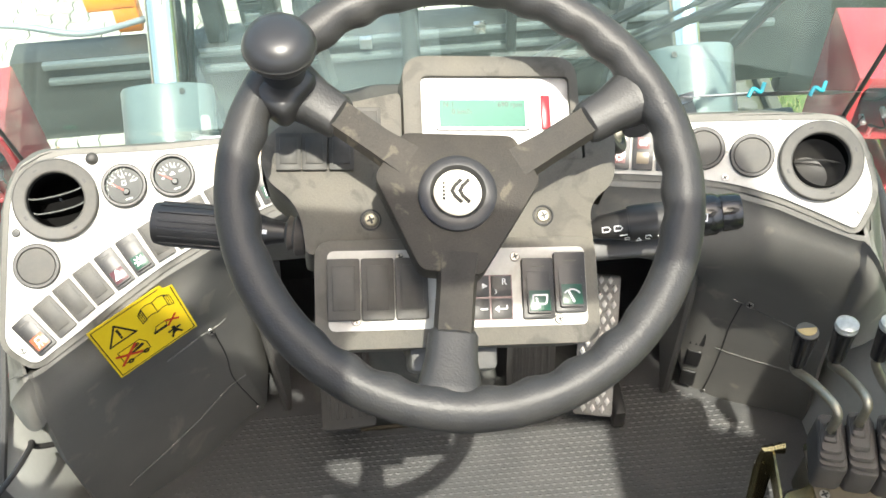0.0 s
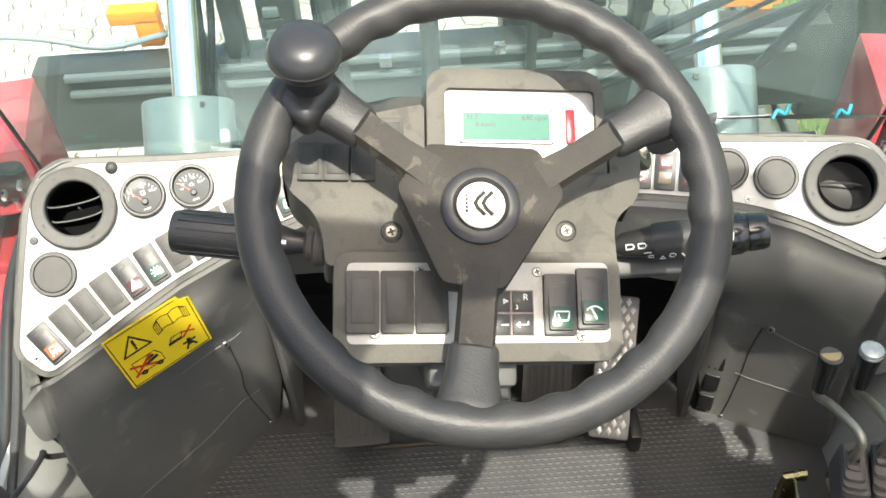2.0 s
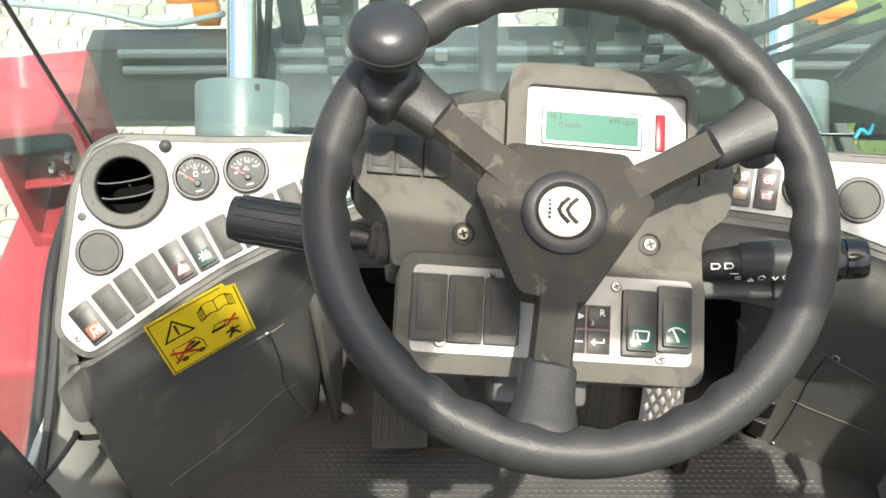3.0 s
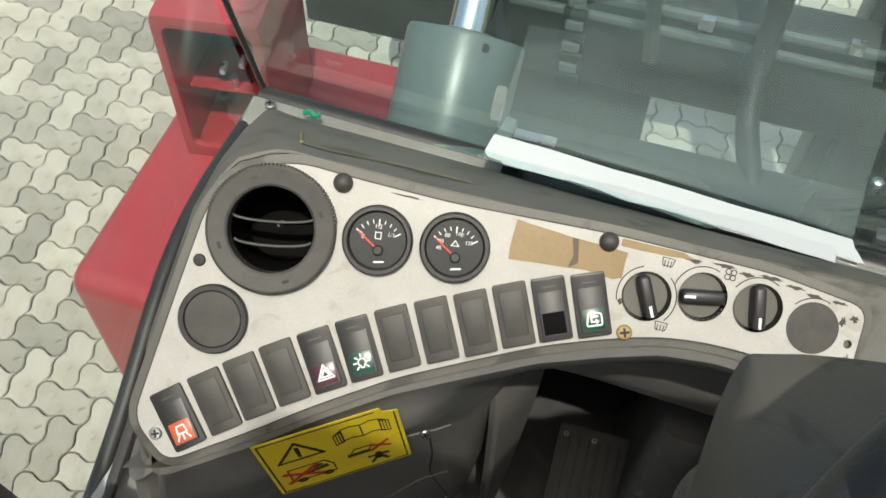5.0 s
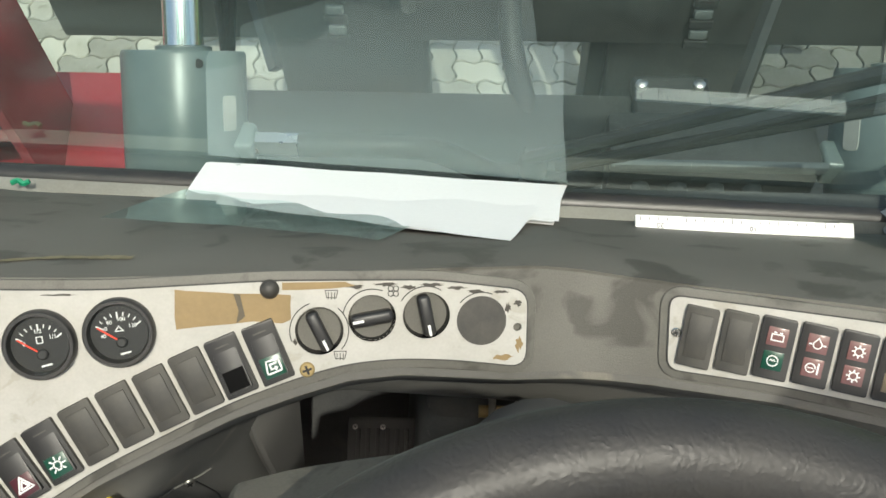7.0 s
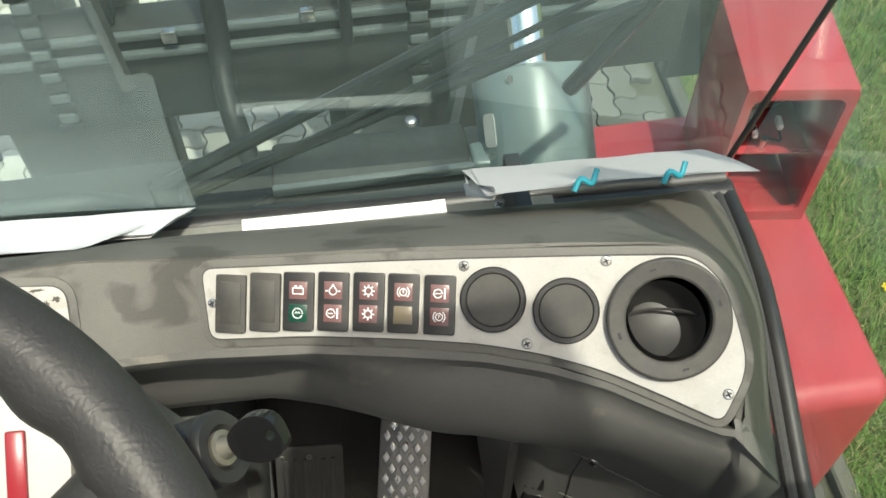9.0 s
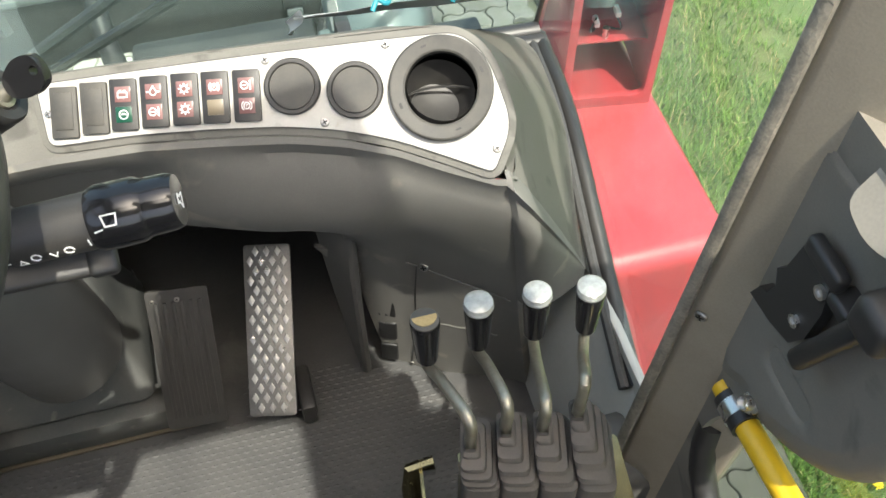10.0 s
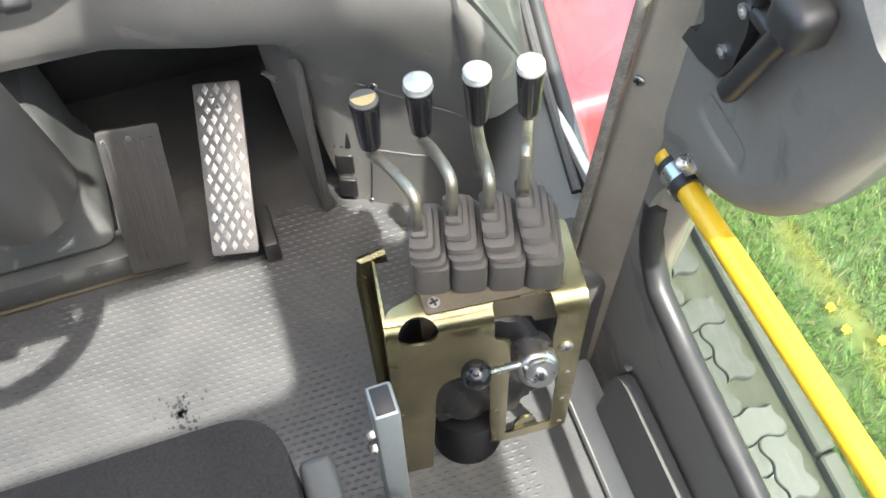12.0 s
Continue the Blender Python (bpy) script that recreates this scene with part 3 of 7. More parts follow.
    return Vector((0.1772, -0.6225, 0.7623)).lerp(Vector((-0.2125, -0.6040, 0.7681)), smooth(-0.03, 0.10, x)).normalized()


def wall_y(x):
    return table(x, [(-0.66, 0.10), (-0.56, 0.195), (-0.50, 0.272), (-0.373, 0.418), (-0.30, 0.45), (-0.2, 0.45), (0.30, 0.43), (0.40, 0.405), (0.445, 0.386), (0.545, 0.273), (0.62, 0.188), (0.66, 0.15)])


def wall_foot(x):
    """The height of the arch over the footwell."""
    return 0.39 * smooth(-0.345, -0.275, x) * (1 - smooth(0.345, 0.425, x))


XS = [-0.553 + 1.082 * k / 90 for k in range(91)]
dashboard = thing("dashboard", None, "grey-brown moulded dashboard, dusty and scuffed, with an arched footwell", "dashboard")
upper = [on_plate(x, True) for x in XS]
# upper surface: from the windscreen and the side seals in to the plates
outer = spline([(-0.656, 0.285, 0.303), (-0.668, 0.36, 0.313), (-0.690, 0.52, 0.335), (-0.690, 0.705, 0.355), (-0.60, 0.715, 0.353), (0.0, 0.700, 0.345), (0.62, 0.682, 0.335), (0.705, 0.67, 0.332), (0.700, 0.50, 0.340), (0.670, 0.36, 0.313), (0.656, 0.285, 0.303)], 12)
inner = [PLATE_L @ Vector((-0.170, -0.155, -0.004))] + [p - plate_normal(x) * 0.002 for p, x in zip(upper, XS)] + [PLATE_R @ Vector((0.150, -0.1000, -0.003))]


def resample(pts, n):
    d = [0.0]
    for a, b in zip(pts, pts[1:]):
        d.append(d[-1] + (Vector(b) - Vector(a)).length)
    P = np.array([tuple(p) for p in pts])
    s = np.linspace(0, d[-1], n)
    return [Vector([float(np.interp(t, d, P[:, k])) for k in range(3)]) for t in s]


inner_ends = (inner[0].copy(), inner[-1].copy())
outer, inner = resample(outer, 140), resample(inner, 140)
RISE = [(0, 0), (0.04, 0.006), (0.15, 0.014), (0.30, 0.018), (0.5, 0.020), (0.7, 0.020), (0.85, 0.016), (0.95, 0.008), (0.985, 0.004), (1.0, -0.004)]
rows = []
for f, rise in RISE:
    rows.append([p.lerp(q, f) + Vector((0, -0.15, 1)).normalized() * rise * min(1.0, 0.35 + (q - p).length * 2) for p, q in zip(outer, inner)])
part("top", loft(rows), M["dash"], dashboard)
# the recess behind the plates, and the bare part between them
rows = [[], [], [], []]
for x in XS:
    t, b, n = on_plate(x, True), on_plate(x, False), plate_normal(x)
    deep = 0.09 * max(1 - smooth(-0.41, -0.39, x), smooth(0.39, 0.41, x))
    e = (b - t) * 0.04
    for row, p in zip(rows, (t, t + e - n * deep, b - e - n * deep, b)):
        row.append(p - n * 0.003)
part("recess", loft(rows), M["dash"], dashboard)
# face below the plates down to the arch
FX = [-0.533 + 1.050 * k / 112 for k in range(113)]
END_L, END_R = (inner_ends[0], Vector((-0.655, 0.13, 0.29))), (inner_ends[1], Vector((0.600, 0.222, 0.350)))
BULGE = ((-0.006, -0.040), (-0.013, -0.065), (-0.017, -0.090), (-0.016, -0.115), (-0.008, -0.140), (0.008, -0.165))
END_ROLL = ((-0.018, -0.036, -0.030), (-0.021, -0.041, -0.052), (-0.023, -0.043, -0.078), (-0.023, -0.040, -0.105), (-0.021, -0.034, -0.130), (-0.017, -0.024, -0.155), (-0.010, -0.008, -0.200))
rows = [[] for _ in range(12)]
for x in FX:
    xc = min(0.527, max(-0.552, x))
    b, n = on_plate(xc, False), plate_normal(xc)
    near, far = END_L if x < 0 else END_R
    s = (abs(x) - abs(near.x)) / (abs(far.x) - abs(near.x))
    if s > 0:
        b = near.lerp(far, min(1, s)) + Vector((0, -0.15, 1)).normalized() * table(1 - min(1, s), RISE) - Vector((0, 0, 0.001))
    side = smooth(0.26, 0.36, abs(x))
    down = Vector((0, -0.1 + 0.05 * side, -0.99))
    y0, zf = wall_y(x), wall_foot(x)
    lean = (0.05 if x < 0 else 0.02) * smooth(0.30, 0.5, abs(x))
    p1 = b - n * 0.003
    p2 = b + n * 0.002 + down * 0.010
    p3 = b + down * 0.026 + Vector((0, 0.004, 0))
    if x > 0 and s > 0:
        k = min(1, s * 5)
        p2 = p2.lerp(b + Vector((-0.006, -0.013, -0.003)), k)
        p3 = p3.lerp(b + Vector((-0.012, -0.026, -0.012)), k)
    old = Vector((x, min(y0 - lean - 0.01, b.y + 0.05), b.z - 0.065))
    low = Vector((x, y0, zf))
    top = old.lerp(Vector((x, b.y - 0.006 if x < 0 else b.y + 0.012, b.z - 0.070)), side)
    knee = old.lerp(low, min(0.8, max(0.2, 0.155 / (0.5 - zf)))) + Vector((0, -0.006 - (0.012 * side if x > 0 else 0), 0))
    plain = [p3.lerp(top, 0.5) + Vector((0, -0.004 * (1 - side), 0)), top, top.lerp(knee, 0.25), top.lerp(knee, 0.5), top.lerp(knee, 0.75), knee, knee.lerp(low, 0.3)]
    # the right half swells out below the plate and rolls under into the kick panel
    fade = 1 - 0.75 * min(1, max(0, s))
    full = [Vector((x, b.y + dy * fade, b.z + dz * fade)) for dy, dz in BULGE]
    under = Vector((x, (full[-1].y + y0) / 2 + 0.004, max(zf + 0.004, full[-1].z - 0.045)))
    full.append(under)
    if x > 0 and s > 0:
        full = [p.lerp(b + Vector(v) * 0.6, min(1, s * 5)) for p, v in zip(full, END_ROLL)]
    # beside the footwell it runs down into an upright kick panel
    flat = smooth(0.35, 0.46, x) * (1 - smooth(0.3, 1.0, s))
    brow, chin = Vector((x, b.y - 0.004, b.z - 0.055)), Vector((x, b.y + 0.004, b.z - 0.115))
    kick, shin = Vector((x, y0 - 0.020, 0.30)), Vector((x, y0 - 0.002, 0.21))
    f = smooth(0.46, 0.54, x) * 0.7
    kick, shin = [p.lerp(chin.lerp(low, (chin.z - p.z) / max(0.1, chin.z - low.z)), f) for p in (kick, shin)]
    upright = [p3.lerp(brow, 0.5), brow, brow.lerp(chin, 0.5), chin, chin.lerp(kick, 0.5), kick, shin]
    full = [p.lerp(q, flat) for p, q in zip(full, upright)]
    k = smooth(0.06, 0.30, x)
    for row, p in zip(rows, [p1, p2, p3] + [p.lerp(q, k) for p, q in zip(plain, full)] + [low, low + Vector((0, 0.10 if abs(x) < 0.42 else 0.0, 0.02 if zf > 0.3 else 0.0))]):
        spread = 0.050 * smooth(0.42, 0.533, -x) * max(0.0, b.z - p.z) / 0.5
        spread -= 0.060 * smooth(0.45, 0.517, x) * max(0.0, b.z - p.z) / 0.4
        row.append(p - Vector((spread, 0, 0)))
part("face", loft(rows), M["face"], dashboard)
# each end: the face's edge turns back, a rounded cap runs up to the side seal, painted lining below
for sx in (-1, 1):
    edge = [row[0 if sx < 0 else -1] for row in rows]
    part("end_return", loft([[p + Vector((sx * dx, dy, 0)) for p in edge] for dx, dy in ((0, 0), (0.006, 0.003), (0.012, 0.010), (0.018, 0.028), (0.020, 0.08))]), M["face"], dashboard)
    tip = Vector((sx * 0.656, 0.285, 0.303))
    nose = [inner_ends[0 if sx < 0 else 1] + Vector((0, 0.002, 0.004))] + [p for p in edge[:10] if p.z > (0.42 if sx < 0 else 0.26)]
    cap_rows = []
    for f in (0, 0.03, 0.08, 0.15, 0.24, 0.36, 0.55, 0.75, 0.92):
        lift = Vector((0, -0.15, 1)).normalized() * (table(1 - f, RISE) * 0.78 + 0.003)
        cap_rows.append([p.lerp(tip, f) + lift * (1 - j / (len(nose) - 1)) + Vector((sx * 0.004, -0.020, 0.0)) * math.sin(math.pi * f ** 0.55) * min(1, j / 2) for j, p in enumerate(nose)])
    part("end_cap", loft(cap_rows), M["face"], dashboard)
    lining_rows = [[Vector((sx * (x + 0.06 * (y - 0.1) * (z > 0.2)), y, z + 0.1 * (y - 0.13) * (z > 0.25))) for y in (0.10, 0.18, 0.26, 0.34, 0.42)] for x, z in ((0.656, 0.286), (0.645, 0.270), (0.628, 0.20), (0.612, 0.10), (0.604, 0.0))]
    part("side_lining", loft(lining_rows), M["wallpaint"], dashboard, "pale painted lining below the side window")
for sx in (-1, 1):
    part("side_cheek", box((0.012, 0.62, 0.36), (sx * 0.663, 0.30, 0.13), 0.003), M["wallpaint"], dashboard)
for sx, x in ((-1, -0.36), (1, 0.44)):
    part("footwell_lining", box((0.02, 0.30, 0.40), (x, 0.58, 0.2), 0.002), M["mast"], dashboard)

# the dashboard's top as a surface to lay things on
TOP = [ob for ob in dashboard.children if ob.name == "top"][0]


def on_top(x, y):
    """Height of the dashboard's top at x, y."""
    hit, place, _, _ = TOP.ray_cast((x, y, 2.0), (0, 0, -1))
    return place.z if hit else 0.3


# ---- instrument plates ----
def offset(outline, d):
    """The outline moved outwards by d."""
    out, n = [], len(outline)
    for i, p in enumerate(outline):
        a, c = Vector(outline[i - 1]).to_2d(), Vector(outline[(i + 1) % n]).to_2d()
        t = (c - a).normalized()
        out.append((p[0] + t.y * d, p[1] - t.x * d))
    return out


def plate(m, outline, holes, screws, name):
    """A flat metal instrument plate with its openings and screws."""
    th = thing(name, m, "worn light-grey metal instrument plate set in the dashboard", "panel")
    part("sheet", slab(outline, 0.002, holes, m=Matrix.Translation((0, 0, 0.002))), M["plate"], th)
    rim = stroke(outline, 0.0022, 0.0006, closed=True, thick=0.0010)
    flange = offset(outline, 0.008)
    part("flange", slab(flange, 0.004, holes, bevel=0.0015, m=Matrix.Translation((0, 0, -0.0006))), M["dash"], th, "moulded dashboard edge round the plate")
    part("rim", rim, M["foam"], th)
    for x, y, r, kind in screws:
        screw(Matrix.Translation((x, y, 0.002)), r, parent=th, material=M[kind])
    return th


left_outline = rounded([(-0.157, -0.147), (-0.10, -0.109), (-0.055, -0.076), (0.003, -0.038), (0.058, -0.010), (0.109, 0.015), (0.161, 0.034), (0.202, 0.0455), (0.245, 0.049), (0.29, 0.047), (0.349, 0.040), (0.349, 0.104), (0.272, 0.113), (0.142, 0.113), (0.015, 0.1065), (-0.060, 0.107), (-0.112, 0.109), (-0.152, 0.090), (-0.1695, 0.060), (-0.178, -0.01), (-0.190, -0.120)], [0.012, 0.02, 0.02, 0.02, 0.02, 0.02, 0.02, 0.02, 0.02, 0.02, 0.014, 0.014, 0.02, 0.02, 0.02, 0.02, 0.02, 0.02, 0.02, 0.02, 0.016])
right_outline = rounded([(-0.281, 0.018), (-0.194, 0.0115), (-0.118, 0.001), (-0.048, -0.011), (0.005, -0.026), (0.052, -0.045), (0.098, -0.071), (0.140, -0.096), (0.166, -0.055), (0.160, -0.009), (0.153, 0.018), (0.133, 0.042), (0.09, 0.047), (0.031, 0.053), (-0.058, 0.0615), (-0.128, 0.0675), (-0.281, 0.079)], [0.010, 0.02, 0.02, 0.02, 0.02, 0.02, 0.02, 0.008, 0.02, 0.02, 0.02, 0.02, 0.02, 0.02, 0.02, 0.02, 0.010])
plate_left = plate(PLATE_L, left_outline, [(-0.1165, 0.0534, 0.040), (0.1793, 0.0726, 0.0195), (0.2215, 0.0828, 0.0185), (0.2655, 0.0847, 0.0187), (0.3413, 0.0736, 0.0035)], [(-0.1663, 0.0164, 0.005, "black"), (-0.17, -0.1269, 0.0052, "steel"), (0.1696, 0.0409, 0.0062, "brass")], "instrument_plate")
plate(PLATE_R, right_outline, [(0.1066, -0.0071, 0.042)], [(-0.2753, 0.0489, 0.004, "steel"), (-0.0547, 0.0554, 0.0045, "steel"), (0.0624, 0.0458, 0.0045, "steel"), (-0.0105, -0.0151, 0.0045, "steel"), (0.1476, -0.0741, 0.0045, "steel")], "instrument_plate")


def icon(kind, s=1.0):
    """Thin printed signs, about 12 mm high."""
    b = bmesh.new()
    w = 0.0011 * s
    if kind == "triangle":
        for k in (0.0068, 0.0036):
            b = stroke([(-k * 0.95, -k * 0.55), (k * 0.95, -k * 0.55), (0, k * 1.1)], w, bm=b, closed=True)
    elif kind == "lamp":
        b = stroke(arc(0, 0.0005, 0.003, -60, 240, 12), w, bm=b)
        b = stroke([(-0.0013, -0.0035), (0.0013, -0.0035)], w, bm=b)
        for a in range(0, 360, 45):
            if a != 270:
                c, d = math.cos(radians(a)), math.sin(radians(a))
                b = stroke([(0.0045 * c, 0.0005 + 0.0045 * d), (0.0065 * c, 0.0005 + 0.0065 * d)], w, bm=b)
    elif kind == "worklamp":
        b = stroke([(-0.004, -0.001), (-0.003, 0.005), (0.003, 0.005), (0.004, -0.001)], w, bm=b, closed=True)
        for x in (-0.004, 0, 0.004):
            b = stroke([(x * 0.8, -0.0025), (x * 1.3, -0.006)], w, bm=b)
    elif kind == "recirc":
        b = stroke(rounded([(-0.006, -0.005), (0.006, -0.005), (0.006, 0.004), (-0.004, 0.0055)], 0.0015, 2), w, bm=b, closed=True)
        b = stroke([(0.003, 0.002), (-0.002, 0.002), (-0.002, -0.002), (0.003, -0.002)], w, bm=b)
        b = stroke([(0.0015, -0.0008), (0.0032, -0.002), (0.0015, -0.0034)], w, bm=b)
    elif kind == "rearwash":
        b = stroke(rounded([(-0.006, -0.003), (0.005, -0.003), (0.0065, 0.0045), (-0.0055, 0.0045)], 0.0012, 2), w, bm=b, closed=True)
        b = stroke([(-0.001, -0.0055), (-0.003, 0.002)], w, bm=b)
    elif kind == "wiper":
        b = stroke(arc(0, -0.004, 0.008, 40, 140, 8), w, bm=b)
        b = stroke([(0.001, -0.006), (-0.003, 0.003)], w * 1.3, bm=b)
    elif kind == "battery":
        b = stroke([(-0.0045, -0.003), (0.0045, -0.003), (0.0045, 0.002), (-0.0045, 0.002)], w * 0.8, bm=b, closed=True)
        b = stroke([(-0.003, 0.0035), (-0.0015, 0.0035)], w, bm=b)
        b = stroke([(0.0015, 0.0035), (0.003, 0.0035)], w, bm=b)
    elif kind == "coil":
        b = stroke(arc(0, 0, 0.0042, 0, 340, 14), w * 0.8, bm=b)
        b = stroke([(-0.002, 0), (-0.001, 0.0012), (0, 0), (0.001, 0.0012), (0.002, 0)], w * 0.7, bm=b)
    elif kind == "oil":
        b = stroke(arc(0, -0.0005, 0.0032, 120, 420, 12) + [(0, 0.005)], w * 0.8, bm=b, closed=True)
        b = stroke([(-0.006, -0.0005), (-0.0045, -0.0005)], w, bm=b)
        b = stroke([(0.0045, -0.0005), (0.006, -0.0005)], w, bm=b)
    elif kind == "temp":
        b = stroke(arc(-0.0015, 0, 0.0036, 0, 330, 12), w * 0.8, bm=b)
        b = stroke([(0.0042, -0.004), (0.0042, 0.004)], w * 1.2, bm=b)
        b = stroke([(-0.0035, 0), (0.0005, 0)], w * 0.7, bm=b)
    elif kind == "gear":
        b = stroke(arc(0, 0, 0.003, 0, 340, 12), w * 0.8, bm=b)
        for a in range(0, 360, 45):
            c, d = math.cos(radians(a)), math.sin(radians(a))
            b = stroke([(0.0034 * c, 0.0034 * d), (0.0048 * c, 0.0048 * d)], w, bm=b)
    elif kind == "brake":
        b = stroke(arc(0, 0, 0.003, 0, 340, 12), w * 0.8, bm=b)
        b = stroke(arc(0, 0, 0.005, 130, 230, 6), w * 0.8, bm=b)
        b = stroke(arc(0, 0, 0.005, -50, 50, 6), w * 0.8, bm=b)
        b = stroke([(0, -0.0002), (0, 0.0018)], w, bm=b)
    elif kind == "park":
        b = stroke(arc(0, 0, 0.003, 0, 340, 12), w * 0.8, bm=b)
        b = stroke(arc(0, 0, 0.005, 130, 230, 6), w * 0.8, bm=b)
        b = stroke(arc(0, 0, 0.005, -50, 50, 6), w * 0.8, bm=b)
        b = lettering("P", 0.0042, Matrix.Identity(4), bm=b)
    return b


def rocker_switch(m, style, sign=None, lens=None, sign2=None, lens2=None, group="", pressed=True, w=0.0262, h=0.050):
    """A rocker switch or a blanking cap in its frame; lamp caps carry two printed windows."""
    label = {"blank": "dusty black blanking cap in a switch opening", "rocker": "black rocker switch with a small printed lens", "lamp": "black warning-lamp cap with two small red and green signs", "hole": "black rocker switch with its lens missing"}[style]
    th = thing("rocker_switch", m, label, "switch", group)
    fr = slab(rounded([(-w / 2, -h / 2), (w / 2, -h / 2), (w / 2, h / 2), (-w / 2, h / 2)], 0.002, 3), 0.006, bevel=0.0009, m=Matrix.Translation((0, 0, 0.0068)))
    body = part("frame", fr, M["blank" if style == "blank" else "black"], th)
    if style == "blank":
        cap = box((w * 0.70, h * 0.72, 0.0016), (0, 0.001, 0.0070), 0.0006)
        part("cap", cap, M["blank"], body)
    elif style == "lamp":
        for k, (sg, ln) in enumerate(((sign, lens), (sign2, lens2))):
            y = 0.0098 if k == 0 else -0.0098
            win = box((w * 0.60, h * 0.30, 0.0012), (0, y, 0.0070), 0.0004)
            pane = part("lens", win, M[ln or "blank"], th)
            if sg:
                b = icon(sg, 1.0)
                bmesh.ops.translate(b, verts=b.verts, vec=(0, y, 0.0077))
                part("sign", b, M["white"], pane)
    else:
        tilt = 7 if pressed else -7
        mm = Matrix.Translation((0, 0.0, 0.0085)) @ turn(tilt, "X")
        rk = slab(rounded([(-w * 0.38, -h * 0.42), (w * 0.38, -h * 0.42), (w * 0.38, h * 0.42), (-w * 0.38, h * 0.42)], 0.002, 3), 0.006, bevel=0.0012, m=mm)
        cap = part("rocker", rk, M["black"], th)
        win = box((w * 0.66, h * 0.34, 0.0008), (0, -h * 0.215, 0.0003), 0.0003, m=mm)
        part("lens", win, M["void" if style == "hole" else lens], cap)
        if sign:
            b = icon(sign, 1.15)
            bmesh.ops.transform(b, matrix=mm @ Matrix.Translation((0, -h * 0.215, 0.0008)), verts=b.verts)
            part("sign", b, M["white"], cap)
        part("marker", box((w * 0.42, 0.0012, 0.0006), (0, h * 0.36, 0.0003), 0, m=mm), M["blank"], cap)
    return th


LEFT_SWITCH = [(-0.1548, -0.1096, 38.5), (-0.1295, -0.0897, 37), (-0.1058, -0.0713, 35), (-0.0811, -0.0536, 33.5), (-0.0549, -0.0371, 32), (-0.0287, -0.0212, 29.5), (-0.0013, -0.0059, 28), (0.0268, 0.0078, 26.5), (0.0550, 0.0205, 25.5), (0.0824, 0.0340, 24.5), (0.1099, 0.0455, 23), (0.1388, 0.0560, 22)]
STYLE = ["worklamp", 0, 0, 0, "triangle", "lamp", 0, 0, 0, 0, "hole", "recirc"]
blank = None
for (x, y, a), st in zip(LEFT_SWITCH, STYLE):
    m = PLATE_L @ Matrix.Translation((x, y, 0)) @ turn(a)
    if st == 0:
        if blank is None:
            blank = rocker_switch(m, "blank", group="switches in the left plate")
        else:
            copy_thing(blank, m)
    elif st == "hole":
        rocker_switch(m, "hole", group="switches in the left plate", pressed=False)
    else:
        rocker_switch(m, "rocker", st, {"worklamp": "orangelens", "triangle": "brownlens", "lamp": "green", "recirc": "green"}[st], group="switches in the left plate", pressed=False)
RIGHT_SWITCH = [(-0.2581, 0.0467), (-0.2279, 0.0447), (-0.1987, 0.0420), (-0.1687, 0.0385), (-0.1385, 0.0346), (-0.1092, 0.0302), (-0.0788, 0.0254)]
LAMPS = [None, None, ("battery", "lamplens", "coil", "green"), ("oil", "lamplens", "temp", "lamplens"), ("gear", "lamplens", "gear", "lamplens"), ("brake", "lamplens", None, "tanlens"), ("temp", "lamplens", "park", "lamplens")]
for (x, y), l in zip(RIGHT_SWITCH, LAMPS):
    m = PLATE_R @ Matrix.Translation((x, y, 0)) @ turn(-9)
    if l is None:
        copy_thing(blank, m)["group"] = "switches in the right plate"
    else:
        rocker_switch(m, "lamp", l[0], l[1], l[2], l[3], group="switches in the right plate")


def disc_cap(m, r, material, label):
    th = thing("blanking_disc", m, label, "cap", "blanking discs in the plates")
    part("rim", lathe([(r, 0.002), (r, 0.006), (r - 0.0012, 0.0075), (r - 0.0045, 0.0075), (r - 0.006, 0.005), (0, 0.005)], 40, cap=False), M["black"], th)
    part("cover", lathe([(r - 0.005, 0.0050), (r - 0.006, 0.0064), (0, 0.0066)], 40, cap=False), M[material], th)
    return th


disc_cap(PLATE_L @ Matrix.Translation((-0.1454, -0.026, 0)), 0.0275, "blank", "round black blanking disc in the plate beside the vent")
disc_cap(PLATE_R @ Matrix.Translation((-0.0339, 0.0248, 0)), 0.0275, "blank", "round black blanking disc in the plate beside the lamps")
disc_cap(PLATE_R @ Matrix.Translation((0.0250, 0.0089, 0)), 0.0275, "blank", "round black blanking disc in the plate beside the vent")
sticker_disc = thing("round_label", PLATE_L @ Matrix.Translation((0.3112, 0.0794, 0.002)), "round grey sticker over an unused dial opening", "sticker")
part("disc", lathe([(0.0205, 0), (0.0205, 0.0006), (0, 0.0008)], 36, cap=False), M["blank"], sticker_disc)


def gauge(m, numbers, sign):
    """A round gauge: bezel, dark face, ticks, numbers, needle, glass."""
    th = thing("gauge", m, "round black dial gauge with white ticks and a red needle", "gauge", "gauges in the left plate")
    r = 0.0275
    part("bezel", lathe([(r, 0.002), (r, 0.009), (r - 0.0015, 0.0115), (r - 0.004, 0.0115), (r - 0.0055, 0.007), (r - 0.0055, 0.004)], 44, cap=False), M["black"], th)
    dial = part("face", lathe([(r - 0.005, 0.0045), (0, 0.0045)], 40, cap=False), M["ink"], th)
    b = bmesh.new()
    n = 9
    for k in range(n):
        a = radians(148 - 116 * k / (n - 1))
        c, d = math.cos(a), math.sin(a)
        r0 = 0.0155 if k % 4 == 0 else 0.0172
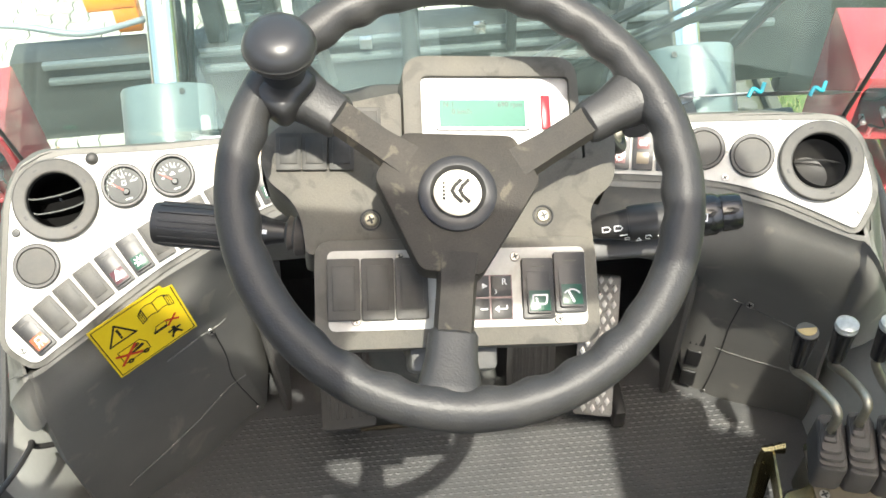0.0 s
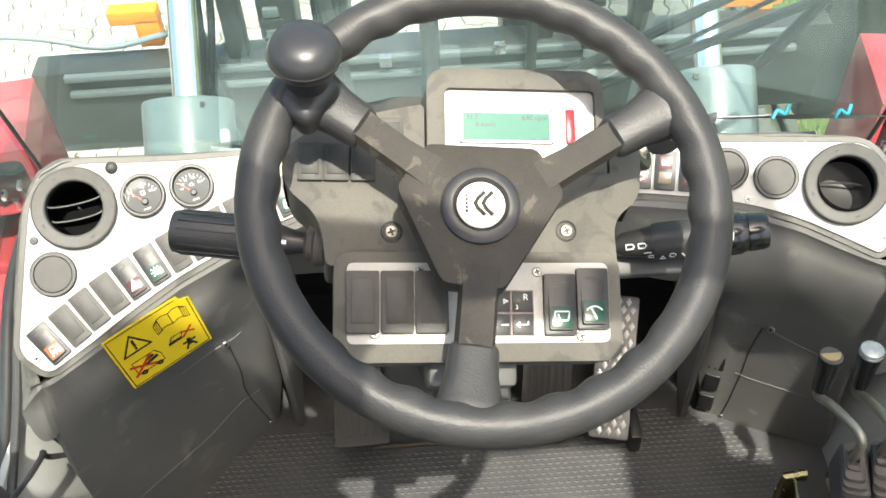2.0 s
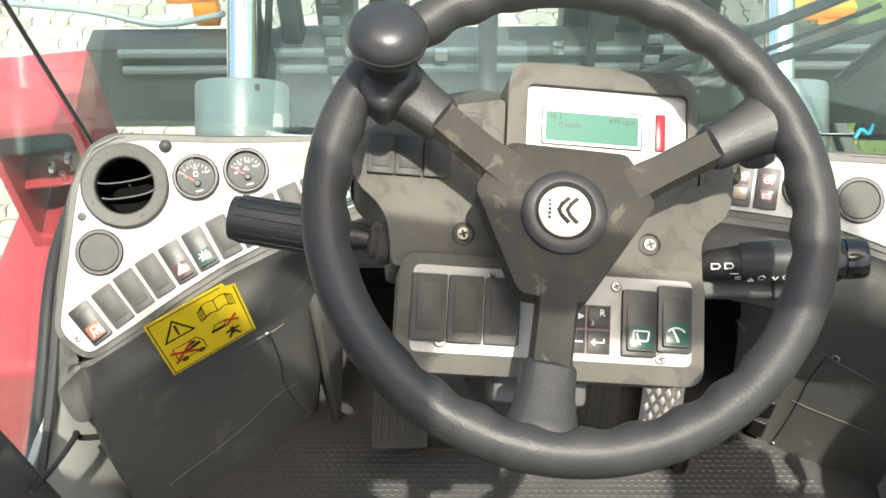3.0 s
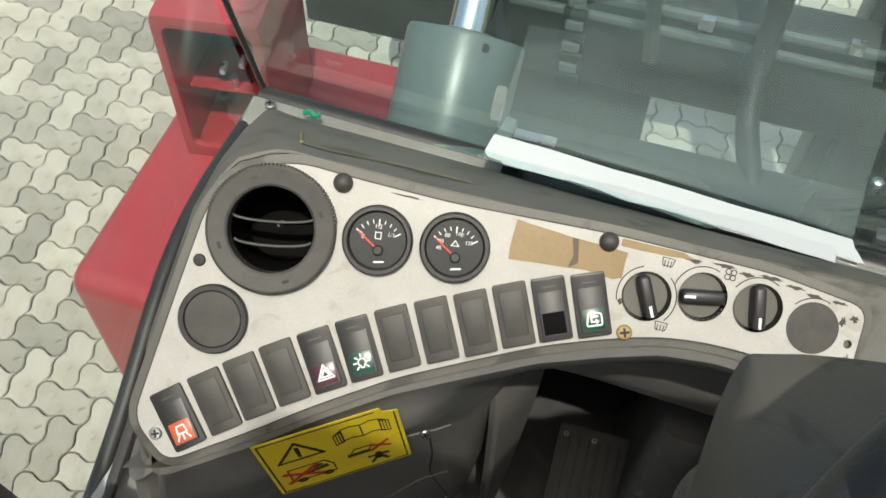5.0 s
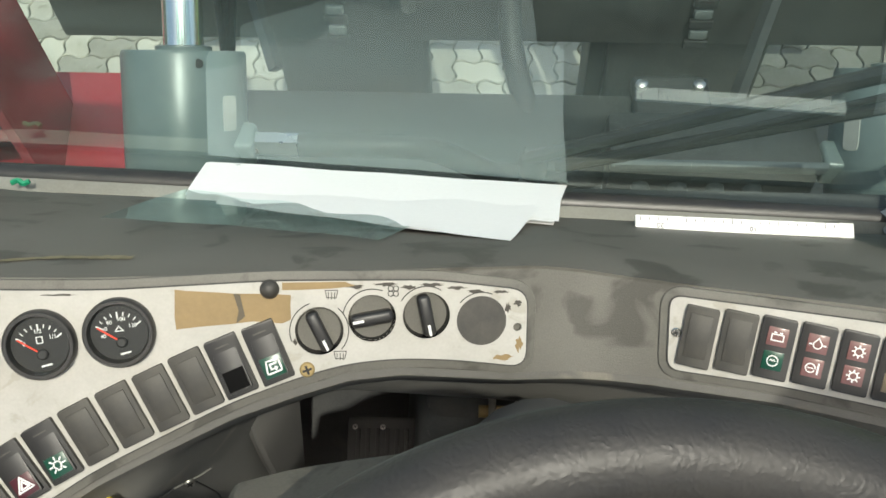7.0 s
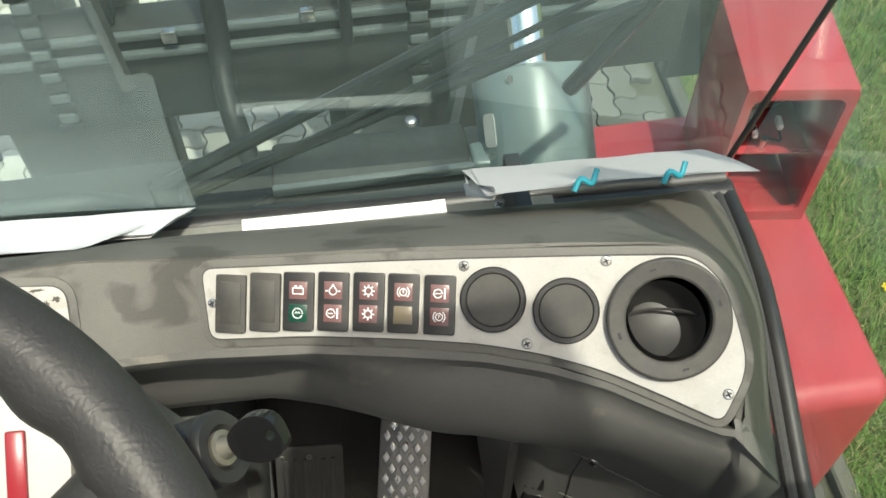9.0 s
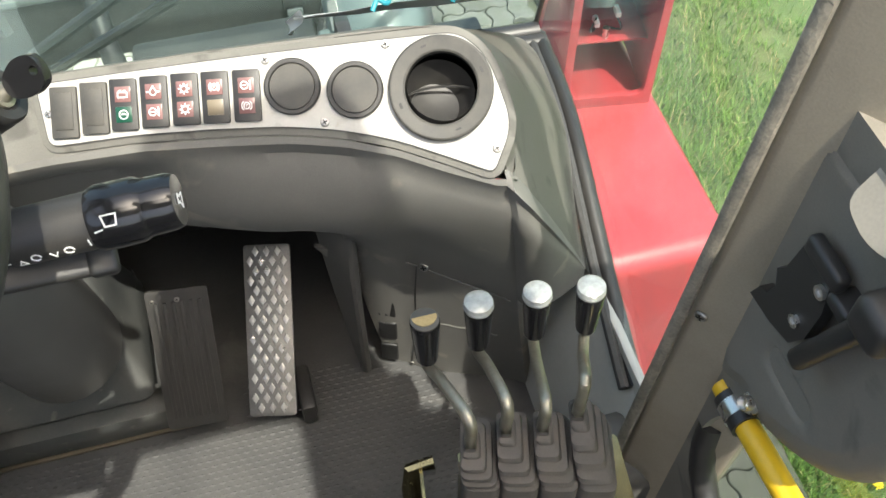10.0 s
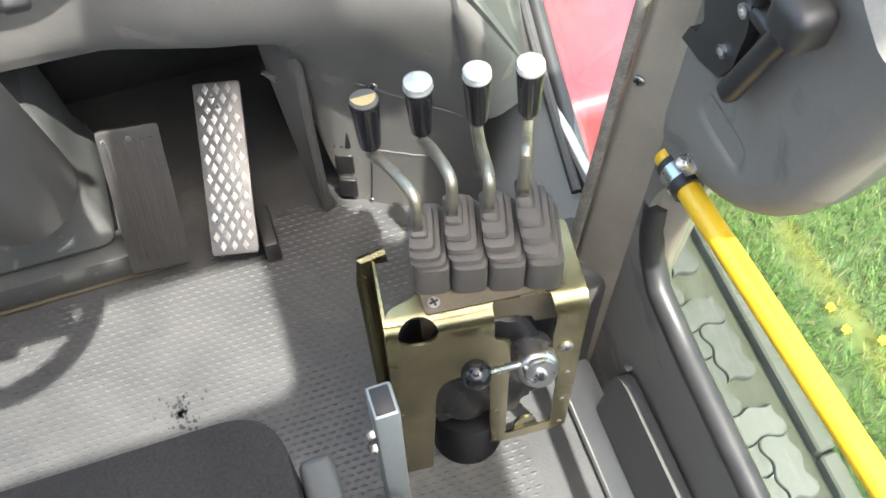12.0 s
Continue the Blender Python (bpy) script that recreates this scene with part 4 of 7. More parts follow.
        b = stroke([(r0 * c, -0.004 + r0 * d), (0.0198 * c, -0.004 + 0.0198 * d)], 0.0011 if k % 4 == 0 else 0.0007, 0.0047, bm=b)
    part("ticks", b, M["white"], dial)
    b = bmesh.new()
    for text, a, s in numbers:
        c, d = math.cos(radians(a)), math.sin(radians(a))
        b = lettering(text, s, Matrix.Translation((0.0125 * c, -0.003 + 0.0135 * d, 0.0047)), bm=b)
    b = stroke([(-0.0022, 0.001), (0.0022, 0.001), (0.0022, 0.006), (-0.0022, 0.006)], 0.0007, 0.0047, bm=b, closed=True) if sign == "fuel" else stroke([(-0.003, 0.001), (0.0, 0.005), (0.003, 0.001)], 0.0007, 0.0047, bm=b, closed=True)
    b = stroke([(-0.001, -0.0175), (0.006, -0.0165)], 0.0014, 0.0047, bm=b)
    part("numbers", b, M["white"], dial)
    part("needle", stroke([(0.001, -0.0075), (-0.0155, 0.0055)], 0.0012, 0.0065, thick=0.0006), M["needle"], th)
    part("pivot", lathe([(0.0042, 0.0050), (0.0042, 0.0075), (0.003, 0.0085), (0, 0.0085)], 20, m=Matrix.Translation((0.001, -0.0078, 0)), cap=False), M["black"], th)
    g = part("glass", lathe([(r - 0.0045, 0.0098), (0, 0.0100)], 32, cap=False), M["clear"], th)
    g.visible_shadow = False
    return th


gauge(PLATE_L @ Matrix.Translation((-0.0345, 0.0652, 0)) @ turn(7), [("0", 160, 0.0048), ("1/2", 92, 0.0048), ("1/1", 36, 0.0048)], "fuel")
gauge(PLATE_L @ Matrix.Translation((0.0249, 0.0741, 0)) @ turn(7), [("40", 175, 0.0042), ("60", 150, 0.0042), ("80", 122, 0.0042), ("100", 78, 0.0042), ("120", 32, 0.0042)], "temp")


def air_vent(m, r_in, left):
    """A round air vent: broad notched collar, tilted ball housing, vanes."""
    th = thing("air_vent", m, "round black air vent with a broad notched collar" + (" and two vanes" if left else " and turned ball"), "air vent")
    R = 0.0505
    b = lathe([(R, 0.002), (R, 0.0095), (R - 0.001, 0.0112), (R - 0.0025, 0.0118), (r_in + 0.0022, 0.0108), (r_in + 0.0004, 0.0098), (r_in, 0.008), (r_in, -0.004)], 96, cap=False)
    collar = part("collar", b, M["blank"], th, smooth=12)
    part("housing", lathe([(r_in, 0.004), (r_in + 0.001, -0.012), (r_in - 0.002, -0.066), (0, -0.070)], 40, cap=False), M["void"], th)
    for a in (20, 110, 200, 290):
        c, d = math.cos(radians(a)), math.sin(radians(a))
        part("notch", box((0.0055, 0.0028, 0.0012), (0, 0, 0), 0, m=Matrix.Translation(((r_in + 0.0075) * c, (r_in + 0.0085) * d, 0.0108)) @ turn(a + 90)), M["ink"], collar)
    if left:
        for k, y in enumerate((0.006, -0.013)):
            half = math.sqrt(r_in ** 2 - y ** 2) * 0.97
            pts = [(half * math.cos(math.pi * j / 12), y - 0.0045 * math.sin(math.pi * j / 12) + 0.004, -0.006) for j in range(13)]
            v = loft([[Vector(p) + Vector((0, 0.001, 0.003)) for p in pts], [Vector(p) + Vector((0, -0.001, 0.003)) for p in pts], [Vector(p) + Vector((0, -0.004, -0.026)) for p in pts]])
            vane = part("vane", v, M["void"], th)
            # lighter strip paints the light caught along the vane's front
            part("front_edge", sweep([Vector(p) + Vector((0, 0.0, 0.004)) for p in pts], 0.0011, 6), M["greybox"], vane)
        part("stem", box((0.002, 0.004, 0.020), (0.002, 0.003, -0.024), 0), M["tubegrey"], th)
        ring = bmesh.new()
        for k in range(46):
            a = radians(10 + k * 3.4)
            ring = box((0.0018, 0.0016, 0.010), (0, 0, 0), 0, m=Matrix.Translation((R * math.cos(a), R * math.sin(a), 0.0065)) @ turn(math.degrees(a)), bm=ring)
        part("grip_ribs", ring, M["black"], collar)
    else:
        ball = lathe([(r_in * 0.97, -0.002), (r_in * 0.93, -0.018), (r_in * 0.7, -0.034), (0, -0.040)], 40, m=turn(-24, "X") @ turn(14, "Y"), cap=False)
        part("ball", ball, M["black"], th)
        rib = sweep([(r_in * 0.95 * math.cos(radians(a)), -0.004 + r_in * 0.25 * math.sin(radians(a)), -0.016 - 0.010 * math.sin(radians(a))) for a in range(0, 181, 12)], 0.0014, 6)
        part("rib", rib, M["black"], th)
    return th


air_vent(PLATE_L @ Matrix.Translation((-0.1165, 0.0534, 0)) @ turn(10), 0.0335, True)
air_vent(PLATE_R @ Matrix.Translation((0.1066, -0.0071, 0)) @ turn(-8), 0.0345, False)


def rotary_knob(m, angle, label):
    th = thing("rotary_knob", m, label, "knob", "heater knobs")
    part("dish", lathe([(0.0192, 0.0022), (0.0185, 0.0), (0.017, -0.006), (0, -0.006)], 36, cap=False), M["blackgloss"], th)
    mm = turn(angle)
    k = box((0.0105, 0.034, 0.014), (0, 0, 0.001), 0.0035, 3, m=mm)
    grip = part("grip", k, M["black"], th)
    part("pointer", box((0.0022, 0.009, 0.001), (0, -0.0115, 0.0085), 0.0003, m=mm), M["white"], grip)
    return th


rotary_knob(PLATE_L @ Matrix.Translation((0.1793, 0.0726, 0.002)), 26, "black rotary heater knob with a white pointer")
rotary_knob(PLATE_L @ Matrix.Translation((0.2215, 0.0828, 0.002)), -80, "black rotary fan knob turned sideways")
rotary_knob(PLATE_L @ Matrix.Translation((0.2655, 0.0847, 0.002)), 12, "black rotary temperature knob with a white pointer")
rnd = random.Random(21)
for x0, y0, w, h, kind in ((0.208, 0.1085, 0.016, 0.004, "flake"), (0.232, 0.110, 0.022, 0.003, "flake"), (0.252, 0.1075, 0.014, 0.004, "flake"), (0.270, 0.1095, 0.020, 0.003, "flake"), (0.291, 0.107, 0.018, 0.004, "flake"), (0.305, 0.1035, 0.016, 0.0035, "flake"), (0.327, 0.103, 0.014, 0.003, "flake"), (0.341, 0.094, 0.008, 0.006, "flake"), (0.333, 0.090, 0.006, 0.008, "flake"), (0.343, 0.060, 0.007, 0.016, "tape"), (0.330, 0.048, 0.020, 0.005, "tape"), (0.160, 0.064, 0.004, 0.006, "flake"), (0.154, 0.090, 0.006, 0.004, "flake"), (-0.02, 0.1035, 0.030, 0.002, "flake"), (0.178, 0.1105, 0.014, 0.002, "flake")):
    ring = [(x0 + w / 2 * math.cos(2 * math.pi * k / 18) * rnd.uniform(0.45, 1.15), y0 + h / 2 * math.sin(2 * math.pi * k / 18) * rnd.uniform(0.3, 1.3)) for k in range(18)]
    part("worn_patch", slab(ring, 0.0003, m=Matrix.Translation((0, 0, 0.0023))), M[kind], plate_left, "bare worn patch of the plate's coating")
prints = bmesh.new()
for (x, y), a0, a1 in (((0.1793, 0.0726), 110, 200), ((0.1793, 0.0726), -40, 50), ((0.2215, 0.0828), 70, 170), ((0.2655, 0.0847), 60, 150), ((0.3112, 0.0794), 70, 140)):
    prints = stroke(arc(x, y, 0.0235, a0, a1, 10), 0.0008, 0.002, bm=prints)
for k in range(4):
    a = radians(45 + 90 * k)
    prints = stroke(arc(0.2385 + 0.003 * math.cos(a), 0.1045 + 0.003 * math.sin(a), 0.0022, 0, 360, 8), 0.0007, 0.002, bm=prints)
for x, y in ((0.189, 0.1025), (0.196, 0.0525)):
    prints = stroke([(x - 0.005, y + 0.003), (x + 0.005, y + 0.003), (x + 0.0038, y - 0.003), (x - 0.0038, y - 0.003)], 0.0006, 0.002, bm=prints, closed=True)
    for k in (-1, 0, 1):
        prints = stroke([(x + k * 0.0025, y - 0.004), (x + k * 0.0025, y + 0.001)], 0.0006, 0.002, bm=prints)
part("print", prints, M["ink"], plate_left, "black heater symbols printed round the knobs")

for (x, y) in ((-0.0708, 0.1018), (0.1402, 0.107)):
    nub = thing("rubber_bumper", PLATE_L @ Matrix.Translation((x, y, 0.001)), "small round black rubber bumper on the plate's edge", "bumper", "rubber bumpers")
    part("dome", lathe([(0.0075, 0), (0.0078, 0.003), (0.006, 0.0065), (0.003, 0.0085), (0, 0.009)], 20, cap=False), M["blank"], nub)
tape = thing("adhesive_tape", PLATE_L @ Matrix.Translation((0, 0, 0.0024)), "torn strips of brown adhesive tape on the plate", "tape")
part("strip", slab([(0.067, 0.107), (0.075, 0.106), (0.10, 0.1045), (0.112, 0.1035), (0.140, 0.103), (0.157, 0.102), (0.1565, 0.094), (0.157, 0.082), (0.150, 0.079), (0.128, 0.081), (0.110, 0.079), (0.085, 0.077), (0.0676, 0.075), (0.0665, 0.085)], 0.0004), M["tape"], tape)
part("fold", slab([(0.112, 0.1035), (0.117, 0.103), (0.121, 0.085), (0.114, 0.0795), (0.116, 0.09)], 0.0006, m=Matrix.Translation((0, 0, 0.0005))), M["grime_and_hollow"], tape)
part("residue", slab([(0.150, 0.112), (0.20, 0.1125), (0.208, 0.109), (0.19, 0.107), (0.165, 0.106), (0.15, 0.106)], 0.0003), M["tape"], tape)


# ---- steering column and wheel ----
E_R, E_N = Vector((0.99, 0.02, -0.13)), Vector((0.125, -0.53, 0.84))
HUB = Vector((-0.004, 0.0, 0.984))
COL = axes(HUB - E_N.normalized() * 0.065, E_R, E_N)
column = thing("steering_column", COL, "dusty grey-brown steering column housing with a screwed front", "steering column")
body = slab(rounded([(-0.115, -0.035), (0.126, -0.035), (0.124, 0.005), (0.148, 0.022), (0.151, 0.072), (0.123, 0.088), (0.123, 0.044), (-0.034, 0.044), (-0.034, 0.102), (-0.118, 0.084), (-0.150, 0.062), (-0.150, 0.030), (-0.120, 0.006)], [0.006, 0.006, 0.02, 0.02, 0.02, 0.006, 0.002, 0.002, 0.006, 0.03, 0.02, 0.025, 0.02], 6), 0.11, bevel=0.012, m=Matrix.Translation((0, 0, -0.004)))
part("housing", body, M["column"], column)
cover_rows = []
for w, line in ((-0.02, [(-0.150, 0.032), (-0.149, 0.060), (-0.120, 0.080), (-0.075, 0.088), (-0.030, 0.096), (0.10, 0.10), (0.138, 0.080), (0.150, 0.060), (0.150, 0.030)]),
                (-0.06, [(-0.150, 0.032), (-0.149, 0.088), (-0.130, 0.107), (-0.075, 0.120), (-0.030, 0.126), (0.10, 0.12), (0.138, 0.096), (0.157, 0.072), (0.158, 0.030)]),
                (-0.095, [(-0.149, 0.032), (-0.147, 0.104), (-0.131, 0.119), (-0.073, 0.132), (-0.030, 0.138), (0.10, 0.128), (0.136, 0.104), (0.158, 0.080), (0.160, 0.020)]),
                (-0.115, [(-0.140, 0.032), (-0.138, 0.100), (-0.124, 0.112), (-0.070, 0.124), (-0.030, 0.130), (0.095, 0.118), (0.128, 0.098), (0.140, 0.078), (0.140, 0.030)]),
                (-0.118, [(-0.10, 0.032), (-0.10, 0.05), (-0.09, 0.06), (-0.05, 0.07), (-0.030, 0.07), (0.07, 0.07), (0.09, 0.06), (0.10, 0.05), (0.10, 0.030)])):
    cover_rows.append([Vector((p.x, p.y, w)) for p in spline([Vector((a, b, 0)) for a, b in line], 5)])
part("rear_cover", loft(cover_rows), M["column"], column)
lower = slab(rounded([(-0.109, -0.1135), (0.1255, -0.1135), (0.1255, -0.0245), (-0.109, -0.0245)], 0.016, 6), 0.055, bevel=0.008, m=Matrix.Translation((0, 0, 0.002)))
part("switch_housing", lower, M["column"], column)
hood = slab(rounded([(-0.032, 0.042), (0.121, 0.042), (0.1195, 0.134), (-0.032, 0.134)], [0.005, 0.005, 0.02, 0.02], 6), 0.10, [rounded([(-0.0165, 0.050), (0.1125, 0.050), (0.1125, 0.1165), (-0.0165, 0.1165)], 0.006, 4)], bevel=0.004, m=Matrix.Translation((0, 0, -0.004)))
shade = part("display_hood", hood, M["column"], column)
part("display_bezel", slab(rounded([(-0.0165, 0.050), (0.1125, 0.050), (0.1125, 0.1165), (-0.0165, 0.1165)], 0.006, 4), 0.01, m=Matrix.Translation((0, 0, -0.0095))), M["silver"], shade)
for x, y in ((-0.0622, -0.0072), (0.0832, -0.0056)):
    cup = lathe([(0.009, -0.003), (0.009, 0.0005), (0.0075, 0.001), (0.007, -0.002), (0, -0.002)], 24, m=Matrix.Translation((x, y, -0.0035)), cap=False)
    part("screw_cup", cup, M["black"], column)
    screw(COL @ Matrix.Translation((x, y, -0.0045)), 0.0056, material=M["leverrod"]).parent = column
for ob in [o for o in column.children if o.name.startswith("screw") and not o.name.startswith("screw_cup")]:
    ob.matrix_parent_inverse = COL.inverted()
lcd = thing("display", COL @ Matrix.Translation((0.0362, 0.0846, -0.0094)), "small green liquid crystal display lit with two lines", "display")
part("frame", slab(rounded([(-0.0405, -0.0150), (0.0405, -0.0150), (0.0405, 0.0150), (-0.0405, 0.0150)], 0.002, 2), 0.001, m=Matrix.Translation((0, 0, 0.001))), M["blackgloss"], lcd)
part("surround", slab(rounded([(-0.0395, -0.0140), (0.0395, -0.0140), (0.0395, 0.0140), (-0.0395, 0.0140)], 0.002, 2), 0.001, m=Matrix.Translation((0, 0, 0.0014))), M["white"], lcd)
part("screen", slab([(-0.0372, -0.0118), (0.0372, -0.0118), (0.0372, 0.0118), (-0.0372, 0.0118)], 0.001, m=Matrix.Translation((0, 0, 0.0018))), M["lcd"], lcd)
for s, x, y in (("N 1", -0.029, 0.0075), ("0 km/h", -0.018, 0.0012), ("690 rpm", 0.024, 0.0075)):
    part("readout", lettering(s, 0.0062, Matrix.Translation((x, y, 0.0019)), thick=0.0001), M["lcdink"], lcd)
warn = thing("warning_lamp", COL @ Matrix.Translation((0.0915, 0.0855, -0.0094)), "narrow dark red warning lamp beside the display", "lamp")
part("lens", box((0.0078, 0.030, 0.003), (0, 0, 0.001), 0.001), M["redlens"], warn)
low_plate = thing("column_plate", COL @ Matrix.Translation((0, 0, 0.0022)), "light-grey switch plate on the lower column", "panel")
part("sheet", slab(rounded([(-0.0985, -0.0985), (0.1150, -0.0985), (0.1150, -0.0335), (-0.0985, -0.0335)], 0.006, 4), 0.001, m=Matrix.Translation((0, 0, 0.001))), M["plate"], low_plate)
for x, y in ((-0.0765, -0.0905), (0.0908, -0.0935), (-0.0398, -0.0400), (0.0555, -0.0410)):
    screw(Matrix.Translation((x, y, 0.001)), 0.0042, parent=low_plate)
for x in (-0.086, -0.0585, -0.031):
    sw = copy_thing(blank, COL @ Matrix.Translation((x, -0.0655, 0.001)))
    sw["group"] = "switches on the column"
for x, y, s, ln in ((0.0732, -0.068, "rearwash", "green"), (0.1005, -0.0635, "wiper", "green")):
    rocker_switch(COL @ Matrix.Translation((x, y, 0.001)), "rocker", s, ln, group="switches on the column", pressed=False)
keys = thing("keypad", COL @ Matrix.Translation((0.0335, -0.0745, 0.0034)), "four black membrane keys with white signs and red lines", "keypad")
part("base", slab([(-0.0185, -0.0185), (0.0185, -0.0185), (0.0185, 0.0185), (-0.0185, 0.0185)], 0.0008), M["brownlens"], keys)
for i, (x, y) in enumerate(((-0.0093, 0.0093), (0.0093, 0.0093), (-0.0093, -0.0093), (0.0093, -0.0093))):
    key = part("key", box((0.0168, 0.0168, 0.0014), (x, y, 0.0004), 0.0006), M["black"], keys)
tx = lettering("R", 0.0075, Matrix.Translation((0.0118, 0.0125, 0.0012)))
tx = lettering("3", 0.005, Matrix.Translation((0.0045, 0.0045, 0.0012)), bm=tx)
tx = stroke([(0.004, -0.0095), (0.0135, -0.0095), (0.0135, -0.007)], 0.001, 0.0012, bm=tx)
tx = stroke([(0.0065, -0.0075), (0.004, -0.0095), (0.0065, -0.0115)], 0.001, 0.0012, bm=tx)
tx = stroke([(-0.006, 0.011), (-0.003, 0.0095), (-0.006, 0.008)], 0.0012, 0.0012, bm=tx, closed=True)
tx = stroke([(-0.008, -0.0095), (-0.003, -0.0095)], 0.0012, 0.0012, bm=tx)
part("signs", tx, M["white"], keys)
for x in (-0.128, -0.107, -0.085):
    sw = copy_thing(blank, COL @ Matrix.Translation((x, 0.050, -0.006)) @ Matrix.Diagonal((0.78, 0.62, 1, 1)))
    sw["group"] = "caps on the column's wing"
copy_thing(blank, COL @ Matrix.Translation((-0.062, 0.072, -0.006)) @ Matrix.Diagonal((0.78, 0.62, 1, 1)))
base_col = bmesh.new()
base_col = sweep([COL @ Vector((0.0, -0.01, -0.10)), Vector((-0.005, 0.30, 0.55)), Vector((-0.01, 0.42, 0.20))], 0.075, 20, bm=base_col)
shroud = part("shroud", base_col, M["console"])
shroud.parent = column
shroud.matrix_parent_inverse = COL.inverted()
under = thing("column_bracket", COL, "dark bracket below the column", "bracket")
part("plate", box((0.075, 0.03, 0.04), (0.006, -0.118, -0.045), 0.006), M["console"], under)

W_N = Vector((0.0654, -0.4127, 0.9085)).normalized()
WHEEL = axes((0.0015, 0.0017, 0.9846), (0.9974, 0.0315, -0.0643), W_N)
wheel = thing("steering_wheel", WHEEL, "worn black three-spoke steering wheel with a grained rim", "steering wheel")
RW, RIM_AT = 0.1683, Vector((-0.0022, 0.0004, 0.0154))
rim_pts, n = [], 240
for k in range(n):
    a = 2 * math.pi * k / n
    rim_pts.append(RIM_AT + Vector((RW * math.cos(a), RW * math.sin(a), 0)))


rim = sweep(rim_pts, 0.0159, 28, closed=True)
# finger waves along the inner and under side
for v in rim.verts:
    q = v.co - RIM_AT
    a = math.atan2(q.y, q.x)
    inward = max(0.0, (RW - math.hypot(q.x, q.y)) / 0.016) + max(0.0, -q.z / 0.016) * 0.5
    zone = smooth(0.15, 0.5, abs(math.sin(1.5 * a + 0.78)))
    k = 1 + 0.0016 * zone * inward * math.cos(30 * a) / RW
    v.co = RIM_AT + Vector((q.x * k, q.y * k, q.z))
part("rim", rim, M["wheelskin"], wheel)
for ang, wide in ((144.4, 0.028), (25.4, 0.027), (-99.9, 0.030)):
    mm = turn(ang)
    sp = bmesh.new()
    rows = []
    for r, w, z, th in ((0.030, wide * 1.2, -0.012, 0.010), (0.075, wide, -0.006, 0.009), (0.118, wide, 0.005, 0.009)):
        rows.append([Vector((r, -w / 2, z)), Vector((r, -w / 2 + 0.003, z + th)), Vector((r, w / 2 - 0.003, z + th)), Vector((r, w / 2, z)), Vector((r, w / 2 - 0.003, z - 0.002)), Vector((r, -w / 2 + 0.003, z - 0.002))])
    sp = loft(rows, closed=True)
    bmesh.ops.transform(sp, matrix=mm, verts=sp.verts)
    part("spoke", sp, M["spoke"], wheel)
    rows = []
    for r, w, z, th in ((0.109, wide + 0.003, 0.000, 0.010), (0.113, wide + 0.007, 0.000, 0.0155), (0.132, wide + 0.009, 0.001, 0.018), (0.150, wide + 0.017, 0.004, 0.020), (0.158, wide + 0.026, 0.007, 0.019), (0.167, wide + 0.040, 0.010, 0.014)):
        rows.append([Vector((r, -w / 2 * math.copysign(abs(math.cos(radians(q))) ** 0.55, math.cos(radians(q))), z + (th if q < 180 else 0.004) * math.copysign(abs(math.sin(radians(q))) ** 0.75, math.sin(radians(q))))) for q in range(0, 360, 18)])
    rt = loft(rows, closed=True)
    rt.faces.new([v for v in rt.verts][:20])
    bmesh.ops.transform(rt, matrix=mm, verts=rt.verts)
    part("spoke_root", rt, M["wheelskin"], wheel)
pad_pts = []
for ang, half in ((144.5, 0.021), (-100.0, 0.023), (25.0, 0.021)):
    c, s = math.cos(radians(ang)), math.sin(radians(ang))
    r = 0.062
    pad_pts.append((r * c + half * s, r * s - half * c))
    pad_pts.append((r * c - half * s, r * s + half * c))
pad_pts = sorted(pad_pts, key=lambda p: math.atan2(p[1], p[0]))
pad = slab(rounded(pad_pts, 0.006, 3), 0.024, bevel=0.004, m=Matrix.Translation((-0.005, -0.002, 0.000)))
part("hub_pad", pad, M["spoke"], wheel)
part("horn_ring", lathe([(0.0300, -0.002), (0.0300, 0.0035), (0.027, 0.0060), (0.0215, 0.0060), (0.0185, 0.002), (0, 0.002)], 48, m=Matrix.Translation((-0.0055, -0.002, 0)), cap=False), M["black"], wheel)
cap = part("hub_cap", lathe([(0.0182, 0.002), (0.0182, 0.004), (0.0168, 0.0048), (0, 0.0052)], 40, m=Matrix.Translation((-0.0055, -0.002, 0)), cap=False), M["cream"], wheel, "cream hub cap with a dark emblem")
emblem = bmesh.new()
for dx in (0.0, 0.0075):
    for sgn in (1, -1):
        emblem = stroke([(-0.0055 + dx, 0.001), (-0.003 + dx, 0.001 + sgn * 0.005), (0.0025 + dx, 0.001 + sgn * 0.0105)], 0.0036, 0.0052, bm=emblem)
for k in range(5):
    emblem = box((0.0024, 0.0026, 0.0004), (-0.0135, 0.001 + (k - 2) * 0.0038, 0.0053), 0, bm=emblem)
bmesh.ops.transform(emblem, matrix=Matrix.Translation((-0.0055, -0.002, 0)) @ turn(-4) @ Matrix.Diagonal((0.80, 0.80, 1, 1)), verts=emblem.verts)
part("emblem", emblem, M["spoke"], wheel)
knob = thing("steering_knob", WHEEL @ Matrix.Translation((-0.1295, 0.0932, -0.0125)), "round black steering knob clamped to the wheel rim", "knob")
KNOB = Matrix.Translation((0, 0.001, 0.081)) @ turn(-15, "X")
part("ball", lathe([(0.0, -0.017), (0.012, -0.0165), (0.021, -0.012), (0.0258, -0.005), (0.0266, 0.0), (0.0260, 0.004), (0.0225, 0.0105), (0.015, 0.0152), (0.008, 0.0166), (0, 0.017)], 48, m=KNOB, cap=False), M["knobskin"], knob)
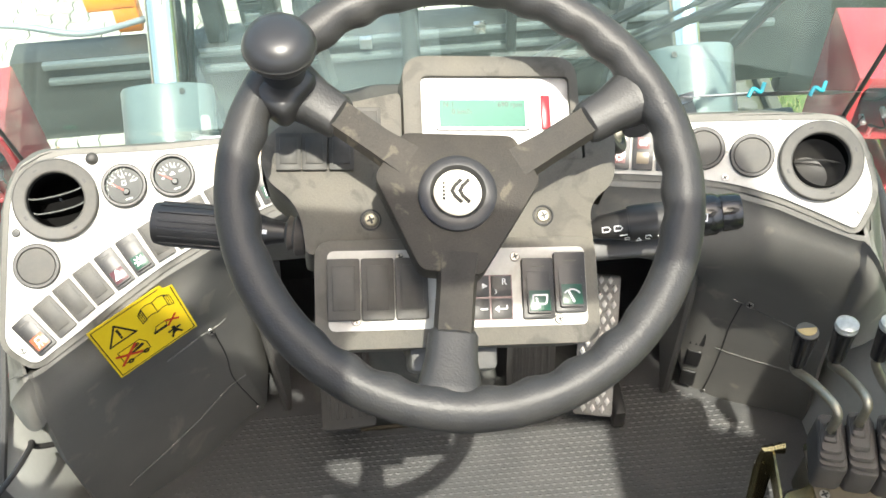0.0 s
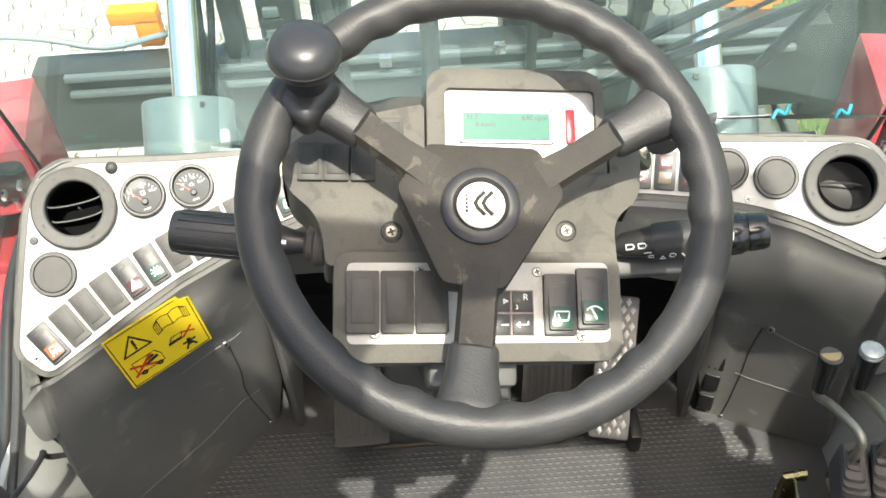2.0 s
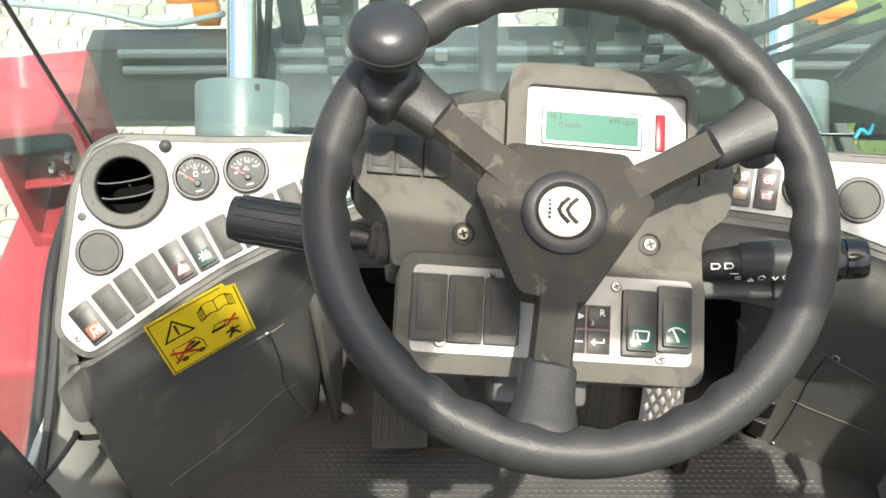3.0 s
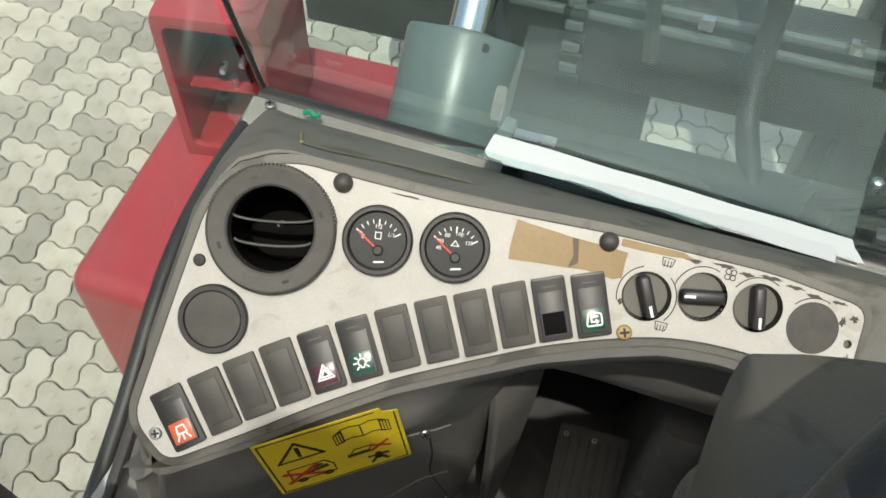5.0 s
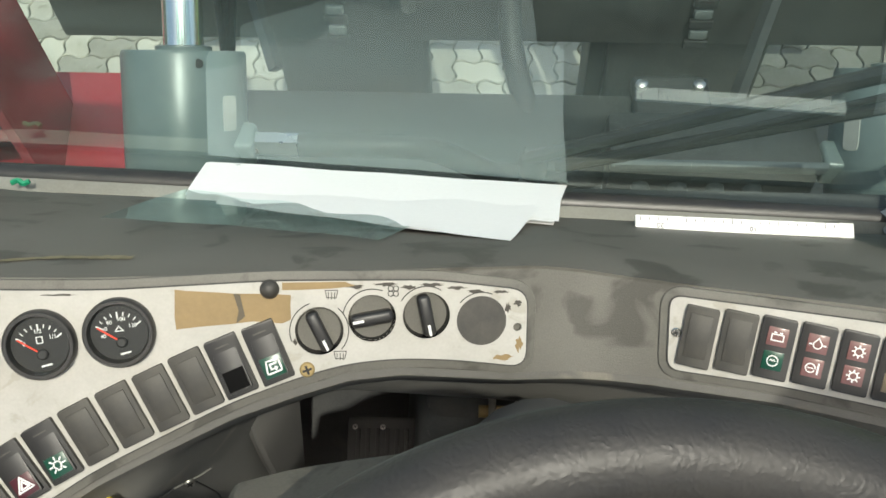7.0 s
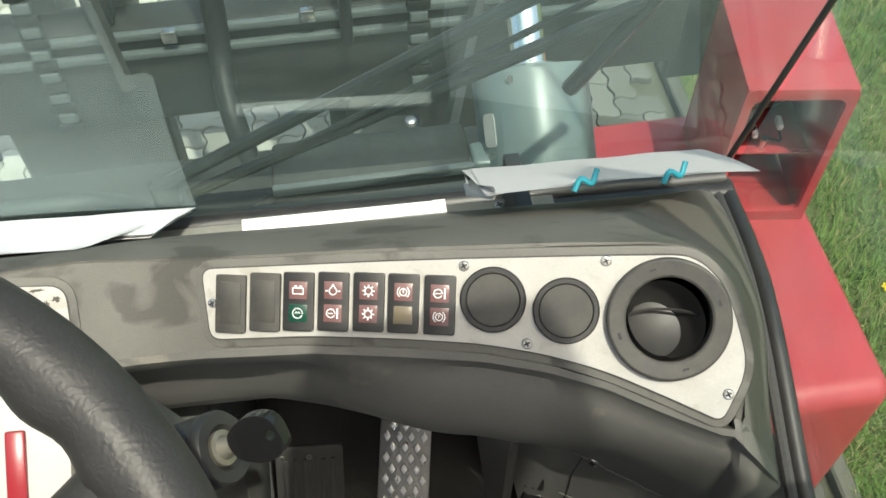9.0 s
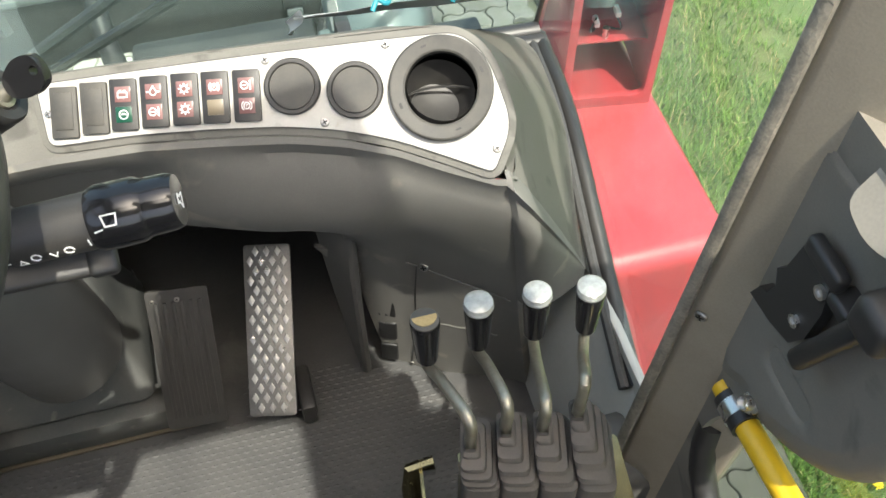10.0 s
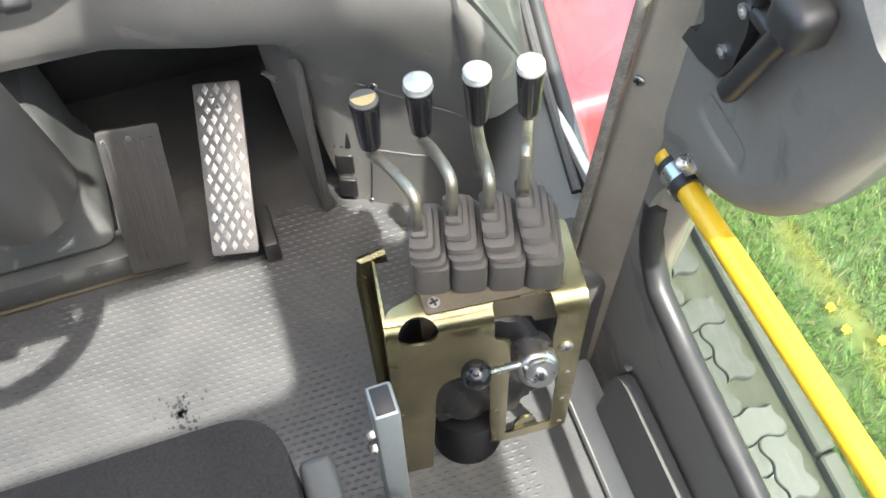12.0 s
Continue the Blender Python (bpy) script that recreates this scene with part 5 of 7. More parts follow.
part("seam", lathe([(0.0264, -0.0012), (0.0270, 0.0), (0.0264, 0.0012)], 48, m=KNOB, cap=False), M["black"], knob)
part("stem", lathe([(0.019, 0.034), (0.016, 0.046), (0.0135, 0.068)], 24, cap=True), M["black"], knob)
part("clamp", box((0.034, 0.044, 0.034), (0.006, -0.008, 0.028), 0.009, 3, m=turn(-40)), M["black"], knob)

for ob in (wheel, knob):
    ob.parent = column
    ob.matrix_parent_inverse = COL.inverted()

# stalks
def revolve_x(profile, m, seg=28):
    return lathe([(r, x) for x, r in profile], seg, m=m @ turn(90, "Y"))


gear = thing("gear_stalk", axes(COL @ Vector((-0.118, -0.012, -0.040)), COL.to_3x3() @ Vector((-1, 0.12, -0.15)), COL.to_3x3() @ Vector((0, 0, 1))), "black gear selector stalk with a ribbed grip", "stalk")
part("boot", revolve_x([(-0.004, 0.017), (0.004, 0.019), (0.007, 0.013), (0.011, 0.015), (0.014, 0.010)], Matrix.Identity(4)), M["rubber"], gear)
part("stem", revolve_x([(0.010, 0.008), (0.026, 0.011), (0.042, 0.016)], Matrix.Identity(4)), M["black"], gear)
grip = revolve_x([(0.040, 0.0160), (0.046, 0.0182), (0.120, 0.0186), (0.126, 0.0176), (0.128, 0.0)], Matrix.Identity(4))
part("grip", grip, M["black"], gear)
for a in range(0, 360, 24):
    part("rib", box((0.072, 0.0030, 0.0018), (0.084, 0, 0.0186), 0.0007, m=turn(a, "X")), M["black"], gear)
part("marks", box((0.004, 0.0035, 0.0006), (0.030, 0.0, 0.0135), 0, m=turn(-12, "X")), M["white"], gear)

ind = thing("indicator_stalk", axes(COL @ Vector((0.122, -0.012, -0.046)), COL.to_3x3() @ Vector((1, 0.06, 0.30)), COL.to_3x3() @ Vector((0, 0, 1))) @ Matrix.Diagonal((1.04, 1.04, 1.04, 1)), "black turn-signal and wiper stalk with white symbols", "stalk")
part("boot", revolve_x([(-0.004, 0.015), (0.004, 0.017), (0.007, 0.010)], Matrix.Identity(4)), M["rubber"], ind)
part("stem", revolve_x([(0.006, 0.006), (0.016, 0.007), (0.020, 0.010), (0.045, 0.0135)], Matrix.Identity(4)), M["black"], ind)
stalk_grip = part("grip", revolve_x([(0.045, 0.0150), (0.050, 0.0158), (0.092, 0.0160)], Matrix.Identity(4)), M["black"], ind)
part("collar", revolve_x([(0.092, 0.0168), (0.096, 0.0182), (0.116, 0.0178), (0.122, 0.0150)], Matrix.Identity(4)), M["blackgloss"], ind)
button = part("end_button", revolve_x([(0.122, 0.0160), (0.134, 0.0156), (0.138, 0.0140), (0.1385, 0.0)], Matrix.Identity(4)), M["blackgloss"], ind)
for x, a in ((0.026, 20), (0.036, 20)):
    tx = stroke([(x - 0.003, -0.002), (x + 0.002, -0.002), (x + 0.0035, 0), (x + 0.002, 0.002), (x - 0.003, 0.002)], 0.0008, 0.0125, closed=True, m=turn(a, "X"))
    part("symbol", tx, M["white"], ind)
for x in (0.060, 0.078):
    tx = stroke(arc(x, 0, 0.0025, 0, 300, 8), 0.0008, 0.0159, m=turn(60, "X"))
    part("symbol", tx, M["white"], stalk_grip)
for pts, x, a, z in (([(-0.003, 0), (0.003, 0)], 0.040, 50, 0.0130), ([(0, -0.002), (0, 0.002)], 0.090, 52, 0.0161), ([(-0.002, -0.002), (0.002, -0.002), (0.002, 0.002), (-0.002, 0.002), (-0.002, -0.002)], 0.043, 72, 0.0134), ([(0, 0.002), (0.002, -0.002), (-0.002, -0.002), (0, 0.002)], 0.052, 66, 0.0160), ([(-0.002, 0), (0.002, 0.0006)], 0.098, 30, 0.0183), ([(-0.002, 0.002), (0, -0.002), (0.002, 0.002)], 0.070, 64, 0.0160)):
    part("symbol", stroke([(x + u, v) for u, v in pts], 0.0008, z, m=turn(a, "X")), M["white"], stalk_grip)
horn = stroke([(-0.004, -0.0025), (-0.001, -0.0015), (0.004, -0.004), (0.004, 0.004), (-0.001, 0.0015), (-0.004, 0.0025)], 0.0010, 0, closed=True, m=Matrix.Translation((0.1387, 0, 0.001)) @ turn(90, "Y"))
part("horn_symbol", horn, M["white"], button)
tx = stroke([(0.102, -0.003), (0.108, -0.003), (0.109, 0.003), (0.101, 0.003)], 0.0008, 0.018, closed=True, m=turn(15, "X"))
part("symbol", tx, M["white"], ind)
aux = thing("lower_stalk", axes(COL @ Vector((0.110, -0.030, -0.060)), COL.to_3x3() @ Vector((1, 0.06, 0.0)), COL.to_3x3() @ Vector((0, 0, 1))), "flat black auxiliary lever below the stalk", "stalk")
part("arm", box((0.105, 0.020, 0.012), (0.055, 0, 0), 0.004, 3), M["black"], aux)
part("tip", box((0.018, 0.023, 0.015), (0.102, 0, 0.001), 0.004, 3), M["black"], aux)
key = thing("ignition_key", axes(COL @ Vector((0.168, 0.079, -0.062)), COL.to_3x3() @ Vector((-0.276, 0.619, 0.095)), COL.to_3x3() @ Vector((0.72, 0.22, 0.66))), "black-headed ignition key standing in its lock", "key")
part("lock", lathe([(0.0175, -0.035), (0.018, -0.006), (0.0165, -0.004), (0.0165, -0.002), (0.018, -0.001), (0.018, 0.003), (0.0165, 0.005), (0.011, 0.005), (0.0085, 0.002), (0, 0.002)], 28, cap=False), M["black"], key)
part("barrel", lathe([(0.0085, 0.002), (0.0085, 0.0045), (0.006, 0.005), (0.004, 0.010), (0, 0.012)], 18, cap=False), M["leverrod"], key)
head = slab(rounded([(-0.006, 0.011), (0.006, 0.011), (0.0125, 0.026), (0.009, 0.041), (-0.009, 0.041), (-0.0125, 0.026)], 0.007, 5), 0.007, [(0.0, 0.036, 0.003)], bevel=0.0015, m=turn(90, "X") @ Matrix.Translation((0, 0, 0.003)))
part("key_head", head, M["blackgloss"], key)


# ---- pedals and floor ----
def pedal(m, w, l, name, label, style):
    th = thing(name, m, label, "pedal")
    pad = part("pad", slab(rounded([(-w / 2, 0), (w / 2, 0), (w / 2, l), (-w / 2, l)], 0.006, 3), 0.006, bevel=0.001), M["alu" if style == "alu" else "pedalrubber"], th)
    if style == "alu":
        for i in range(17):
            for j in range(4 if i % 2 else 3):
                x = (j - (1.5 if i % 2 else 1)) * 0.0158
                y = 0.012 + i * (l - 0.022) / 16
                d = slab([(0, -0.0078), (0.0050, 0), (0, 0.0078), (-0.0050, 0)], 0.0020, bevel=0.0007, m=Matrix.Translation((x, y, 0.0019)))
                part("tread_stud", d, M["stud"], pad)
    else:
        for k in range(6):
            x = (k - 2.5) * w / 7.2
            part("tread_rib", box((0.0055, l * 0.84, 0.0035), (x, l * 0.5, 0.0012), 0.0012), M["pedalrubber"], pad)
        for x, y in ((-w * 0.40, l * 0.93), (0.0, l * 0.93)):
            screw(Matrix.Translation((x, y, 0.0)), 0.0035, parent=th)
    part("arm", box((0.016, l * 0.6, 0.02), (0, l * 0.55, -0.018), 0.003), M["mast"], th)
    return th


gas = pedal(axes((0.231, 0.322, 0.058), (0.99, -0.235, 0.03), (-0.06, -0.58, 0.81)), 0.066, 0.243, "accelerator_pedal", "bright aluminium accelerator pedal with raised diamond studs", "alu")
pedal(axes((0.126, 0.343, 0.042), (0.99, -0.06, -0.06), (0.0, -0.86, 0.52)), 0.082, 0.215, "brake_pedal", "black ribbed rubber brake pedal", "rib")
pedal(axes((-0.180, 0.318, 0.098), (0.99, 0.02, 0.0), (-0.02, -0.22, 0.97)), 0.090, 0.205, "clutch_pedal", "black ribbed rubber clutch pedal", "rib")
treadle = thing("pedal_box", None, "grey-blue steel box under the pedals", "box")
part("front", box((0.29, 0.05, 0.055), (-0.02, 0.395, 0.028), 0.004), M["greybox"], treadle)
part("rear", box((0.20, 0.16, 0.10), (-0.03, 0.52, 0.05), 0.006), M["mast"], treadle)
shoe = thing("shaft_housing", None, "scratched grey-blue moulded housing at the foot of the steering column", "housing")
rows = []
for z, x0, x1, y0 in ((0.062, -0.155, 0.075, 0.392), (0.070, -0.158, 0.077, 0.390), (0.105, -0.150, 0.068, 0.408), (0.125, -0.143, 0.060, 0.420), (0.20, -0.138, 0.055, 0.435), (0.27, -0.130, 0.046, 0.452), (0.285, -0.120, 0.036, 0.464)):
    rows.append([Vector((x, y, z)) for x, y in rounded([(x0, y0), (x1, y0), (x1, 0.60), (x0, 0.60)], 0.022, 5)])
b = loft(rows, closed=True)
b.faces.new([v for v in b.verts][-len(rows[0]):])
part("cover", b, M["greybox"], shoe)
for x in (-0.045, -0.015):
    part("clevis", box((0.008, 0.03, 0.05), (x, 0.465, 0.305), 0.003, 2), M["steel"], shoe)
part("pin", sweep([(-0.06, 0.46, 0.315), (0.0, 0.46, 0.315)], 0.007, 12), M["brass"], shoe)
part("tread_edge", box((0.30, 0.006, 0.006), (-0.02, 0.367, 0.004), 0.001), M["grime_and_hollow"], treadle)
part("hinge_block", box((0.022, 0.075, 0.05), (0.282, 0.36, 0.028), 0.006, m=gas.matrix_world.inverted()), M["black"], gas)

# raised pattern of the floor mat
verts, faces = [], []
for i in range(78):
    for j in range(62):
        x, y = -0.52 + i * 0.0135 + (0.00675 if j % 2 else 0), -0.16 + j * 0.0093
        if y > wall_y(x) - 0.01 or (abs(x - 0.02) < 0.17 and y > 0.36):
            continue
        k = len(verts)
        a, b = 0.0058, 0.0027
        verts += [(x - a, y, 0), (x, y - b, 0), (x + a, y, 0), (x, y + b, 0), (x - a * 0.4, y, 0.0016), (x + a * 0.4, y, 0.0016)]
        faces += [(k, k + 1, k + 5, k + 4), (k + 1, k + 2, k + 5), (k + 2, k + 3, k + 4, k + 5), (k + 3, k, k + 4)]
me = bpy.data.meshes.new("mat_pattern")
me.from_pydata(verts, [], faces)
me.materials.append(M["floor"])
tagged(new("mat_pattern", me), "raised grain of the rubber floor mat", "floor mat", kind="stuff")
stain = thing("floor_stain", Matrix.Translation((0.103, 0.140, 0.0)), "dark sticky spot on the floor mat", "stain")
rnd = random.Random(3)
for k in range(70):
    r = 0.0032 if k < 6 else rnd.uniform(0.0008, 0.0026)
    x, y = rnd.gauss(0, 0.008 if k < 40 else 0.018), rnd.gauss(0, 0.010 if k < 40 else 0.022)
    blot = [(x + r * (0.6 + 0.6 * rnd.random()) * math.cos(2 * math.pi * j / 14), y + 1.3 * r * (0.6 + 0.6 * rnd.random()) * math.sin(2 * math.pi * j / 14)) for j in range(14)]
    part("blot", slab(blot, 0.0008, m=Matrix.Translation((0, 0, 0.0019))), M["hose"], stain)

# ---- side console details ----
def flap(sx, x, y):
    """The upright fin in front of the floor vent."""
    th = thing("kick_panel_fin", None, "plastic fin beside the footwell, darkened for painted-in shade", "trim")
    rows = []
    d = Vector((-sx * 0.45, 0.89, 0))
    s = Vector((0.89, sx * 0.45, 0)) * 0.007
    for z, w, f in ((0.004, 0.004, 0.0), (0.05, 0.016, -0.004), (0.12, 0.030, -0.009), (0.20, 0.045, -0.014), (0.29, 0.062, -0.016), (0.345, 0.075, -0.010), (0.365, 0.080, 0.004)):
        c = Vector((x + sx * f * 0.3, y + f, z))
        rows.append([c - s, c - s * 0.5 - d * 0.004, c + s * 0.5 - d * 0.004, c + s, c + s + d * w, c - s + d * w])
    # console colour, darker than the dash, puts the footwell's shade into the blade
    part("blade", loft(rows, closed=True), M["console"], th)
    if sx < 0:
        return th
    web = slab([(-0.008, 0.0), (0.055, 0.0), (0.0, 0.055), (-0.004, 0.06)], 0.006, m=basis((x, y + 0.004, 0.30), (-sx * 0.86, 0.5, 0), (0, 0, -1), (-0.5, -sx * 0.86, 0)))
    part("gusset", web, M["dash"], th)
    return th


flap(-1, -0.302, 0.424)
flap(1, 0.380, 0.388)
for sx, x0, y0, x1, y1 in ((-1, -0.375, 0.415, -0.345, 0.452), (1, 0.432, 0.402, 0.404, 0.414)):
    vent = thing("floor_vent", None, "slotted floor vent in the side console", "vent", "floor vents")
    c = Vector(((x0 + x1) / 2, (y0 + y1) / 2 - 0.012, 0.13))
    m = axes(c, (x1 - x0, y1 - y0, 0), (-(y1 - y0) * sx, -abs(x1 - x0), 0))
    for k in range(3):
        part("slot", box((0.026, 0.044, 0.006), (0, (k - 1) * 0.062 + 0.03, 0.004), 0.006, 3, m=turn(0)), M["ink"], vent)
    vent.matrix_world = m


FACE = [ob for ob in dashboard.children if ob.name == "face"][0]


def on_face(x, z, off=0.0):
    """The point of the dashboard's face at x and height z."""
    hit, place, normal, _ = FACE.ray_cast((x, -0.6, z), (0, 1, 0))
    return place + Vector((0, -off, 0)) if hit else Vector((x, wall_y(x), z))


def seam(points, off, r):
    """A line along the dashboard's face through (x, z) points."""
    pts = [Vector((x, z, 0)) for x, z in points]
    return sweep([on_face(p.x, p.y, off) for p in spline(pts, 8)], r, 6)


ridge_r = [(0.440, 0.302), (0.453, 0.300), (0.52, 0.290), (0.555, 0.287)]
low_r = [(0.446, 0.142), (0.4535, 0.143), (0.515, 0.146), (0.555, 0.148)]
for lines, split, spot in (((ridge_r, low_r), [(0.453, 0.299), (0.4535, 0.143), (0.447, 0.004)], (0.459, 0.308)),
                           (([(-0.335, 0.36), (-0.358, 0.350), (-0.42, 0.345)], [(-0.345, 0.160), (-0.363, 0.152), (-0.43, 0.128), (-0.50, 0.105), (-0.54, 0.09)]), [(-0.356, 0.335), (-0.357, 0.25), (-0.363, 0.164), (-0.350, 0.02)], (-0.358, 0.346))):
    kp = dashboard
    for ln in lines:
        part("ridge", seam(ln, -0.0002, 0.0016), M["face"], kp)
    part("joint", seam(split, 0.0, 0.0011), M["ink"], kp)
    for p, r in ((spot, 0.006), (split[-1], 0.0035)):
        screw(axes(on_face(p[0], p[1] + 0.004, 0.003), (1, 0.6 if p[0] < 0 else -0.6, 0), (0.5 if p[0] < 0 else -0.5, -0.8, 0.3)), r, parent=kp)

sticker = thing("warning_sticker", axes((-0.4023, 0.2545, 0.5032), (0.82, 0.55, 0.07), (0.5875, -0.8084, -0.0368)) @ Matrix.Translation((0.0, 0.011, 0.0)) @ turn(2), "yellow warning sticker with black pictograms on the console", "sticker")
sw_, sh_ = 0.118, 0.118
part("sheet", slab(rounded([(-sw_ / 2, -sh_ / 2), (sw_ / 2, -sh_ / 2), (sw_ / 2, sh_ / 2 - 0.013), (sw_ / 2 - 0.012, sh_ / 2 - 0.009), (sw_ / 2 - 0.014, sh_ / 2), (-sw_ / 2, sh_ / 2)], 0.0015, 2), 0.0006, m=Matrix.Translation((0, 0, 0.006))), M["sticker"], sticker)
INK_Z = 0.006
ic = stroke([(0.040, 0.0545), (-0.0555, 0.0545), (-0.0555, -0.0555), (0.0555, -0.0555), (0.0555, 0.045)], 0.0013, INK_Z)
# warning triangle
ic = stroke([(-0.047, 0.008), (-0.009, 0.008), (-0.028, 0.042)], 0.0026, INK_Z, bm=ic, closed=True)
ic = stroke([(-0.028, 0.031), (-0.028, 0.020)], 0.0036, INK_Z, bm=ic)
ic = stroke([(-0.028, 0.0135), (-0.028, 0.0160)], 0.0030, INK_Z, bm=ic)
# open book with page edges on both sides
ic = stroke([(0.010, 0.040), (0.0175, 0.042), (0.026, 0.039), (0.0345, 0.042), (0.042, 0.040), (0.042, 0.017), (0.0345, 0.019), (0.026, 0.016), (0.0175, 0.019), (0.010, 0.017)], 0.0012, INK_Z, bm=ic, closed=True)
ic = stroke([(0.026, 0.039), (0.026, 0.016)], 0.0011, INK_Z, bm=ic)
for k in (1, 2, 3):
    d = 0.0024 * k
    for x, e in ((0.010, -1), (0.042, 1)):
        ic = stroke([(x, 0.040 - d * 0.5), (x + e * d, 0.040 - d), (x + e * d, 0.015 - d * 0.4), (x, 0.017 - d * 0.3)], 0.0009, INK_Z, bm=ic)
# van outline on two wheels with a dark load
ic = stroke([(-0.044, -0.038), (-0.006, -0.038), (-0.006, -0.022), (-0.012, -0.010), (-0.044, -0.010)], 0.0012, INK_Z, bm=ic, closed=True)
for x in (-0.036, -0.013):
    ic = stroke(arc(x, -0.039, 0.0030, 0, 360, 10), 0.0026, INK_Z, bm=ic)
for x, y, w in ((-0.020, -0.018, 0.0045), (-0.016, -0.024, 0.0055), (-0.024, -0.026, 0.0040)):
    ic = stroke([(x - 0.004, y), (x + 0.003, y + 0.002)], w, INK_Z, bm=ic)
# block with a lifted lid, and a small branching mark below it
ic = stroke([(0.008, -0.020), (0.024, -0.020), (0.030, -0.008), (0.014, -0.008)], 0.0011, INK_Z, bm=ic, closed=True)
ic = stroke([(0.009, -0.0185), (0.025, -0.0185)], 0.0048, INK_Z, bm=ic)
for p, q, w in (((0.032, -0.030), (0.032, -0.040), 0.0050), ((0.024, -0.034), (0.040, -0.034), 0.0034), ((0.030, -0.038), (0.025, -0.047), 0.0030), ((0.034, -0.038), (0.039, -0.047), 0.0030)):
    ic = stroke([p, q], w, INK_Z, bm=ic)
part("pictogram", ic, M["ink"], sticker)
ic = stroke([(-0.047, -0.038), (-0.020, -0.012)], 0.0040, INK_Z + 0.0004)
part("red_cross", stroke([(-0.048, -0.016), (-0.018, -0.034)], 0.0040, INK_Z + 0.0004, bm=ic), M["inkred"], sticker)
ic = stroke([(0.028, -0.020), (0.043, -0.006)], 0.0030, INK_Z + 0.0004)
part("red_cross", stroke([(0.028, -0.008), (0.044, -0.018)], 0.0030, INK_Z + 0.0004, bm=ic), M["inkred"], sticker)

# ---- hydraulic levers on their bracket ----
EB = Vector((0.963, -0.270, 0)).normalized()
BR = axes((0.4275, -0.004, 0.430), EB, (0, 0, 1))
bracket = thing("lever_bracket", BR, "yellow-passivated sheet steel bracket holding the levers", "bracket")
BF = BR.inverted() @ basis((0.367, -0.044, 0.430), (0.991, -0.134, 0), (0.134, 0.991, 0), (0, 0, 1))
RB = 0.020
LB = RB * math.pi / 2


def folded(outline, holes):
    """A sheet folded down over its front edge: outline in x and run along the sheet, 0 where the fold begins."""
    b = slab(outline, 0.003, holes)
    for k in range(9):
        bmesh.ops.bisect_plane(b, geom=b.verts[:] + b.edges[:] + b.faces[:], plane_co=(0, -LB * k / 8, 0), plane_no=(0, 1, 0))
    for v in b.verts:
        x, s, w = v.co
        if s >= 0:
            v.co = (x, RB + s, w)
        elif s > -LB:
            a = -s / RB
            v.co = (x, RB - (RB + w) * math.sin(a), -RB + (RB + w) * math.cos(a))
        else:
            v.co = (x, -w, -RB + (s + LB))
    bmesh.ops.transform(b, matrix=BF, verts=b.verts)
    return b


def run(z):
    return z + RB - LB


sheet_line = rounded([(0.036, 0.075), (0.034, 0.018), (0.0, 0.006), (0.0, run(-0.42)), (0.036, run(-0.415)), (0.044, run(-0.16)), (0.056, run(-0.130)), (0.090, run(-0.130)), (0.102, run(-0.16)), (0.111, run(-0.366)), (0.205, run(-0.345)), (0.196, run(-0.03)), (0.194, 0.075)], [0.004, 0.010, 0.010, 0.004, 0.004, 0.03, 0.02, 0.02, 0.02, 0.006, 0.012, 0.01, 0.008], 5)
window_line = rounded([(0.102, -0.002), (0.160, -0.002), (0.165, run(-0.03)), (0.166, run(-0.11)), (0.178, run(-0.14)), (0.184, run(-0.322)), (0.128, run(-0.338)), (0.121, run(-0.062)), (0.103, run(-0.050))], [0.006, 0.006, 0.006, 0.01, 0.006, 0.006, 0.006, 0.004, 0.008], 4)
hole_line = arc(0.0285, -0.024, 0.0195, 360, 13, 27)
part("sheet", folded(sheet_line, [hole_line, window_line]), M["zinc"], bracket)
part("side_plate", slab(rounded([(0.012, -0.004), (0.092, 0.0), (0.092, -0.10), (0.03, -0.20), (0.004, -0.415), (0.0, -0.02)], 0.010, 3), 0.003, [rounded([(0.03, -0.03), (0.07, -0.03), (0.06, -0.09), (0.03, -0.14)], 0.01, 3)], m=BF @ basis((0.0, 0, 0), (0, 1, 0), (0, 0, 1), (1, 0, 0))), M["zinc"], bracket)
part("rear_arm", sweep([BF @ Vector(p) for p in ((0.012, 0.088, 0.0), (-0.008, 0.086, -0.002), (-0.010, 0.082, -0.03), (-0.006, 0.04, -0.24), (0.0, 0.004, -0.41))], 0.006, 8, flat=2.0), M["zinc"], bracket)
part("clip", slab(rounded([(0.140, -0.345), (0.152, -0.345), (0.152, -0.318), (0.162, -0.318), (0.162, -0.302), (0.146, -0.302), (0.140, -0.315)], 0.002, 2), 0.004, m=BF @ Matrix.Translation((0, 0.003, 0)) @ turn(90, "X")), M["zinc"], bracket)
front_m = BF @ turn(90, "X")
for x, y in ((0.048, 0.026), (0.160, 0.034)):
    screw(BF @ Matrix.Translation((x, y, 0.0)), 0.0075, parent=bracket)
# added dark box that stands for the shaded hollow below the boots
part("inner_wall", box((0.142, 0.060, 0.070), (0.106, 0.052, -0.039), 0.004, m=BF), M["grime_and_hollow"], bracket)
base_strip = slab(rounded([(0.038, 0.014), (0.175, 0.020), (0.178, 0.085), (0.034, 0.085)], 0.004, 2), 0.002, m=BF @ Matrix.Translation((0, 0, 0.003)))
part("boot_plate", base_strip, M["grime_and_hollow"], bracket, "rusty strip under the boots")
for x, z in ((0.181, -0.098), (0.112, -0.128), (0.190, -0.17), (0.192, -0.25), (0.196, -0.327), (0.114, -0.25), (0.116, -0.352)):
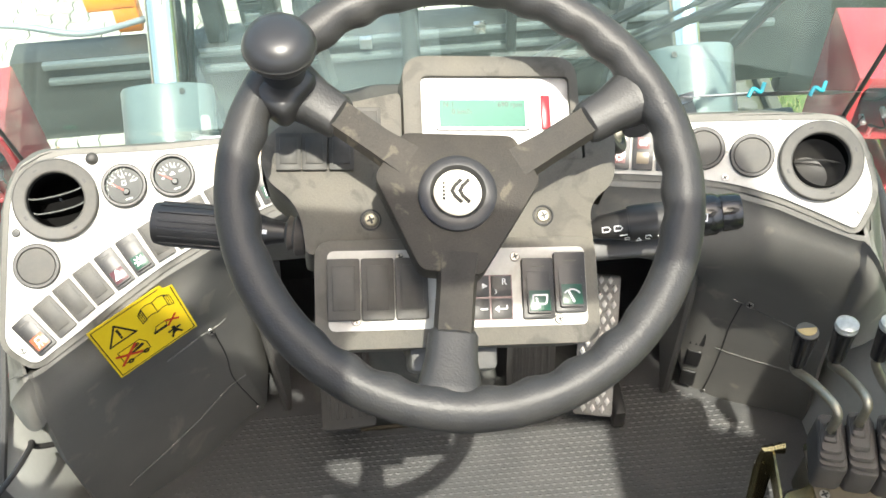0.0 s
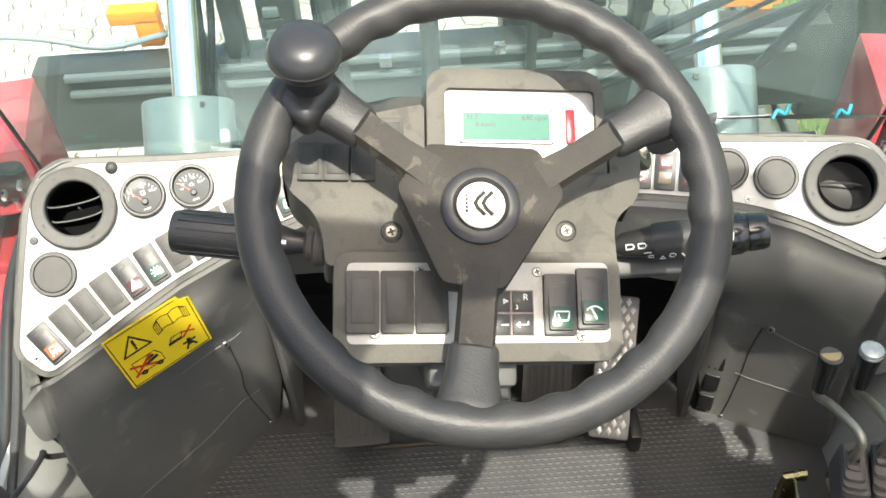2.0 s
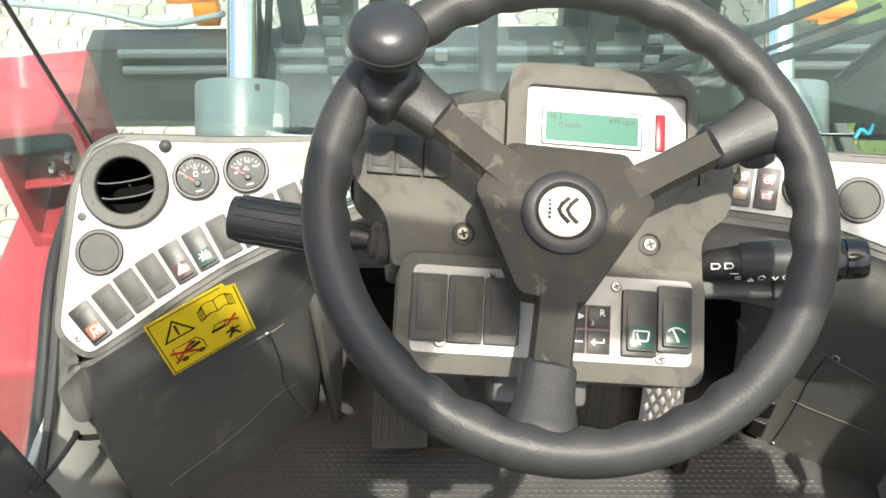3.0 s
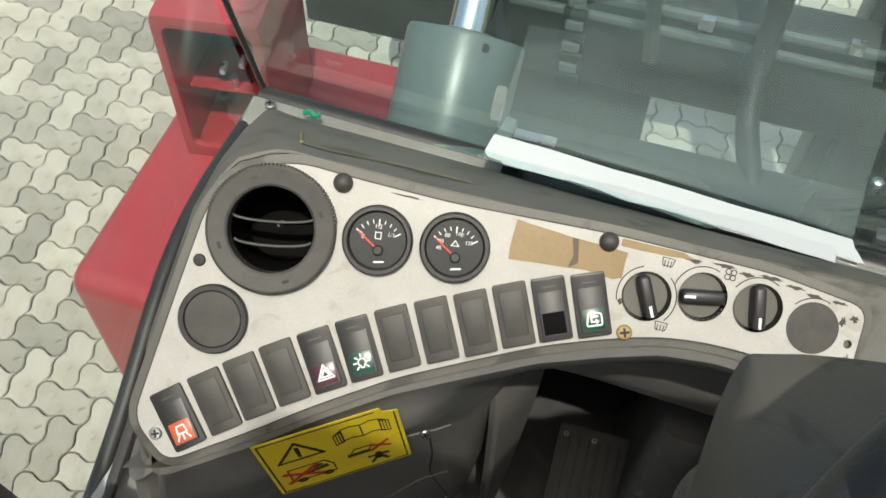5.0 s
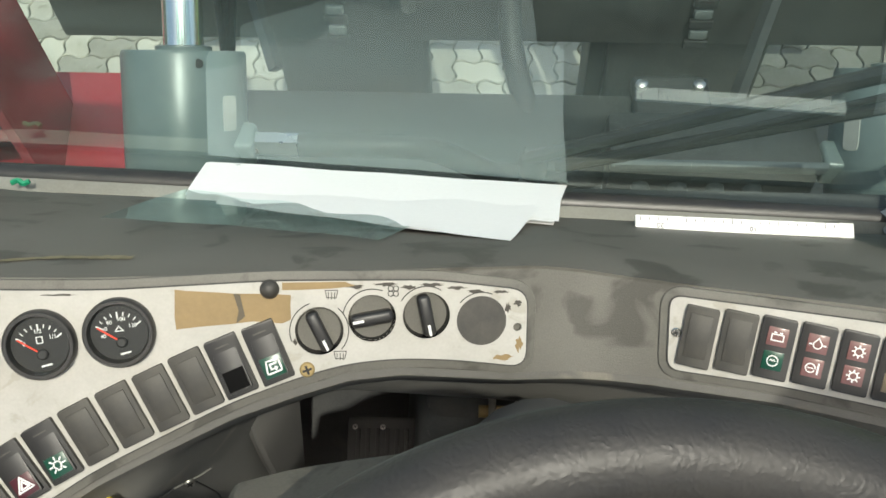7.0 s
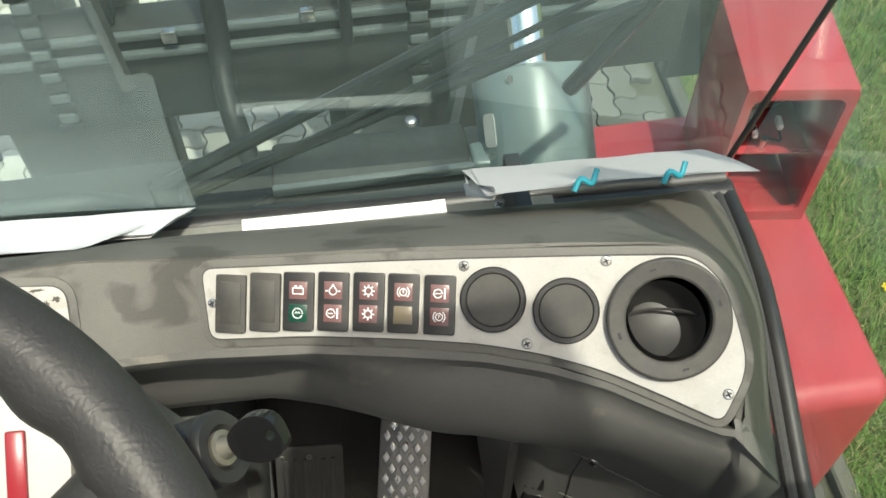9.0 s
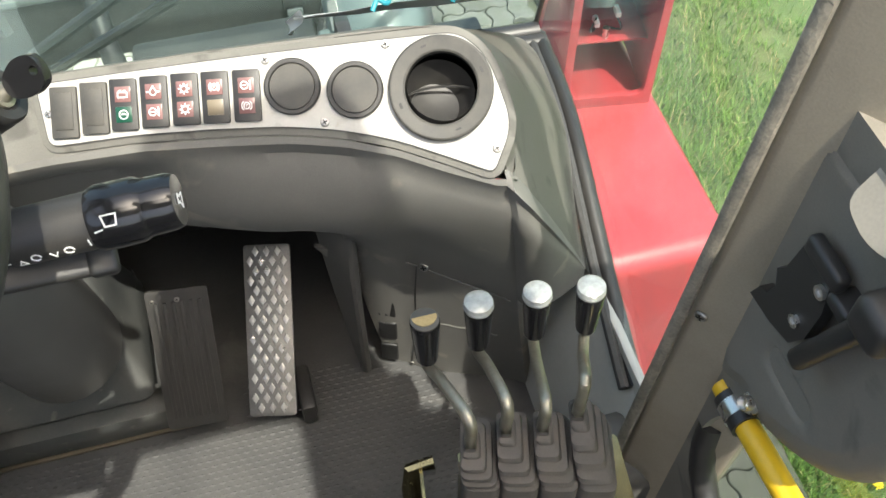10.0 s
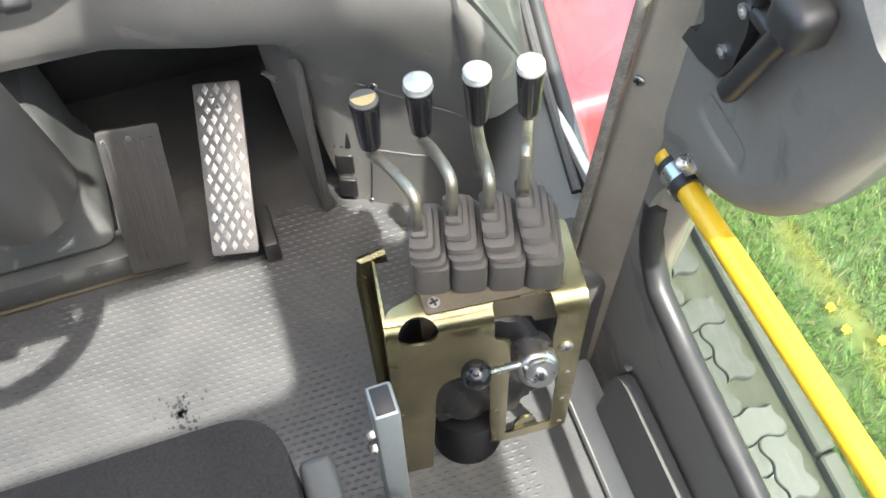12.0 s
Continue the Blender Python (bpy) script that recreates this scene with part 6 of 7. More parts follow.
    screw(front_m @ Matrix.Translation((x, z, 0.0)), 0.008 if z == -0.098 else (0.005 if z == -0.128 else 0.003), parent=bracket)
gaiter = thing("lever_gaiter", None, "black leather gaiter hanging behind the bracket", "gaiter")
rows = []
for z, s in ((0.385, 0.3), (0.38, 0.75), (0.34, 0.93), (0.315, 0.90), (0.29, 1.0), (0.265, 0.93), (0.24, 1.02), (0.215, 0.95), (0.19, 0.98), (0.165, 0.97), (0.140, 0.85), (0.118, 0.5)):
    ring = []
    for k in range(72):
        a = 2 * math.pi * k / 72
        w = 0.96 + 0.20 * abs(math.sin(a * 5 + z * 26)) + 0.14 * abs(math.sin(a * 3.5 - z * 70)) - 0.20 * max(0.0, math.sin(a * 7 + z * 38)) ** 3 + 0.03 * math.sin(a * 17 + z * 90)
        ring.append(BR @ BF @ Vector((0.096 + 0.080 * s * w * math.cos(a), 0.046 + 0.036 * s * w * math.sin(a), z - 0.43)))
    rows.append(ring)
part("skirt", loft(rows, closed=True), M["leather"], gaiter)
duct = thing("corrugated_duct", None, "black corrugated hose rising from the floor", "hose")
ring = [(0.043 + (0.0045 if k % 2 else 0), 0.0 + k * 0.0042) for k in range(30)]
part("hose", lathe(ring, 40, m=Matrix.Translation((0.462, -0.012, 0.0)), cap=True), M["leather"], duct)
cyl_valve = thing("park_valve", BR, "small steel valve with a black ball-headed lever", "valve")
mv = BF @ Matrix.Translation((0.146, 0.0, -0.105)) @ turn(58, "X")
part("body", lathe([(0.0, 0.036), (0.016, 0.036), (0.0175, 0.034), (0.018, 0.031), (0.021, 0.0285), (0.022, 0.025), (0.0235, -0.012), (0.020, -0.016)], 32, m=mv), M["steel"], cyl_valve)
part("bolt", lathe([(0.0, 0.042), (0.005, 0.041), (0.0068, 0.035)], 18, m=mv, cap=False), M["chrome"], cyl_valve)
part("arm", sweep([BF @ Vector((0.130, -0.014, -0.088)), BF @ Vector((0.090, -0.028, -0.062))], 0.0040, 10), M["steel"], cyl_valve)
part("ball", lathe([(0.0155 * math.sin(math.pi * k / 14), -0.0155 * math.cos(math.pi * k / 14)) for k in range(15)], 24, m=BF @ Matrix.Translation((0.079, -0.030, -0.056)), cap=False), M["blackgloss"], cyl_valve)

BOOT_TOP = [(0.4175, 0.0165, 0.515), (0.452, 0.0215, 0.520), (0.4845, 0.0145, 0.520), (0.520, 0.020, 0.530)]
KNOB_TOP = [(0.3963, 0.1051, 0.6012), (0.4499, 0.1132, 0.5907), (0.5079, 0.1152, 0.5813), (0.5595, 0.1080, 0.5814)]
for i, (bt, kt) in enumerate(zip(BOOT_TOP, KNOB_TOP)):
    lever = thing("hydraulic_lever", None, "bent steel lever with a tapered black knob" + (" and brass top" if i == 0 else " and clear cap"), "lever", "hydraulic levers")
    bt, kt = Vector(bt), Vector(kt)
    axis = (Vector((0.0, 0.10, 1.0)) + Vector(((-0.05, -0.02, 0.0, 0.03)[i], 0, 0))).normalized()
    foot = kt - axis * 0.068
    p1 = bt + Vector((0, 0, 0.035 if i != 2 else 0.03)) + (foot - bt) * 0.06
    p2 = bt.lerp(foot, 0.62) + Vector((0, 0, 0.012 if i in (0, 1) else (0.0 if i == 2 else -0.004)))
    p3 = foot - axis * 0.014
    rod = spline([bt - Vector((0, 0, 0.03)), bt, p1, p2, p3, foot], 6)
    part("rod", sweep(rod, 0.0056, 12), M["leverrod"], lever)
    km = axes(foot, (1, 0, 0), axis)
    grip = part("knob", lathe([(0.0096, 0.0), (0.0103, 0.004), (0.0132, 0.050), (0.0136, 0.055), (0.0130, 0.057)], 28, m=km), M["blackgloss"], lever)
    if i == 0:
        part("top", lathe([(0.0128, 0.056), (0.0128, 0.0585), (0.0118, 0.0590), (0, 0.0590)], 28, m=km, cap=False), M["blank"], grip, "bare top of a knob without its cap")
        half_disc = slab([(0.0112 * math.cos(radians(q)), 0.0112 * math.sin(radians(q)) - 0.002) for q in range(0, 181, 12)], 0.001, m=km @ Matrix.Translation((0, 0.001, 0.0598)) @ turn(180))
        part("insert", half_disc, M["brass"], grip, "tan half-round insert")
    else:
        part("clear_cap", lathe([(0.0136, 0.0555), (0.0139, 0.0580), (0.0132, 0.0590), (0.0139, 0.0600), (0.0131, 0.0635), (0.0095, 0.0658), (0, 0.0666)], 28, m=km, cap=False), M["clearcap"], grip, "clear domed cap")
    boot = thing("lever_boot", None, "dusty pleated rubber boot round a lever", "boot", "lever boots")
    bc = BR @ Vector((-0.004 + 0.0352 * i, 0.022, 0.0))
    rows = []
    for h, s, drift in ((0.0, 0.97, 0), (0.006, 1.0, 0), (0.043, 0.98, 0), (0.046, 0.95, 0), (0.0475, 0.84, .08), (0.049, 0.84, .1), (0.051, 0.93, .15), (0.0555, 0.91, .25), (0.057, 0.74, .3), (0.0585, 0.74, .35), (0.0605, 0.83, .42), (0.065, 0.80, .5), (0.0665, 0.60, .58), (0.068, 0.60, .62), (0.070, 0.66, .7), (0.074, 0.62, .78), (0.0755, 0.44, .85), (0.077, 0.46, .9), (0.080, 0.43, .95), (0.082, 0.30, 1), (0.088, 0.27, 1)):
        c = bc.lerp(Vector((bt.x, bt.y, bc.z)), drift)
        half = (0.0176 * s, 0.037 * (s if s > 0.5 else s * 0.8))
        ring = rounded([(-half[0], -half[1]), (half[0], -half[1]), (half[0], half[1]), (-half[0], half[1])], min(half) * 0.55, 3)
        rows.append([c + EB * x + Vector((0.27, 0.963, 0)) * y + Vector((0, 0, h)) for x, y in ring])
    b = loft(rows, closed=True)
    part("bellows", b, M["rubber"], boot)

cable = thing("sill_cable", None, "short black cable end lying on the pale sill", "cable")
part("cord", sweep(spline([(-0.545, 0.25, 0.262), (-0.600, 0.215, 0.305), (-0.603, 0.208, 0.330), (-0.600, 0.195, 0.338), (-0.605, 0.15, 0.355), (-0.62, 0.10, 0.37)], 6), 0.0042, 8), M["black"], cable)

# ---- seat and armrest post ----
seat = thing("driver_seat", None, "driver's seat with a dark woollen cushion", "seat")
cush = slab(rounded([(-0.26, -0.62), (0.255, -0.62), (0.255, -0.105), (-0.26, -0.105)], 0.05, 8), 0.11, bevel=0.028, m=Matrix.Translation((0, 0, 0.50)))
part("cushion", cush, M["seat"], seat)
part("base", box((0.40, 0.42, 0.36), (0, -0.40, 0.20), 0.03, 3), M["console"], seat)
part("side_cover", box((0.03, 0.16, 0.05), (0.272, -0.22, 0.43), 0.008, 3), M["greybox"], seat)
post = thing("armrest_post", None, "grey square steel tube with two bolts", "post")
part("tube", box((0.026, 0.036, 0.40), (0.345, -0.090, 0.20), 0.004), M["tubegrey"], post)
# black plate painted in for the shaded hollow of the tube
part("opening", box((0.019, 0.028, 0.004), (0.345, -0.090, 0.3995), 0.001), M["ink"], post)
for z in (0.335, 0.295):
    part("bolt", lathe([(0.0065, 0), (0.0065, 0.006), (0.004, 0.009), (0, 0.009)], 6, m=Matrix.Translation((0.331, -0.095, z)) @ turn(-90, "Y")), M["steel"], post)
part("cross_tube", sweep([(0.345, -0.13, 0.18), (0.20, -0.135, 0.18)], 0.012, 16), M["tubegrey"], post)

# ---- right-hand door ----
door = thing("door", None, "cab door with a moulded grey lining and a low window", "door")
DOOR = basis((0.672, 0, 0), (0, 1, 0), (0, 0, 1), (1, 0, 0))
lining = slab(rounded([(0.095, 0.02), (-0.95, 0.02), (-0.95, 0.90), (-0.85, 0.90), (-0.85, 0.275), (-0.12, 0.318), (-0.035, 0.330), (0.008, 0.375), (0.0, 0.47), (-0.040, 0.560), (-0.080, 0.615), (-0.125, 0.67), (-0.155, 0.80), (-0.165, 0.88), (0.034, 0.88), (0.05, 0.60), (0.085, 0.30)], [0.02, 0.02, 0.02, 0.02, 0.05, 0.05, 0.03, 0.03, 0.03, 0.03, 0.04, 0.05, 0.05, 0.02, 0.02, 0.02, 0.02], 5), 0.02, bevel=0.005, m=DOOR)
panel = part("lining", lining, M["lining"], door)
part("window_seal", sweep([DOOR @ Vector((a, b, -0.007)) for a, b in ((0.006, 0.44), (0.003, 0.400), (-0.010, 0.362), (-0.040, 0.331), (-0.12, 0.320), (-0.85, 0.277))], 0.014, 10), M["black"], panel)
# the bulging moulding that carries the latch, with a shallow thumb hollow
bulge_line = spline([Vector((a, b, 0)) for a, b in ((0.035, 0.53), (-0.01, 0.535), (-0.050, 0.545), (-0.092, 0.573), (-0.131, 0.615), (-0.155, 0.668), (-0.178, 0.775), (-0.195, 0.90), (0.0, 0.925), (0.030, 0.90), (0.036, 0.75))], 16, closed=True)
mid = Vector((-0.05, 0.73, 0))
rows = []
for f, x in ((1.0, 0.700), (1.0, 0.674), (0.99, 0.666), (0.97, 0.660), (0.94, 0.656), (0.90, 0.653), (0.85, 0.651), (0.80, 0.650)) + tuple((0.78 - 0.02 * k, 0.649) for k in range(22)) + ((0.2, 0.649), (0.02, 0.649)):
    row = []
    for p in bulge_line:
        q = mid + (p - mid) * f
        hollow = math.exp(-(((q.x + 0.055) / 0.028) ** 4 + ((q.y - 0.638) / 0.0125) ** 4))
        row.append(Vector((x + 0.012 * hollow + 0.05 * max(0.0, -q.x - 0.10) + 0.8 * max(0.0, q.y - 0.838), q.x, q.y)))
    rows.append(row)
moulding = part("moulding", loft(rows, closed=True), M["lining"], door, "grey-black moulding with a thumb hollow")
# lighter than the lining: sunlight on the moulding's top, put into the colour
ledge = slab(rounded([(-0.030, 0.835), (-0.060, 0.830), (-0.118, 0.850), (-0.165, 0.835), (-0.20, 0.845), (-0.23, 0.87), (-0.24, 0.945), (-0.02, 0.945)], 0.012, 4), 0.016, bevel=0.004, m=basis((0.648 - 0.6 * 0.835, 0, 0.835 * 0.2), (0, 1, 0), (0.6, 0, 0.8), (0.8, 0, -0.6)))
part("ledge", ledge, M["pale"], moulding, "ledge above the latch, paler for painted-in sunlight")
pocket = part("pocket", slab(rounded([(-0.048, 0.03), (-0.80, 0.03), (-0.80, 0.20), (-0.062, 0.190)], [0.01, 0.02, 0.02, 0.035], 6), 0.016, bevel=0.006, m=basis((0.646, 0, 0), (0, 1, 0), (0, 0, 1), (1, 0, 0))), M["console"], door)
# black strip stands in for the shade down inside the pocket
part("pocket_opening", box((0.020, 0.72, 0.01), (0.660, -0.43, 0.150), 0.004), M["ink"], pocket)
part("pocket_end", box((0.024, 0.012, 0.15), (0.654, -0.058, 0.105), 0.004), M["console"], pocket)
pg = part("pane", box((0.004, 0.90, 0.70), (0.684, -0.42, 0.62), 0), M["sideglass"], door)
pg.visible_shadow = False
latch = thing("door_latch", None, "black door latch with two screws and a knob", "latch")
LATCH = basis((0.640, 0, 0), (0, 1, 0), (0, 0, 1), (1, 0, 0))
base_plate = part("plate", slab([(0.004, 0.690), (-0.002, 0.708), (-0.011, 0.712), (-0.015, 0.728), (-0.009, 0.742), (-0.016, 0.752), (-0.022, 0.790), (-0.056, 0.790), (-0.062, 0.760), (-0.060, 0.725), (-0.050, 0.703), (-0.025, 0.694)], 0.012, bevel=0.002, m=LATCH @ Matrix.Translation((0, 0, 0.004))), M["black"], latch)
part("hinge_strip", box((0.012, 0.042, 0.016), (0.636, -0.042, 0.792), 0.004, 3), M["black"], latch)
part("rivet_step", box((0.004, 0.010, 0.018), (0.643, -0.030, 0.735), 0.0015), M["black"], base_plate)
arm_axis = axes((0.634, -0.075, 0.752), (0, -0.30, 0.954), (-1, 0, 0))
arm = part("lever", box((0.112, 0.017, 0.016), (0, -0.004, 0), 0.006, 3, m=arm_axis), M["black"], latch)
part("lever_tab", box((0.03, 0.024, 0.012), (0.645, -0.070, 0.780), 0.004, 3), M["black"], arm)
part("handle_knob", box((0.032, 0.036, 0.034), (0.628, -0.106, 0.822), 0.010, 4, m=None), M["black"], arm)
for y, z in ((-0.053, 0.775), (-0.046, 0.728)):
    part("eyelet", lathe([(0.0055, 0), (0.0055, 0.003), (0.0033, 0.003), (0.0033, 0.0005), (0, 0.0005)], 20, m=Matrix.Translation((0.6322, y, z)) @ turn(-90, "Y"), cap=False), M["steel"], base_plate)
rail = thing("grab_rail", None, "yellow painted tubular grab rail along the door", "handrail")
RAIL = [Vector(p) for p in ((0.655, 0.006, 0.522), (0.655, -0.155, 0.5435), (0.655, -0.313, 0.5645), (0.655, -0.85, 0.636))]
d = (RAIL[1] - RAIL[0]).normalized()
part("tube", sweep(spline(RAIL, 6), 0.0116, 20), M["yellow"], rail)
part("collar", sweep([RAIL[0] + d * 0.012, RAIL[0] + d * 0.046], 0.0150, 22), M["black"], rail)
part("ring", sweep([RAIL[0] + d * 0.020, RAIL[0] + d * 0.036], 0.0160, 22), M["steel"], rail)
part("bolt", lathe([(0.0068, 0), (0.0068, 0.010), (0.0052, 0.012), (0.0052, 0.008), (0.0, 0.008)], 18, m=Matrix.Translation((0.650, -0.034, 0.566)) @ turn(-60, "Y")), M["steel"], rail)
part("flange", lathe([(0.0100, 0), (0.0100, 0.003), (0.007, 0.004)], 18, m=Matrix.Translation((0.652, -0.034, 0.565)) @ turn(-60, "Y")), M["steel"], rail)


# ---- papers and rule on the dashboard ----
def sheet(name, corners, material, label, category, bow=0.004, n=14, layers=1, ragged=0.0):
    th = thing(name, None, label, category)
    for k in range(layers):
        rnd = random.Random(7 + k)
        along, back = Vector(corners[1]) - Vector(corners[0]), Vector(corners[3]) - Vector(corners[0])
        a, b, c, d = [Vector(p) + along.normalized() * rnd.uniform(-1, 1) * ragged + back.normalized() * rnd.uniform(-1, 1) * ragged * 0.5 for p in corners]
        off = Vector((0, 0, 0.0009 * k))
        rows = []
        for i in range(7):
            f = i / 6
            row = []
            for j in range(n + 1):
                g = j / n
                p = a.lerp(b, g).lerp(d.lerp(c, g), f)
                p = p + off
                p.z = max(p.z, on_top(p.x, p.y) + 0.002 + 0.0009 * k) + bow * math.sin(math.pi * g) * (1 - f) + bow * 0.5 * math.sin(math.pi * f) + 0.001 * math.sin(g * 17 + k)
                row.append(p)
            rows.append(row)
        part("leaf", loft(rows), M[material], th)
    return th


sheet("paper_stack", [(-0.377, 0.632, 0.470), (0.010, 0.604, 0.480), (0.034, 0.732, 0.362), (-0.386, 0.734, 0.392)], "paper", "untidy stack of white paper sheets against the windscreen", "paper", 0.002, layers=7, ragged=0.010)
sheet("loose_sheets", [(-0.335, 0.606, 0.500), (-0.036, 0.524, 0.572), (0.004, 0.655, 0.440), (-0.350, 0.690, 0.420)], "paper", "two skewed white sheets under the paper stack", "paper", 0.002, layers=2, ragged=0.006)
sheet("plastic_sleeve", [(-0.403, 0.516, 0.609), (-0.150, 0.503, 0.604), (-0.100, 0.62, 0.470), (-0.385, 0.66, 0.450)], "sleeve", "clear plastic sleeve lying under the papers", "sleeve", 0.004)
sheet("folded_sheet", [(0.362, 0.512, 0.592), (0.652, 0.530, 0.556), (0.676, 0.690, 0.410), (0.366, 0.648, 0.474)], "greypaper", "folded grey sheet of paper on the dashboard", "paper", 0.006, layers=2, ragged=0.005)
curl = [Vector((0.366 + 0.004 * math.cos(radians(a)), 0.0, 0.010 * math.sin(radians(a)) + 0.010)) for a in range(-90, 100, 20)]
rolled = loft([[Vector((0.0, 0.515, 0.582)) + p for p in curl], [Vector((-0.012, 0.580, 0.512)) + p for p in curl], [Vector((-0.002, 0.646, 0.452)) + p for p in curl]])
part("rolled_edge", rolled, M["greypaper"], bpy.data.objects["folded_sheet"])
for x, y, z in ((0.458, 0.514, 0.590), (0.552, 0.520, 0.577)):
    tie = thing("blue_string", None, "short knot of blue string on the paper", "string", "blue strings")
    part("knot", sweep(spline([(x - 0.012, y - 0.008, z), (x - 0.004, y, z + 0.008), (x + 0.006, y - 0.004, z + 0.004), (x + 0.014, y + 0.008, z + 0.010)], 4), 0.0030, 8), M["cableblue"], tie)
rule = thing("folding_rule", axes((0.2225, 0.6355, on_top(0.2225, 0.6355) + 0.010), (0.2323, -0.001, -0.008), (0, -0.25, 0.97)), "white folding rule closed on the dashboard", "ruler")
part("stick", box((0.222, 0.016, 0.006), (-0.006, 0, 0), 0.001), M["paper"], rule)
part("end_cap", box((0.016, 0.017, 0.007), (0.111, 0, 0), 0.001), M["white"], rule)
tx = bmesh.new()
for k in range(22):
    tx = box((0.0008, 0.006 if k % 5 == 0 else 0.0035, 0.0003), (-0.112 + k * 0.010, 0.004, 0.0031), 0, bm=tx)
tx = lettering("20", 0.008, Matrix.Translation((-0.090, -0.003, 0.0031)) @ turn(180), bm=tx)
tx = lettering("10", 0.008, Matrix.Translation((0.010, -0.003, 0.0031)) @ turn(180), bm=tx)
part("marks", tx, M["ink"], rule)
residue = thing("glue_residue", None, "old yellowed strip of glue on the dashboard top", "residue")
def smear(points, wide, name, material):
    """A thin uneven film along points on the dashboard's top."""
    rows = [[], []]
    line = spline([Vector((x, y, 0)) for x, y in points], 8)
    for k, p in enumerate(line):
        w = wide * (0.8 + 0.35 * math.sin(k * 2.1) * math.sin(k * 0.7))
        for row, s in zip(rows, (-1, 1)):
            row.append(Vector((p.x, p.y + s * w, on_top(p.x, p.y + s * w) + 0.0012)))
    part(name, loft(rows), M[material], residue)


smear([(-0.462, 0.431), (-0.414, 0.446), (-0.384, 0.450), (-0.348, 0.452)], 0.0032, "strip", "oldglue")
smear([(-0.486, 0.430), (-0.474, 0.430), (-0.462, 0.431)], 0.0028, "strip", "oldglue")
smear([(-0.372, 0.4515), (-0.347, 0.4525)], 0.0042, "strip", "oldglue")
tab = [Vector((x, y, on_top(x, y) + 0.002)) for x, y in ((-0.4865, 0.431), (-0.494, 0.445), (-0.506, 0.4695))]
part("upright_tab", sweep(tab, 0.0018, 6), M["oldglue"], residue)
scrap = thing("green_scrap", None, "small scrap of green plastic on the ledge", "scrap")
part("scrap", sweep(spline([(-0.634, 0.711, 0.377), (-0.626, 0.714, 0.379), (-0.619, 0.711, 0.377), (-0.612, 0.714, 0.378)], 4), 0.0035, 6), M["greenscrap"], scrap)

# ---- outside: fenders, lamp boxes, cylinders, mast ----
def fender(sx, x_in, x_out, y0, y1):
    th = thing("front_fender", None, "red painted front fender of the forklift", "fender", "front fenders")
    bend, roll = 0.045, 0.030
    line = [((y1, -0.300), (0, 1)), ((y0 + bend, -0.300), (0, 1))]
    line += [((y0 + bend - bend * math.sin(radians(t)), -0.300 - bend + bend * math.cos(radians(t))), (-math.sin(radians(t)), math.cos(radians(t)))) for t in range(15, 91, 15)]
    line += [((y0, -0.91), (-1, 0))]
    across = [(x_in, 0.0), (x_out - roll, 0.0)] + [(x_out - roll + roll * math.sin(radians(t)), roll * (1 - math.cos(radians(t)))) for t in range(15, 91, 15)] + [(x_out, 0.12)]
    shell = [[Vector((sx * x, y - ny * d, z - nz * d)) for x, d in across] for (y, z), (ny, nz) in line]
    part("deck", loft(shell), M["red"], th)
    strip = part("reflector", box((0.006, 0.10, 0.022), (sx * (x_out + 0.001), y0 + 0.36, -0.345), 0.002), M["cream"], th, "faded cream side reflector")
    part("reflector_end", box((0.007, 0.012, 0.020), (sx * (x_out + 0.002), y0 + 0.305, -0.345), 0.002), M["orange"], strip, "orange end of the reflector")
    return th


fender(-1, 0.70, 1.222, 0.732, 1.48)
fender(1, 0.70, 1.202, 0.640, 1.385)


def lamp_box(sx, x, y, z0, h):
    """A red headlamp housing, open at the back, on the fender."""
    th = thing("headlamp_housing", None, "red sheet-metal headlamp housing, open at the back", "lamp housing", "headlamp housings")
    w, d = 0.205, 0.26
    m = Matrix.Translation((sx * x, y, z0)) @ turn(-sx * 8, "Z")
    t = 0.008
    part("top", box((w, d, t), (0, d / 2, h), 0.004, 2, m=m), M["red"], th)
    for s in (-1, 1):
        part("side", box((t, d, h), (s * (w / 2 - t / 2), d / 2, h / 2), 0.003, 2, m=m), M["red"], th)
    part("front", box((w, t, h), (0, d, h / 2), 0.003, 2, m=m), M["darkred"], th)
    shelf = part("shelf", box((w - 0.012, d * 0.6, 0.006), (0, d * 0.55, h * 0.36), 0.001, m=m), M["red"], th)
    lamp = part("lamp_bowl", lathe([(0.02, -0.05), (0.05, -0.03), (0.07, 0.02), (0.075, 0.05)], 28, m=m @ Matrix.Translation((0, d * 0.62, h * 0.66)) @ turn(-90, "X")), M["mast"], th)
    part("bolt", sweep([(0, d * 0.3, h * 0.36), (0, d * 0.3, h * 0.36 + 0.03)], 0.008, 10, m=m), M["steel"], shelf)
    opening = rounded([(-w / 2 + 0.016, 0.03), (w / 2 - 0.016, 0.03), (w / 2 - 0.016, h - 0.022), (-w / 2 + 0.016, h - 0.022)], 0.022, 4)
    rim_line = rounded([(-w / 2 - 0.002, 0.0), (w / 2 + 0.002, 0.0), (w / 2 + 0.002, h + 0.005), (-w / 2 - 0.002, h + 0.005)], [0.002, 0.002, 0.02, 0.02], 4)
    part("back_frame", slab(rim_line, 0.014, [opening], bevel=0.004, m=m @ Matrix.Translation((0, -0.002, 0)) @ turn(90, "X")), M["red"], th)
    for k in (-1, 1):
        part("plug", box((0.012, 0.03, 0.014), (k * 0.022, d * 0.34, h * 0.50 + k * 0.012), 0.003, m=m), M["greypaper"], th)
